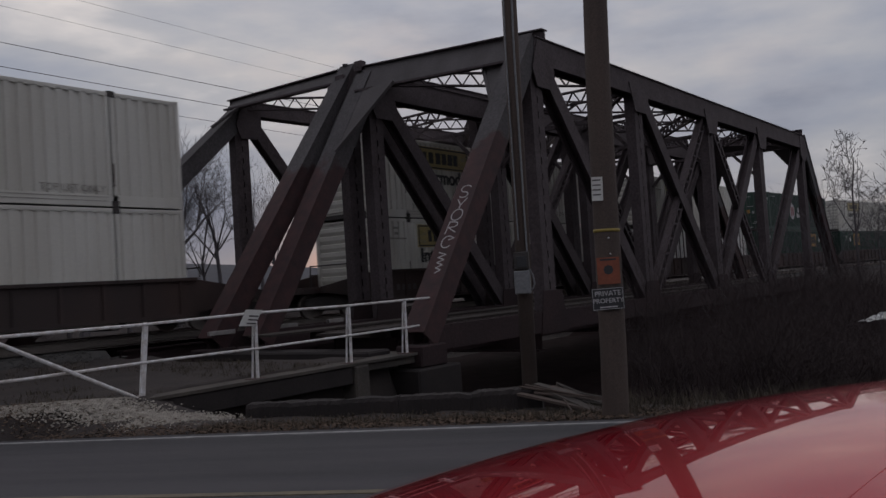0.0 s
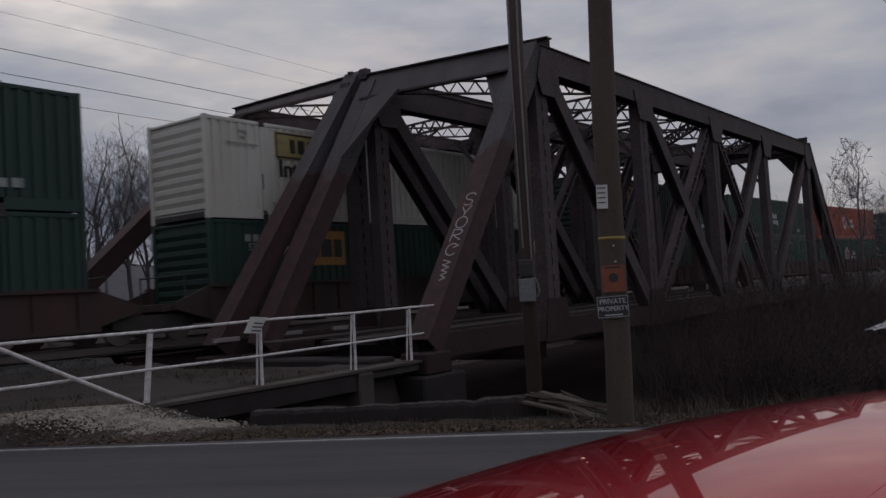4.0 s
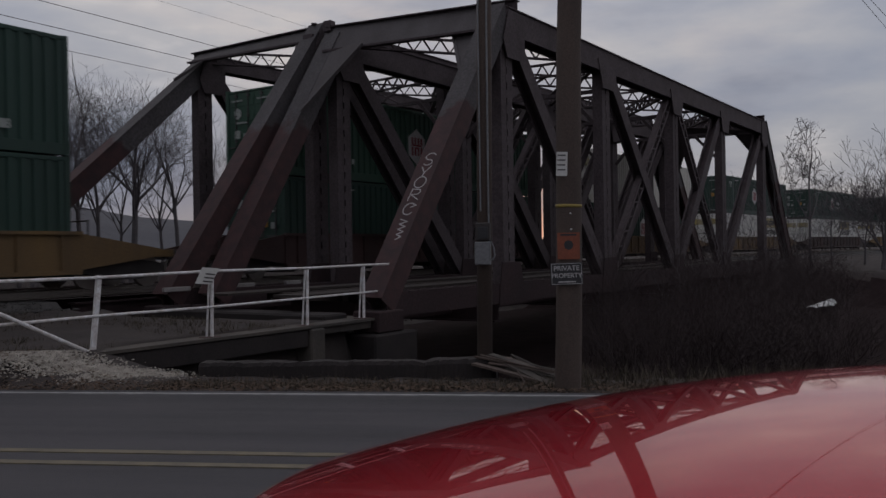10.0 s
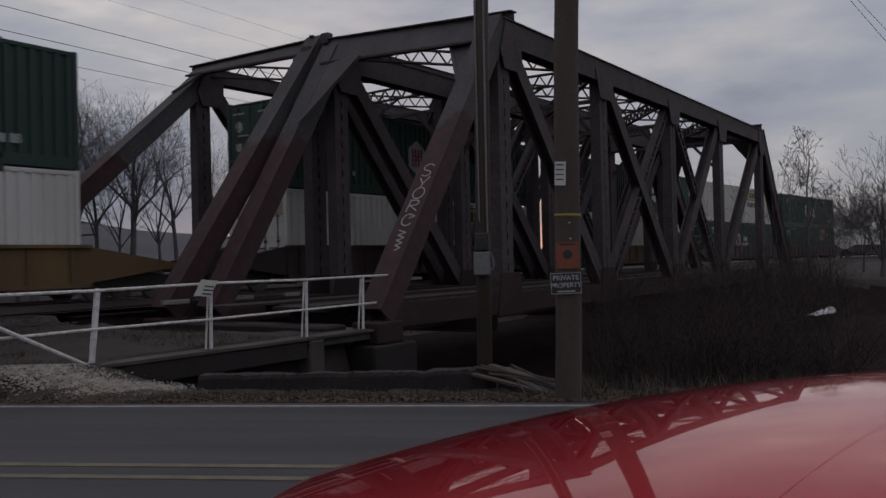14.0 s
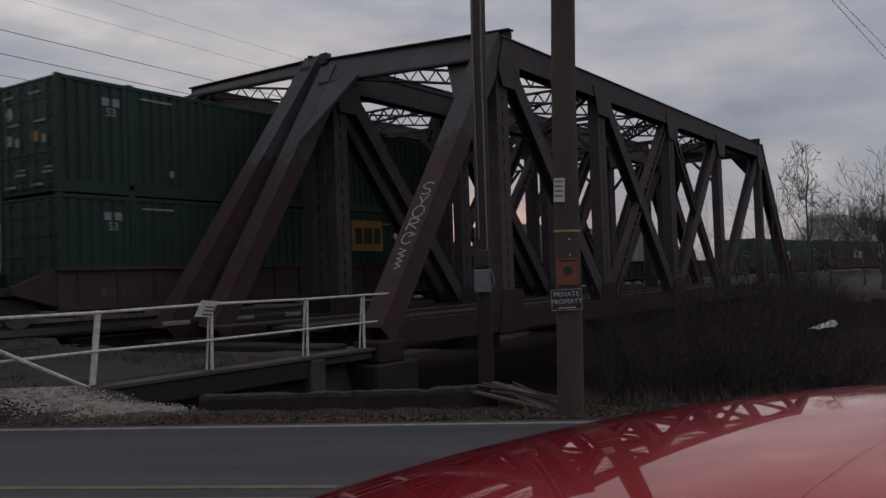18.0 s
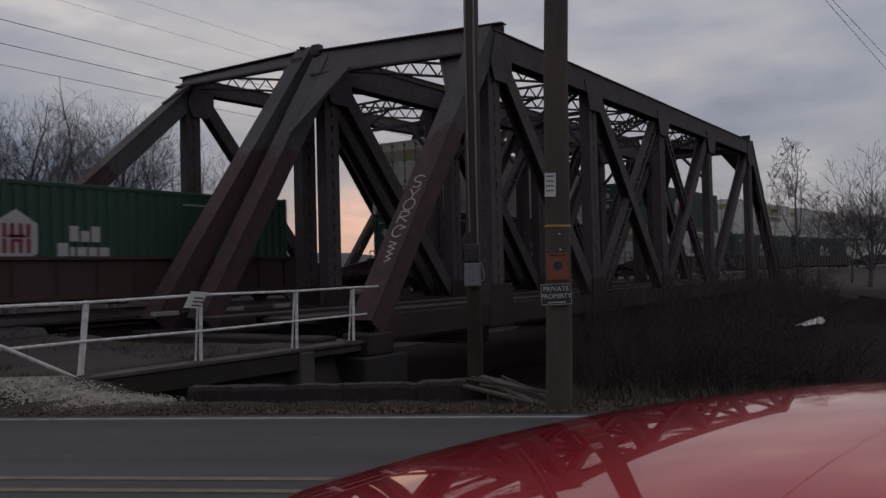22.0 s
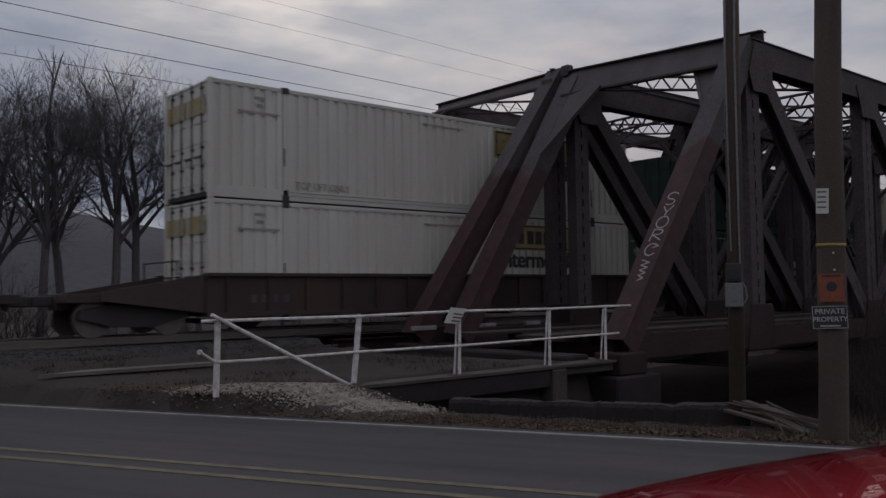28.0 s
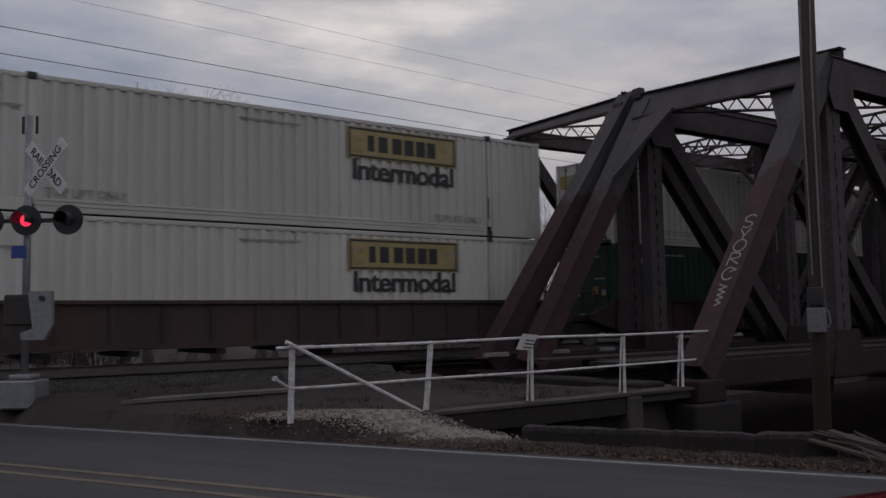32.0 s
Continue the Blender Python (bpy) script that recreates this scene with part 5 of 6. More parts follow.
# ---------- railing ----------
def make_railing():
    r = thing("pipe_railing", "white painted steel pipe railing along the walkway, with a slanting brace", "railing")
    y = 11.24
    posts = [(5.33, 0.5), (7.75, 0.36), (9.9, 0.38), (12.23, 0.38), (13.93, 0.39)]
    for i, (x, z) in enumerate(posts):
        bm = bmesh.new()
        if i < 2:
            lean = 0.1 if i == 1 else 0.0
            bar(bm, (x - lean, y, z - 0.1), (x + 0.03, y, 1.46), 0.075, 0.05, (0, 1, 0))
        else:
            tube(bm, (x, y, z - 0.02), (x + 0.02, y, 1.46), 0.029)
        tube(bm, (x + 0.03, y, 1.46), (x + 0.03, y, 1.495), 0.034)
        part("post", bm, M_WHITE, r)
        if i > 1:
            bm = bmesh.new()
            tube(bm, (x - 0.03, y + 0.1, z - 0.02), (x - 0.01, y + 0.03, 1.44), 0.018)
            part("back_brace", bm, M_WHITE, r)
            bm = bmesh.new()
            box(bm, x - 0.2, x + 0.1, y - 0.1, y + 0.1, z - 0.02, z + 0.015)
            part("base_plate", bm, M_RUST, r)
    pts = [(5.1, 1.465), (5.4, 1.465), (7.75, 1.46), (9.9, 1.49), (12.23, 1.475), (13.93, 1.49), (15.05, 1.49)]
    for (xa, za), (xb, zb) in zip(pts[:-1], pts[1:]):
        bm = bmesh.new()
        tube(bm, (xa, y - 0.03, za), (xb, y - 0.03, zb), 0.023)
        part("top_rail", bm, M_WHITE, r)
    pts = [(5.33, 0.89), (5.9, 0.885), (7.75, 0.9), (9.9, 0.89), (12.23, 0.91), (14.75, 0.93)]
    for (xa, za), (xb, zb) in zip(pts[:-1], pts[1:]):
        bm = bmesh.new()
        tube(bm, (xa, y - 0.03, za), (xb, y - 0.03, zb), 0.021)
        part("middle_rail", bm, M_WHITE, r)
    bm = bmesh.new()
    tube(bm, (5.22, y - 0.09, 1.55), (7.7, y - 0.09, 0.31), 0.028)
    part("slanting_brace", bm, M_WHITE, r)
    bm = bmesh.new()
    tube(bm, (5.02, y - 0.15, 1.05), (5.33, y, 0.88), 0.022)
    tube(bm, (5.0, y - 0.16, 1.05), (5.04, y - 0.14, 1.05), 0.034)
    part("rail_stub", bm, M_WHITE, r)
    bm = bmesh.new()
    plate(bm, [(9.5, y - 0.07, 1.3), (9.82, y - 0.07, 1.27), (10.02, y - 0.07, 1.53), (9.66, y - 0.07, 1.56)], 0.01, (0, 1, 0))
    sg = part("tag_plate", bm, M_PALE, r, "small bent white metal tag")
    for k in range(3):
        bm = bmesh.new()
        bar(bm, (9.66 + k * 0.03, y - 0.078, 1.33 + k * 0.06), (9.86 + k * 0.03, y - 0.078, 1.31 + k * 0.06), 0.004, 0.025, (0, 0, 1))
        part("text_bar", bm, M_GREYSTEEL, sg)


make_railing()


# pale timbers lying beside the far track
for xa, xb in ((13.55, 14.35), (15.3, 16.5), (17.7, 18.3)):
    bm_t = bmesh.new()
    box(bm_t, xa, xb, 17.05, 17.15, 0.86, 0.97, 0.01)
    tagged(link("pale_timber", bm_t, M_TIMBER), "pale painted timber beside the rails", "timber", "timbers by the track")


# ---------- poles and signs ----------
M_SIGNORANGE = mat("faded_orange_sign", (0.24, 0.062, 0.028), 0.6, 0, (0.15, 0.045, 0.025), 8, 0.6, 40, 0.0)
M_SIGNBLACK = mat("black_sign", (0.025, 0.025, 0.028), 0.6, 0, None, 8, 0.3, 40, 0.0)
M_BOX = mat("grey_meter_box", (0.2, 0.2, 0.21), 0.55, 0.2, (0.12, 0.12, 0.12), 6, 0.6, 30, 0.1)
M_YTAG = mat("yellow_band", (0.3, 0.22, 0.05), 0.6, 0, None, 8, 0.4, 40, 0.0)
M_WIRE = mat("black_cable", (0.02, 0.02, 0.02), 0.6, 0, None, 8, 0.2, 40, 0.0)
CAM_SIDE = Vector((-0.9, -0.43, 0)).normalized()      # from the poles towards the camera


def facing(at):
    """Pose of a flat sign at a place, its face towards the camera's side; x runs to the right of the sign."""
    zax = CAM_SIDE
    xax = Vector((0, 0, 1)).cross(zax).normalized()
    m = Matrix((xax, Vector((0, 0, 1)), zax)).transposed().to_4x4()
    m.translation = Vector(at)
    return m


def make_pole():
    base = Vector((9.08, 4.33, 0))
    lean = Vector((0.011, -0.018, 0))
    p = thing("utility_pole", "tall brown wooden utility pole with signs and a band", "utility pole", at=Matrix.Translation(base))
    bm = bmesh.new()
    segs = 9
    ring = []
    for i in range(segs + 1):
        z = -0.6 + 13.8 * i / segs
        r = 0.153 - 0.003 * z
        c = lean * z + Vector((0.01 * math.sin(i * 1.7), 0.01 * math.cos(i * 2.3), 0))
        ring.append([bm.verts.new(c + Vector((r * (1 + 0.02 * math.sin(5 * k + i)) * math.cos(k * math.pi / 10), r * math.sin(k * math.pi / 10), z))) for k in range(20)])
    for a, b in zip(ring[:-1], ring[1:]):
        for k in range(20):
            bm.faces.new((a[k], a[(k + 1) % 20], b[(k + 1) % 20], b[k]))
    bm.faces.new(ring[-1])
    part("pole_shaft", bm, M_WOOD, p, "", True)

    def on(z, side, out=0.157):
        c = lean * z + CAM_SIDE * out
        c.z = z
        return facing(c + Vector((0, 0, 1)).cross(CAM_SIDE).normalized() * side)

    def sheet(name, z, side, w, h, m, lb="", parent=p, out=0.157, tilt=0):
        bm = bmesh.new()
        box(bm, -w / 2, w / 2, -h / 2, h / 2, -0.006, 0.006)
        o = part(name, bm, m, parent, lb)
        o.matrix_basis = on(z, side, out) @ pose(0, 0, 0, 0, 0, tilt)
        return o

    s1 = sheet("paper_notice", 2.74, -0.08, 0.125, 0.27, M_PALE, "small white paper notice", tilt=-2)
    for k in range(4):
        bm = bmesh.new()
        box(bm, -0.05, 0.04, 0.09 - k * 0.055, 0.105 - k * 0.055, 0.006, 0.009)
        part("text_bar", bm, M_GREYSTEEL, s1)
    bm = bmesh.new()
    tube(bm, lean * 2.25 + Vector((0, 0, 2.25)), lean * 2.285 + Vector((0, 0, 2.285)), 0.152, 0.152, 20)
    part("yellow_band", bm, M_YTAG, p, "narrow yellow band", True)
    s2 = sheet("orange_sign", 1.81, 0.0, 0.25, 0.3, M_SIGNORANGE, "faded orange sign with a dark mark")
    bm = bmesh.new()
    box(bm, -0.09, 0.09, 0.115, 0.135, 0.006, 0.009)
    part("text_bar", bm, M_SIGNBLACK, s2)
    bm = bmesh.new()
    plate(bm, [(0.055 * math.cos(k * math.pi / 4), 0.055 * math.sin(k * math.pi / 4) + 0.01, 0.008) for k in range(8)], 0.004, (0, 0, 1))
    part("round_mark", bm, M_SIGNBLACK, s2)
    s3 = sheet("private_property_sign", 1.495, -0.02, 0.357, 0.25, M_SIGNBLACK, "black sign with white lettering and border", out=0.168, tilt=1.5)
    words("lettering", "PRIVATE", 0.078, M_HEXWHITE, s3, pose(0, 0.06, 0.008))
    words("lettering", "PROPERTY", 0.072, M_HEXWHITE, s3, pose(0, -0.022, 0.008))
    bm = bmesh.new()
    box(bm, -0.1, 0.1, -0.098, -0.084, 0.006, 0.009)
    part("text_bar", bm, M_HEXWHITE, s3)
    for x0, x1, y0, y1 in ((-0.17, 0.17, 0.112, 0.118), (-0.17, 0.17, -0.118, -0.112), (-0.17, -0.165, -0.112, 0.112), (0.165, 0.17, -0.112, 0.112)):
        bm = bmesh.new()
        box(bm, x0, x1, y0, y1, 0.006, 0.009)
        part("border", bm, M_HEXWHITE, s3)
    for z, sd in ((2.18, 0.02), (2.0, 0.03)):
        sheet("nail_head", z, sd, 0.02, 0.015, M_LOGOW)
    # crossarm, insulators at the top
    bm = bmesh.new()
    bar(bm, lean * 12.6 + Vector((-0.1, -1.2, 12.6)), lean * 12.6 + Vector((-0.1, 1.2, 12.6)), 0.1, 0.12)
    part("crossarm", bm, M_WOOD, p)
    for dy in (-1.1, 0.75, 1.1):
        bm = bmesh.new()
        tube(bm, lean * 12.7 + Vector((-0.1, dy, 12.66)), lean * 12.7 + Vector((-0.1, dy, 12.85)), 0.04, 0.03, 8)
        part("insulator", bm, M_BOX, p)


make_pole()


def make_box_pole():
    base = Vector((10.1, 6.08, -1.6))
    lean = Vector((0.007, -0.012, 0))
    p = thing("service_pole", "slim dark service pole with conduit and grey meter box", "utility pole", at=Matrix.Translation(base))
    bm = bmesh.new()
    tube(bm, (0, 0, -0.4), lean * 13 + Vector((0, 0, 13)), 0.105, 0.098, 16)
    part("pole_shaft", bm, M_WOOD, p, "", True)
    right = Vector((0, 0, 1)).cross(CAM_SIDE).normalized()

    def at(z, side, out=0.11):
        c = lean * z + CAM_SIDE * out + right * side
        return Vector((c.x, c.y, z))

    for side, z0, r in ((-0.055, 3.9, 0.012), (0.06, 3.35, 0.014)):
        bm = bmesh.new()
        zs = [13, 9.5, 6.5, z0 + 1.2, z0]
        for i in range(4):
            w0, w1 = (0.02 * math.sin(i * 2.1), 0.02 * math.sin((i + 1) * 2.1))
            tube(bm, at(zs[i], side + w0, 0.112), at(zs[i + 1], side + w1, 0.112), r, None, 6)
        part("conduit", bm, M_BOX, p, "thin pale conduit")
    for nm, z, w, h, d, m in (("meter_housing", 3.62, 0.2, 0.24, 0.14, M_DARKSTEEL), ("meter_box", 3.33, 0.21, 0.31, 0.16, M_BOX)):
        bm = bmesh.new()
        box(bm, -w / 2, w / 2, -h / 2, h / 2, 0, d, 0.012)
        o = part(nm, bm, m, p, "grey steel meter box" if nm == "meter_box" else "")
        o.matrix_basis = facing(at(z, 0.0, 0.12))
        if nm == "meter_housing":
            bm = bmesh.new()
            box(bm, -0.06, 0.07, -0.09, 0.06, d, d + 0.012, 0.004)
            part("meter_window", bm, M_SIGNBLACK, o)
    bm = bmesh.new()
    pts = [at(3.5, 0.1, 0.2), at(3.42, 0.14, 0.2), at(3.3, 0.16, 0.2), at(3.24, 0.13, 0.2), at(3.23, 0.09, 0.2)]
    for a, b in zip(pts[:-1], pts[1:]):
        tube(bm, a, b, 0.012, None, 6)
    part("cable_loop", bm, M_BOX, p)


make_box_pole()


def make_wire(p, q, sag, r, label):
    p, q = Vector(p), Vector(q)
    n, k = 32, 5
    pts = [p.lerp(q, i / n) - Vector((0, 0, sag * 4 * (i / n) * (1 - i / n))) for i in range(n + 1)]
    side = (q - p).cross(Vector((0, 0, 1))).normalized()
    verts = [c + side * (r * math.cos(j * 2 * math.pi / k)) + Vector((0, 0, r * math.sin(j * 2 * math.pi / k))) for c in pts for j in range(k)]
    faces = [(i * k + j, i * k + (j + 1) % k, (i + 1) * k + (j + 1) % k, (i + 1) * k + j) for i in range(n) for j in range(k)]
    me = bpy.data.meshes.new("overhead_wire")
    me.from_pydata(verts, [], faces)
    me.materials.append(M_WIRE)
    tagged(new("overhead_wire", me), label, "wire", "overhead wires")


def make_line_pole(x, y):
    """Wooden line pole far along the tracks that carries the wires."""
    p = thing("line_pole", "weathered wooden line pole carrying the wires along the tracks", "utility pole", "line poles", at=Matrix.Translation((x, y, 0)))
    bm = bmesh.new()
    tube(bm, (0, 0, -0.5), (0, 0, 13), 0.16, 0.11, 12)
    part("pole_shaft", bm, M_WOOD, p, "", True)
    for z in (8.85, 9.54, 10.31, 12.31):
        bm = bmesh.new()
        box(bm, -0.06, 0.06, -0.5, 0.5, z - 0.12, z, 0.01)
        part("crossarm", bm, M_WOOD, p)


for xx, yy in ((-70, 22.5), (190, 34.7)):
    make_line_pole(xx, yy)
for zz, rr in ((10.33, 0.0115), (9.56, 0.0115), (8.87, 0.009), (12.33, 0.005), (11.5, 0.005)):
    make_wire((-70, 22.5, zz), (190, 34.7, zz), 0.2, rr, "thin black overhead wire running beside the tracks")
make_wire((10.18, 6.0, 11.34), (59.27, 3.72, 10.75), 0.0, 0.011, "black overhead wire strung from the service pole")
make_wire((10.18, 6.0, 11.0), (59.04, 3.96, 12.05), 0.0, 0.011, "black overhead wire strung from the service pole")


# ---------- crossing signal ----------
M_MAST = mat("aluminium_mast", (0.3, 0.3, 0.31), 0.45, 0.5, None, 5, 0.5, 30, 0.1)
M_BLUE = mat("blue_sign", (0.03, 0.07, 0.28), 0.5, 0, None, 8, 0.2, 40, 0.0)
M_LAMP_ON = bpy.data.materials.new("lit_red_lens")
M_LAMP_ON.use_nodes = True
lamp_bsdf = M_LAMP_ON.node_tree.nodes["Principled BSDF"]
lamp_bsdf.inputs["Base Color"].default_value = (0.4, 0.01, 0.02, 1)
lamp_bsdf.inputs["Emission Color"].default_value = (1.0, 0.04, 0.1, 1)
lamp_bsdf.inputs["Emission Strength"].default_value = 1.1
M_LAMP_OFF = mat("dark_red_lens", (0.05, 0.008, 0.01), 0.2, 0, None, 8, 0.2, 40, 0.0)


def make_signal():
    zax = (CAM_SIDE + Vector((-0.17, -0.985, 0))).normalized()
    xax = Vector((0, 0, 1)).cross(zax).normalized()
    signal_pose = Matrix((xax, Vector((0, 0, 1)), zax)).transposed().to_4x4()
    signal_pose.translation = Vector((2.88, 16.8, 0.5))
    s = thing("crossing_signal", "railroad crossing signal with a white crossbuck and red lamps, one lit", "crossing signal", at=signal_pose)
    # in the signal's own space y is up, z looks to the camera's side

    bm = bmesh.new()
    tube(bm, (0, 0.3, 0), (0, 5.15, 0), 0.065, 0.06, 14)
    part("mast", bm, M_MAST, s, "", True)
    bm = bmesh.new()
    box(bm, -0.32, 0.32, -0.1, 0.4, -0.3, 0.3, 0.03)
    box(bm, -0.2, 0.2, 0.4, 0.5, -0.2, 0.2, 0.03)
    part("base_casting", bm, M_MAST, s)
    for y in (4.85, 5.1):
        bm = bmesh.new()
        box(bm, -0.1 + (y - 4.85), -0.06 + (y - 4.85), 4.8, 5.12, 0.06, 0.09)
        part("mast_bracket", bm, M_SIGNBLACK, s)
    for ang, tx, dz, off in ((45, "CROSSING", 0.12, 0.0), (-45, "RAILROAD", 0.1, 0.0)):
        bm = bmesh.new()
        box(bm, -0.61, 0.61, -0.115, 0.115, -0.008, 0.008, 0.004)
        b = part("crossbuck_blade", bm, M_LOGOW, s, "white reflective blade with black lettering")
        b.matrix_basis = Matrix.Translation((0.42, 4.15, dz + 0.12)) @ Matrix.Rotation(radians(-21), 4, "Y") @ Matrix.Rotation(radians(ang), 4, "Z")
        words("lettering", tx, 0.2, M_SIGNBLACK, b, pose(0, 0, 0.011))
    bm = bmesh.new()
    bar(bm, (-0.75, 3.22, 0.08), (0.85, 3.22, 0.08), 0.07, 0.07, (0, 1, 0))
    part("crossarm", bm, M_SIGNBLACK, s)
    for x, lit in ((0.05, True), (0.8, False), (-0.62, False)):
        bm = bmesh.new()
        tube(bm, (x, 3.22, 0.14), (x, 3.22, 0.16), 0.27, None, 24)
        disc = part("lamp_background", bm, M_SIGNBLACK, s, "round black lamp backing", False)
        bm = bmesh.new()
        r = 0.13
        rim = []
        for k in range(15):
            an = math.pi * (k / 14) * 1.3 - 0.47
            rim.append([bm.verts.new((x + rr * math.cos(an), 3.22 + rr * math.sin(an), zz)) for rr, zz in ((r, 0.16), (r, 0.46), (r - 0.008, 0.46), (r - 0.008, 0.16))])
        for u, w in zip(rim[:-1], rim[1:]):
            for k in range(4):
                bm.faces.new((u[k], u[(k + 1) % 4], w[(k + 1) % 4], w[k]))
        part("lamp_hood", bm, M_SIGNBLACK, disc)
        bm = bmesh.new()
        tube(bm, (x, 3.22, 0.16), (x, 3.22, 0.185), 0.11, 0.09, 20)
        part("lamp_lens", bm, M_LAMP_ON if lit else M_LAMP_OFF, disc, "glowing red lens" if lit else "")
    bm = bmesh.new()
    box(bm, -0.24, 0.02, 2.55, 2.78, 0.07, 0.085)
    part("blue_plate", bm, M_BLUE, s, "small blue information plate")
    bm = bmesh.new()
    box(bm, -0.28, 0.28, 1.35, 1.9, -0.25, 0.25, 0.03)
    part("gate_mechanism", bm, M_DARKSTEEL, s)
    bm = bmesh.new()
    plate(bm, [(0.2, 1.95, 0.3), (0.62, 1.95, 0.3), (0.64, 1.35, 0.3), (0.5, 1.1, 0.3), (0.1, 1.1, 0.3), (0.08, 1.22, 0.3), (0.3, 1.3, 0.3)], 0.1, (0, 0, 1))
    part("counterweight", bm, M_MAST, s)
    bm = bmesh.new()
    tube(bm, (0.46, 1.82, 0.34), (0.46, 1.82, 0.38), 0.05, None, 10)
    part("counterweight_bolt", bm, M_SIGNBLACK, s)


make_signal()


# ---------- graffiti ----------
def make_graffiti():
    """White sprayed strokes down the cover plate of the near end post."""
    b, h = Vector((14.5, 11.3, Z_BOT)), Vector((HIPS[0], 11.3, Z_TOP))
    ax = (h - b).normalized()
    nrm = Vector((-ax.z, 0, ax.x))
    acr = Vector((0, -1, 0))
    g = thing("graffiti", "white sprayed letters down the rusty end post", "graffiti", kind="structure")
    up = 0.31

    def stroke(points):
        pts = [b + ax * (2.72 + (u - 2.8) * 0.82) + acr * v * 0.9 + nrm * up for u, v in points]
        bm = bmesh.new()
        for p, q in zip(pts[:-1], pts[1:]):
            bar(bm, p - (q - p) * 0.04, q + (q - p) * 0.04, 0.028, 0.006, nrm)
        part("stroke", bm, M_CHALK, g)

    def arc(cu, cv, ru, rv, a0, a1, n=10):
        return [(cu + ru * math.cos(radians(a0 + (a1 - a0) * i / n)), cv + rv * math.sin(radians(a0 + (a1 - a0) * i / n))) for i in range(n + 1)]

    u = 4.15
    stroke(arc(u + 0.08, 0.02, 0.12, 0.15, 70, -180) + arc(u - 0.14, 0.0, 0.1, 0.13, 0, 240))
    stroke([(u - 0.3, -0.12), (u - 0.52, 0.02), (u - 0.62, 0.0)])
    stroke([(u - 0.28, 0.16), (u - 0.52, 0.02)])
    stroke(arc(u - 0.86, 0.02, 0.2, 0.17, 0, 360, 14))
    stroke([(u - 1.5, -0.14), (u - 1.1, -0.12)])
    stroke([(u - 1.1, -0.12)] + arc(u - 1.2, 0.0, 0.1, 0.15, 40, 150, 6) + [(u - 1.3, -0.1), (u - 1.48, 0.16)])
    stroke(arc(u - 1.8, 0.02, 0.2, 0.17, 130, 410, 12))
    stroke([(u - 1.6, 0.02), (u - 1.68, 0.2), (u - 1.74, 0.04)])
    z = []
    for i in range(9):
        z.append((u - 2.15 - i * 0.085, 0.13 if i % 2 else -0.1 + 0.01 * i))
    stroke(z)


make_graffiti()


# ---------- pale scrap on the bank ----------
def make_scrap():
    s = thing("scrap_sheet", "crumpled pale plastic sheet lying on the bank", "litter", at=pose(22.1, 3.95, 0.3, 0, 0, -20) @ Matrix.Scale(0.52, 4))
    rnd = random.Random(17)
    for nm, n, x0, w, h in (("sheet_fold", 9, -0.75, 1.3, 0.2), ("sheet_corner", 5, 0.62, 0.28, 0.3)):
        verts, faces = [], []
        for i in range(n + 1):
            u = i / n
            for j in range(5):
                v = j / 4
                verts.append((x0 + w * u, -0.35 + 0.6 * v, -0.1 + (h + 0.1) * math.sin(math.pi * (0.15 + 0.7 * v)) * (0.25 + 0.75 * u) + rnd.uniform(-0.03, 0.03)))
        for i in range(n):
            for j in range(4):
                faces.append((i * 5 + j, (i + 1) * 5 + j, (i + 1) * 5 + j + 1, i * 5 + j + 1))
        me = bpy.data.meshes.new(nm)
        me.from_pydata(verts, [], faces)
        me.materials.append(M_LOGOW)
        o = new(nm, me)
        o.parent = s


make_scrap()

# ---------- trees and brush ----------
def grow(rnd, verts, faces, p, d, length, r, depth, spread=0.5, sides=4, gravity=0.0, thin=0.0, kids=4):
    """One limb, bent a little, and the limbs that leave it."""
    segs = 3 if depth > 1 else 2
    a = p.copy()
    pts, rad = [a.copy()], [r]
    for i in range(segs):
        d = (d + Vector((rnd.uniform(-1, 1), rnd.uniform(-1, 1), rnd.uniform(-0.6, 0.9) + gravity)) * 0.24).normalized()
        a = a + d * (length / segs)
        pts.append(a.copy())
        rad.append(r * (1 - 0.45 * (i + 1) / segs))
    side = d.orthogonal().normalized()
    other = d.cross(side)
    k0 = len(verts)
    ns = sides if depth > 1 else 3
    rad = [max(v, thin) for v in rad]
    for q, rr in zip(pts, rad):
        for j in range(ns):
            an = j * 2 * math.pi / ns
            v = q + side * (rr * math.cos(an)) + other * (rr * math.sin(an))
            verts.append((v.x, v.y, v.z))
    for i in range(segs):
        for j in range(ns):
            faces.append((k0 + i * ns + j, k0 + i * ns + (j + 1) % ns, k0 + (i + 1) * ns + (j + 1) % ns, k0 + (i + 1) * ns + j))
    if depth <= 0:
        return
    for i in range(kids):
        u = rnd.uniform(0.3, 1.0) if i else 1.0
        idx = min(segs, max(1, round(u * segs)))
        axis = Vector((rnd.uniform(-1, 1), rnd.uniform(-1, 1), rnd.uniform(-0.35, 0.35))).normalized()
        nd = (d + axis * rnd.uniform(0.7, 1.2) * spread * (0.5 if i == 0 else 1.5)).normalized()
        grow(rnd, verts, faces, pts[idx], nd, length * (rnd.uniform(0.66, 0.8) if i == 0 else rnd.uniform(0.46, 0.7)), rad[idx] * (0.75 if i == 0 else 0.6), depth - 1, spread, sides, gravity, thin, kids)


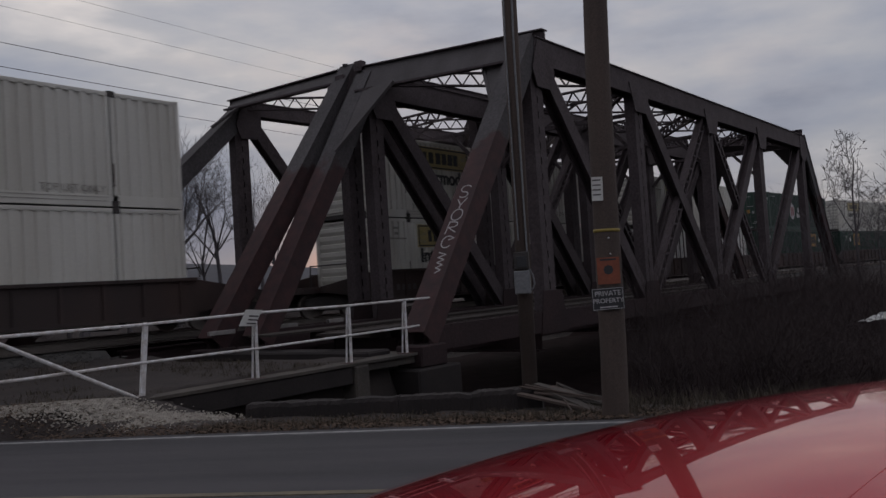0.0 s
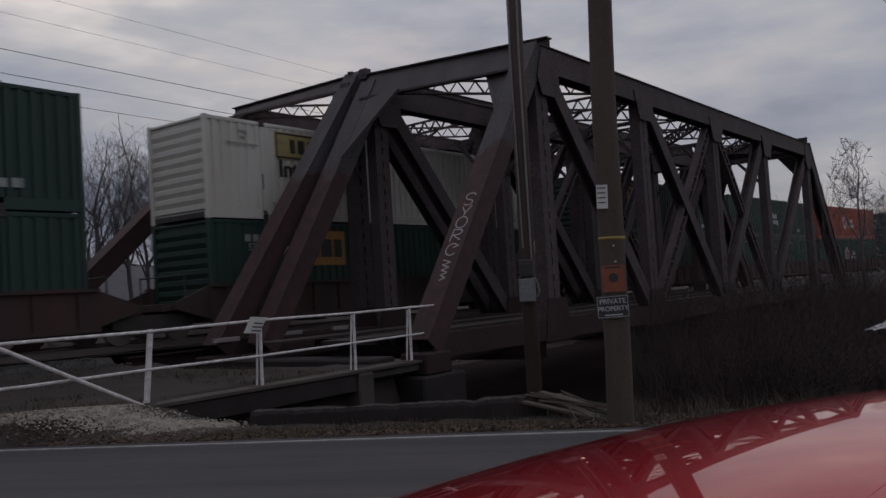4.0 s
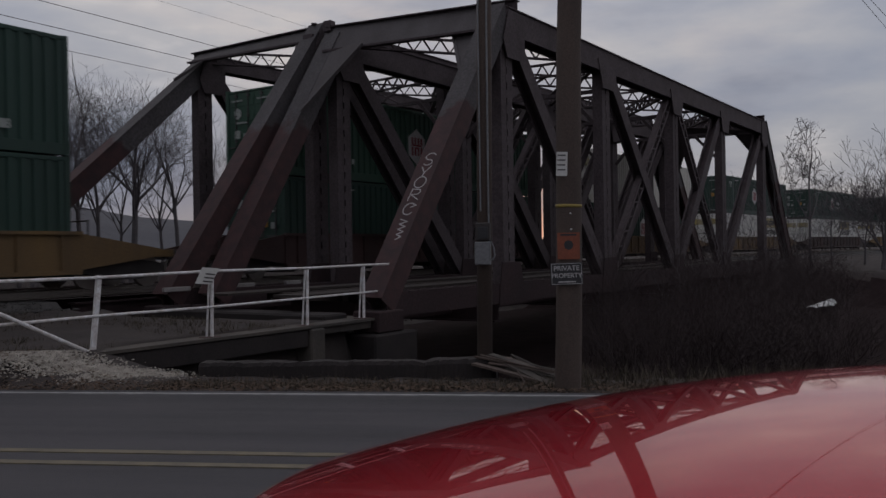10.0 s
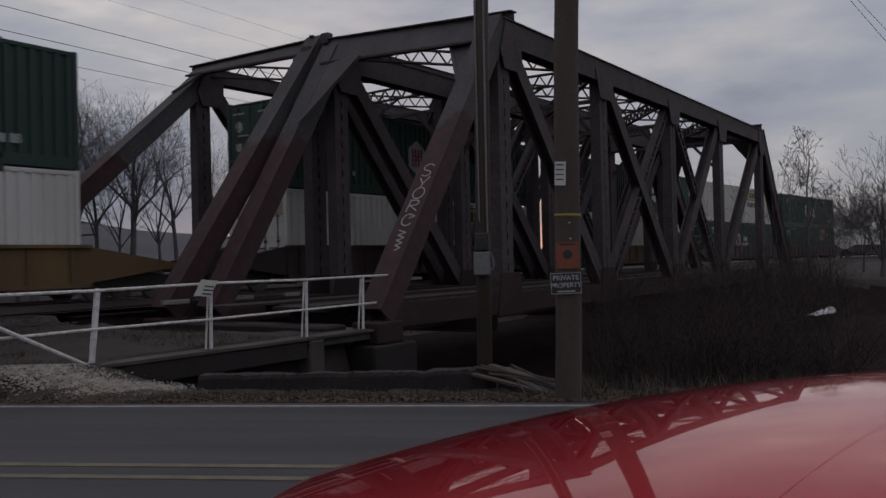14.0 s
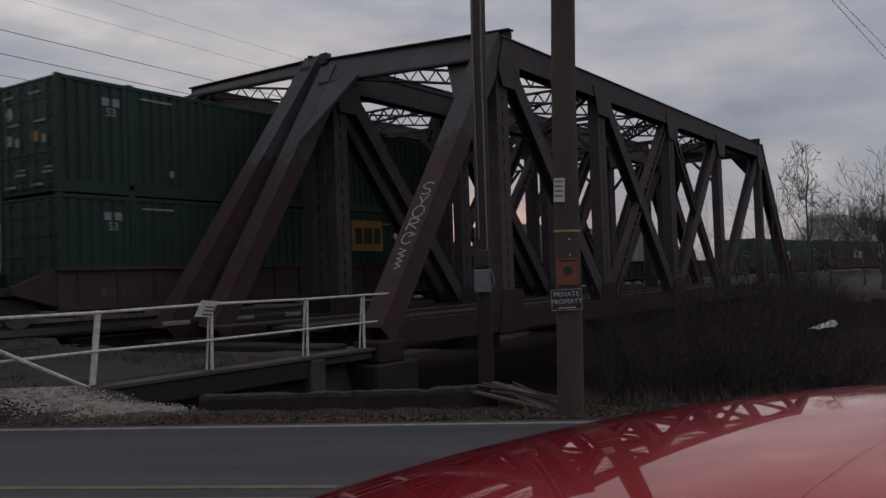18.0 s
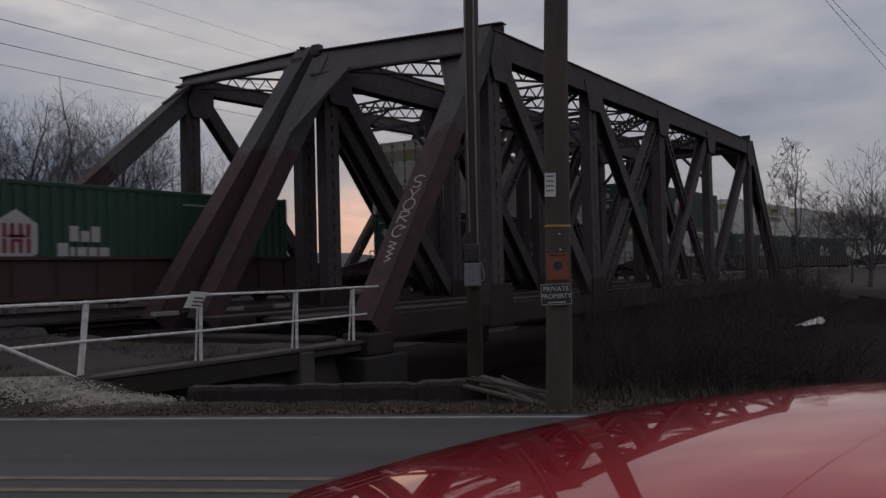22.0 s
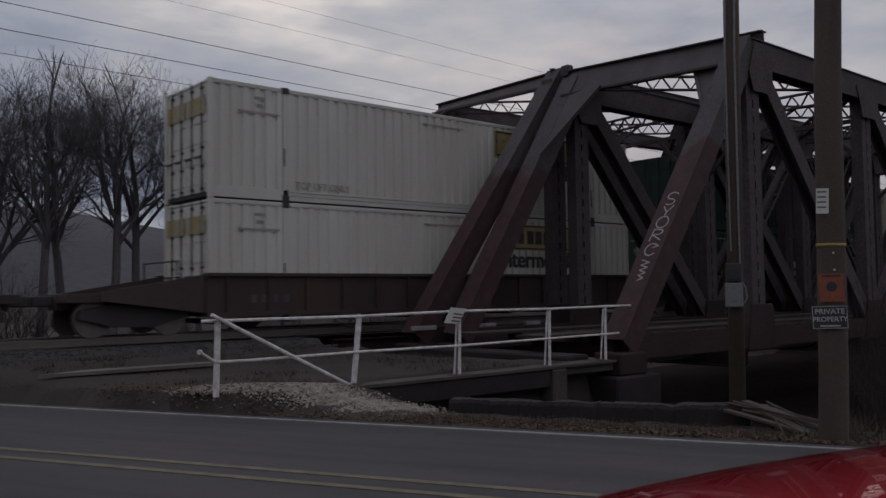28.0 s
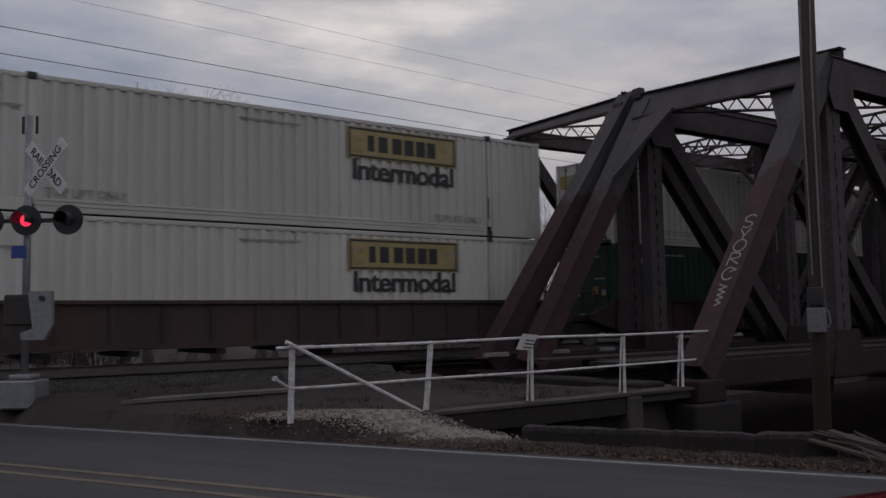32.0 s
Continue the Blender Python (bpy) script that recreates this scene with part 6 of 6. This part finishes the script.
def branch(rnd, verts, faces, p, d, length, r, level, crown, thin, upward, kids, wide, trim=False):
    """A limb of a tree with its side limbs, held inside the egg-shaped crown (centre height, half height, radius); trim stops it there."""
    segs = 4 if level > 3 else 3 if level > 1 else 2 if level else 1
    ns = 6 if level > 3 else 4 if level > 1 else 3
    edge = False
    pts, rad, ways = [p.copy()], [max(r, thin)], [d.copy()]
    for i in range(segs):
        d = (d + Vector((rnd.uniform(-1, 1), rnd.uniform(-1, 1), rnd.uniform(-0.7, 0.7))) * 0.16 + Vector((0, 0, upward * 0.35))).normalized()
        q = pts[-1] + d * (length / segs)
        out = math.hypot(q.x, q.y) ** 2 / crown[2] ** 2 + ((q.z - crown[0]) / crown[1]) ** 2
        if out > 1.0 and (q.z > crown[0] or level < 3):
            q = pts[-1] + d * (length / segs) * 0.12
            edge = True
        pts.append(q)
        rad.append(max(thin, r * (1 - 0.5 * (i + 1) / segs)))
        ways.append(d.copy())
    k0 = len(verts)
    side = d.orthogonal().normalized()
    other = d.cross(side)
    for c, rr in zip(pts, rad):
        for j in range(ns):
            an = j * 2 * math.pi / ns
            verts.append(tuple(c + side * (rr * math.cos(an)) + other * (rr * math.sin(an))))
    for i in range(segs):
        for j in range(ns):
            faces.append((k0 + i * ns + j, k0 + i * ns + (j + 1) % ns, k0 + (i + 1) * ns + (j + 1) % ns, k0 + (i + 1) * ns + j))
    if level <= 0 or (trim and edge and level < 3):
        return
    turn = rnd.uniform(0, 6.3)
    for i in range(kids + 1):
        lead = i == kids
        u = 1.0 if lead else rnd.uniform(0.4, 1.0)
        idx = min(segs, int(u * segs + 0.5)) if not lead else segs
        idx = max(1, idx)
        w = ways[idx]
        s1 = w.orthogonal().normalized()
        s2 = w.cross(s1)
        an = turn + i * 2.4 + rnd.uniform(-0.4, 0.4)
        lean = rnd.uniform(0.08, 0.3) if lead else wide * rnd.uniform(0.75, 1.3)
        nd = (w + (s1 * math.cos(an) + s2 * math.sin(an)) * lean + Vector((0, 0, upward))).normalized()
        branch(rnd, verts, faces, pts[idx], nd, length * (rnd.uniform(0.74, 0.88) if lead else rnd.uniform(0.52, 0.76)), rad[idx] * (0.78 if lead else 0.52), level - 1, crown, thin, upward, kids, wide, trim)


def tree_mesh(name, seed, height, radius, wide_r, material, clear=0.26, limbs=4, level=5, thin=0.008, kids=3, upward=0.12, wide=0.75, trim=False):
    """Trunk and crown of a bare tree: clear is the share of the height below the first fork, wide_r the crown's radius."""
    rnd = random.Random(seed)
    crown = (height * 0.6, height * 0.4, wide_r)
    verts, faces = [], []
    lean = Vector((rnd.uniform(-0.08, 0.08), rnd.uniform(-0.08, 0.08), 1)).normalized()
    rings, ns = 6, 9
    c = Vector((0, 0, -0.4))
    for i in range(rings + 1):
        rr = radius * (1.0 - 0.32 * i / rings) * (1.35 if i == 0 else 1.0)
        verts.extend([(c.x + rr * math.cos(k * 2 * math.pi / ns), c.y + rr * math.sin(k * 2 * math.pi / ns), c.z) for k in range(ns)])
        top = c.copy()
        c = c + (lean + Vector((rnd.uniform(-0.05, 0.05), rnd.uniform(-0.05, 0.05), 0))) * ((height * clear + 0.4) / rings)
    for i in range(rings):
        for k in range(ns):
            faces.append((i * ns + k, i * ns + (k + 1) % ns, (i + 1) * ns + (k + 1) % ns, (i + 1) * ns + k))
    tm = bpy.data.meshes.new(name + "_trunk")
    tm.from_pydata(verts, [], faces)
    tm.materials.append(material)
    verts, faces = [], []
    a0 = rnd.uniform(0, 6.3)
    for i in range(limbs):
        a = a0 + i * 2 * math.pi / max(1, limbs - 1) + rnd.uniform(-0.3, 0.3)
        sp = 0.1 if i == 0 else rnd.uniform(0.4, 0.85) * wide / 0.75
        start = top - lean * (0.0 if i == 0 else rnd.uniform(0.0, 0.3) * height * clear)
        branch(rnd, verts, faces, start, (lean + Vector((math.cos(a) * sp, math.sin(a) * sp, 0))).normalized(), height * (0.3 if i == 0 else rnd.uniform(0.2, 0.27)), radius * (0.66 if i == 0 else 0.45), level, crown, thin, upward, kids, wide, trim)
    cm = bpy.data.meshes.new(name + "_crown")
    cm.from_pydata(verts, [], faces)
    cm.materials.append(material)
    return tm, cm


def plant_tree(meshes, x, y, z, scale, turn, label, group):
    t = thing("bare_tree", label, "tree", group, at=Matrix.Translation((x, y, z)) @ Matrix.Rotation(turn, 4, "Z") @ Matrix.Scale(scale, 4))
    for nm, me in (("trunk", meshes[0]), ("crown", meshes[1])):
        o = new(nm, me)
        o.parent = t
    return t


def make_trees():
    rnd = random.Random(21)
    tall = [tree_mesh("tall_tree", 31 + i, 14.0, 0.24, 3.9 + 0.5 * (i % 2), M_BARK, 0.4, 7, 4, 0.006, 4, 0.045, 0.8, True) for i in range(3)]
    broad = [tree_mesh("broad_tree", 51 + i, 13.0, 0.3, 5.0, M_BARK, 0.3, 9, 4, 0.006, 4, 0.045, 0.8, True) for i in range(2)]
    slim = [tree_mesh("slim_tree", 71 + i, 12.0, 0.15, 2.5, M_BARK, 0.4, 6, 4, 0.006, 3, 0.05, 0.75, True) for i in range(3)]
    bank = [tree_mesh("bank_tree", 81, 9.7, 0.09, 1.7, M_BARK, 0.45, 4, 4, 0.011, 3, 0.02, 1.0), tree_mesh("bank_tree", 84, 9.4, 0.17, 3.8, M_BARK, 0.14, 8, 4, 0.0095, 3, 0.07, 0.75), tree_mesh("bank_tree", 87, 9.0, 0.12, 2.6, M_BARK, 0.22, 4, 4, 0.011, 3, 0.06, 0.8)]
    # the stand beyond the tracks: tall and close at one end, thinner along the line; kind, x, y, height over the kind's own
    stand = [(tall, -4, 48, 1.0), (tall, 1, 49, 1.0), (tall, 5.5, 47, 1.0), (tall, 9.0, 46, 0.98), (broad, 11.2, 48, 1.1), (tall, 12.9, 46, 1.06), (tall, 14.6, 47.5, 1.08), (tall, 16.4, 46, 1.12), (tall, 18.2, 47, 1.1), (tall, 20.4, 46, 1.02), (slim, 21.8, 47, 1.1), (tall, 23.5, 46, 0.95), (slim, 25.0, 48, 1.0),
             (broad, 27.6, 46, 0.97), (slim, 30.6, 46, 1.14), (slim, 32.4, 47, 0.98), (tall, 34.0, 46, 0.96), (slim, 35.5, 49, 0.8), (slim, 37.8, 46, 1.12), (slim, 41.3, 46, 1.02), (slim, 44.5, 48, 0.85), (slim, 29.0, 50, 0.9), (slim, 39.6, 50, 0.9)]
    for i, (kind, x, y, k) in enumerate(stand):
        lb = {id(tall): "tall leafless tree with a narrow crown beyond the tracks", id(broad): "broad leafless tree with many low limbs beyond the tracks", id(slim): "slender leafless tree beyond the tracks"}[id(kind)]
        plant_tree(kind[i % len(kind)], x, y, 0.0, k, rnd.uniform(0, 6.3), lb, "trees beyond the tracks")
    for k, x, y, sc, lb in ((0, 57.0, 10.6, 1.0, "slender leafless tree with level twigs on the stream bank"), (1, 59.6, 6.9, 1.0, "broad leafless tree with ascending limbs on the stream bank"), (2, 61.5, 3.4, 1.08, "leafless tree on the stream bank"), (2, 72.0, 9.6, 0.8, "leafless tree on the stream bank"), (2, 64.0, 10.6, 0.75, "leafless tree on the stream bank"), (2, 68.0, 6.0, 0.9, "leafless tree on the stream bank"),
                            (1, 74.0, 4.2, 1.0, "broad leafless tree with ascending limbs on the stream bank"), (2, 128, 22.5, 1.2, "leafless tree beyond the tracks"), (2, 140, 24, 1.3, "leafless tree beyond the tracks"), (1, 150, 22, 1.35, "broad leafless tree beyond the tracks"), (2, 134, 17, 1.2, "leafless tree beyond the tracks"), (2, 160, 30, 1.3, "leafless tree beyond the tracks")):
        plant_tree(bank[k], x, y, 0.0, sc, rnd.uniform(0, 6.3), lb, "trees on the bank" if x < 100 else "trees beyond the tracks")
    # single whips and arching stems in front of the far end of the bridge
    whips = []
    for k in range(4):
        rb = random.Random(131 + k)
        verts, faces = [], []
        branch(rb, verts, faces, Vector((0, 0, -0.3)), Vector((rb.uniform(-0.25, 0.25), rb.uniform(-0.25, 0.25), 1)).normalized(), 1.7, 0.018, 3, (2.2, 4.0, 2.2), 0.005, 0.03, 2, 0.75)
        me = bpy.data.meshes.new("whip_stem")
        me.from_pydata(verts, [], faces)
        me.materials.append(M_BARK)
        whips.append(me)
    for i, (x, y, sc) in enumerate(((43.0, 9.4, 1.75), (44.5, 9.0, 1.6), (41.0, 9.2, 1.4), (38.5, 8.8, 1.2), (36.0, 8.6, 1.3), (33.5, 8.9, 1.1), (46.5, 9.3, 1.5), (31.0, 7.5, 1.05), (28.0, 7.8, 1.0), (35.0, 6.8, 0.95), (39.5, 7.4, 1.1), (25.5, 7.0, 0.8), (22.5, 7.4, 0.75))):
        t = thing("sapling", "thin bare sapling with arching stems on the stream bank", "sapling", "saplings on the bank", at=pose(x, y, max(-0.9, ground_height(x, y)), 0, 0, 77 * i) @ Matrix.Scale(sc, 4))
        o = new("stem", whips[i % 4])
        o.parent = t
    # thicket in front of the bridge: many upright stems
    spots = [(16.5, 6.6), (18.5, 8.0), (19.5, 6.0), (21, 8.6), (22.0, 6.8), (23.5, 5.2), (24.5, 8.2), (26, 6.5), (27.5, 8.8), (29, 5.6), (30.5, 7.6), (32, 6.0), (34, 8.4), (36.5, 6.4), (39, 8.4), (25.5, 4.6), (20.5, 4.6), (15.0, 5.2), (17.2, 4.2), (18.0, 5.6), (22.6, 4.0), (24.0, 6.6), (27.0, 5.0), (28.2, 7.0), (33.0, 7.2), (37.5, 8.2), (43.5, 8.8), (47, 9.2)]
    brush = []
    for k in range(4):
        rb = random.Random(91 + k)
        clumps = []
        for _ in range(3):
            verts, faces = [], []
            for _ in range(5):
                a, rr = rb.uniform(0, 6.3), rb.uniform(0, 0.8)
                grow(rb, verts, faces, Vector((math.cos(a) * rr, math.sin(a) * rr, -0.3)), Vector((rb.uniform(-0.4, 0.4), rb.uniform(-0.4, 0.4), 1)).normalized(), rb.uniform(0.9, 1.7), rb.uniform(0.009, 0.02), 3, 0.5, 4, 0.1)
            me = bpy.data.meshes.new("stem_clump")
            me.from_pydata(verts, [], faces)
            me.materials.append(M_TWIG)
            clumps.append(me)
        brush.append(clumps)

    def stems(kind, parent):
        for me in kind:
            o = new("stem_clump", me)
            o.parent = parent

    for i, (x, y) in enumerate(spots):
        t = thing("leafless_shrub", "dense leafless brown shrub on the stream bank", "shrub", "brush on the bank", at=pose(x, y, max(-0.6, ground_height(x, y)), 0, 0, rnd.uniform(0, 360)) @ Matrix.Scale(rnd.uniform(0.6, 1.05), 4))
        stems(brush[i % 4], t)
    # low dense undergrowth along the bank
    for i in range(110):
        x, y = rnd.uniform(14.5, 44), rnd.uniform(2.6, 7.6)
        if x * RN.x + y * RN.y < 12.4 or y < 0.2 * x - 1.6 or (20 < x < 25 and 3.0 < y < 4.6):
            continue
        t = thing("leafless_shrub", "low dense leafless brown undergrowth on the stream bank", "shrub", "brush on the bank", at=pose(x, y, max(-0.6, ground_height(x, y)) - 0.05, 0, 0, rnd.uniform(0, 360)) @ Matrix.Diagonal((0.95, 0.95, rnd.uniform(0.35, 0.6), 1)))
        stems(brush[i % 4], t)
    for i in range(26):
        x, y = 13 + i * 1.5 + rnd.uniform(-0.6, 0.6), 25.2 + rnd.uniform(0, 3)
        t = thing("leafless_shrub", "leafless brown shrub in the stream bed behind the bridges", "shrub", "brush on the bank", at=pose(x, y, max(-1.9, ground_height(x, y)) - 0.05, 0, 0, rnd.uniform(0, 360)) @ Matrix.Diagonal((1.1, 1.1, rnd.uniform(0.7, 0.95), 1)))
        stems(brush[i % 4], t)
    # low scrub behind the far track; front row added to darken under the train
    for i in range(26):
        x, y = -24 + i * 1.3 + rnd.uniform(-0.5, 0.5), 25.6 + rnd.uniform(-0.4, 1.2)
        t = thing("leafless_shrub", "low tangled brown brush added to close the bright gap under the train", "shrub", "scrub beyond the tracks", at=pose(x, y, ground_height(x, y) - 0.05, 0, 0, rnd.uniform(0, 360)) @ Matrix.Diagonal((1.0, 1.0, rnd.uniform(0.4, 0.55), 1)))
        stems(brush[i % 4], t)
    for i in range(60):
        x, y = -8 + (i % 30) * 1.5 + rnd.uniform(-0.8, 0.8), (33 if i < 30 else 38) + rnd.uniform(-1.5, 2.5)
        k = (1.3 if x < 9 else 0.45) * rnd.uniform(0.85, 1.15)
        t = thing("leafless_shrub", "leafless scrub beyond the tracks", "shrub", "scrub beyond the tracks", at=pose(x, y, -0.4, 0, 0, rnd.uniform(0, 360)) @ Matrix.Scale(k, 4))
        stems(brush[i % 4], t)


make_trees()


def make_hills():
    bm = bmesh.new()
    rows = []
    for j, (dist, hh) in enumerate(((110, 0.0), (170, 0.55), (240, 1.0), (330, 0.75))):
        row = []
        for i in range(61):
            ang = radians(-75 + 2.5 * i)           # from the y axis towards x
            height = (14 - 0.16 * (i - 30)) * hh + (2.2 * noise.noise(Vector((i * 0.35, j, 0))) + 0.9 * noise.noise(Vector((i * 1.3, j, 5)))) * (1 if j else 0)
            height *= 1 + 1.0 * (1 - smooth_step(radians(16), radians(42), ang))
            height = max(height if ang < radians(40) else height * max(0.3, 1 - (ang - radians(40)) * 1.5), -0.5)
            row.append(bm.verts.new((dist * 1.2 * math.sin(ang), dist * math.cos(ang) + 25, height - 0.5)))
        rows.append(row)
    for a, b in zip(rows[:-1], rows[1:]):
        for i in range(60):
            bm.faces.new((a[i], a[i + 1], b[i + 1], b[i]))
    tagged(link("hill", bm, M_HILL, True), "low dark wooded hill on the horizon", "hill", kind="structure")


make_hills()


# ---------- red car ----------
def hood_edge(s):
    return 3.159 + 0.184 * s


def hood_height(s, q):
    """Crowned hood, rounded off at its front and at its far side."""
    u, v = s - 0.3, q - 2.3
    z = 1.41 + 0.1324 * u - 0.0599 * v - 0.0743 * u * u + 0.0428 * u * v - 0.0894 * v * v
    e = max(0.0, (q - hood_edge(s) + 0.461) / 0.461) ** 4 + max(0.0, (-0.05 - s) / 0.742) ** 4
    return z - 0.1 * max(0.0, (e - 0.55) / 0.45) ** 1.5


def make_car():
    c = thing("parked_car", "glossy red car parked beside the road", "car")
    bm = bmesh.new()
    rows = []
    ns, nq = 90, 90
    for i in range(ns + 1):
        s = -0.9 + 2.5 * i / ns
        wide = hood_edge(s) + 0.04 - 1.25
        rows.append([bm.verts.new(road(s, 1.25 + wide * j / nq, hood_height(s, 1.25 + wide * j / nq))) for j in range(nq + 1)])
    for i in range(ns):
        for j in range(nq):
            bm.faces.new((rows[i][j], rows[i + 1][j], rows[i + 1][j + 1], rows[i][j + 1]))
    part("hood", bm, M_RED, c, "glossy red hood", True)

    frame_m = Matrix((RD, RN, (0, 0, 1))).transposed().to_4x4()

    def add(name, bm, m, parent=c, lb="", smooth=False):
        bmesh.ops.transform(bm, verts=bm.verts, matrix=frame_m)
        return part(name, bm, m, parent, lb, smooth)

    far0, far1 = hood_edge(-0.8) + 0.02, hood_edge(1.6) + 0.02
    for pts in ([(-0.82, 1.24, 0.6), (4.2, 1.24, 0.6), (4.2, 1.24, 1.3), (1.62, 1.24, 1.24), (-0.82, 1.24, 0.95)], [(-0.82, far0, 0.6), (1.6, far1, 0.6), (4.2, far1, 0.6), (4.2, far1, 1.3), (1.6, far1, 1.22), (-0.82, far0, 1.0)]):
        bm = bmesh.new()
        plate(bm, pts, 0.05, (0, 1, 0))
        add("body_side", bm, M_RED)
    bm = bmesh.new()
    box(bm, -1.0, -0.84, 1.26, far0, 0.55, 0.98, 0.06)
    add("front_bumper", bm, M_RED)
    bm = bmesh.new()
    box(bm, -1.03, -0.96, 1.65, 2.75, 0.72, 0.92, 0.02)
    add("grille", bm, M_BLACK)
    for q in (1.3, 2.8):
        bm = bmesh.new()
        box(bm, -1.02, -0.9, q, q + 0.3, 0.82, 0.96, 0.03)
        add("headlight", bm, M_BOX)
    bm = bmesh.new()
    plate(bm, [(1.62, 1.35, 1.42), (1.62, 3.45, 1.34), (2.4, 3.25, 1.98), (2.4, 1.5, 1.98)], 0.02, (-0.6, 0, 1))
    add("windshield", bm, M_BLACK)
    bm = bmesh.new()
    box(bm, 2.36, 3.95, 1.5, 3.25, 1.95, 2.02, 0.03)
    add("roof", bm, M_RED)
    for q in (1.34, 3.46):
        bm = bmesh.new()
        plate(bm, [(1.7, q, 1.25), (4.15, q, 1.25), (3.9, q, 1.96), (2.4, q, 1.96)], 0.03, (0, 1, 0))
        add("side_window", bm, M_BLACK)
    bm = bmesh.new()
    plate(bm, [(4.2, 1.25, 0.6), (4.2, far1, 0.6), (4.2, far1, 1.3), (3.95, 3.25, 1.96), (3.95, 1.5, 1.96), (4.2, 1.25, 1.3)], 0.05, (1, 0, 0))
    add("tailgate", bm, M_RED)
    for s, q1 in ((-0.2, 3.12), (3.3, 3.5)):
        for q in (1.34, q1):
            bm = bmesh.new()
            tube(bm, (s, q - 0.12, 0.58), (s, q + 0.12, 0.58), 0.38, None, 28)
            w = add("tyre", bm, M_BLACK)
            bm = bmesh.new()
            tube(bm, (s, q - 0.13, 0.58), (s, q + 0.13, 0.58), 0.24, None, 20)
            add("rim", bm, M_MAST, w)


make_car()


def on_line(s, y, z):
    """Pose of a car or container whose left end stands s metres along the line."""
    p, q = along(s, y, z), along(s + CONT_L, y, z)
    return pose(p.x, p.y, z, 0, 0, math.degrees(math.atan2(q.y - p.y, q.x - p.x)))


def motions():
    """The train rolls along the far track at a steady pace, round the bend and over the bridge."""
    for ob, x, y, z in MOVING:
        bend = [t for t in range(1, 32) if CURVE_X - CONT_L - 20 < x - SPEED * t < CURVE_X + 0.6 * CURVE_R + 20]
        times = sorted({0, 32, *bend, *range(0, 33, 8)})
        walk(ob, [(float(t), on_line(x - SPEED * t, y, z)) for t in times])


motions()
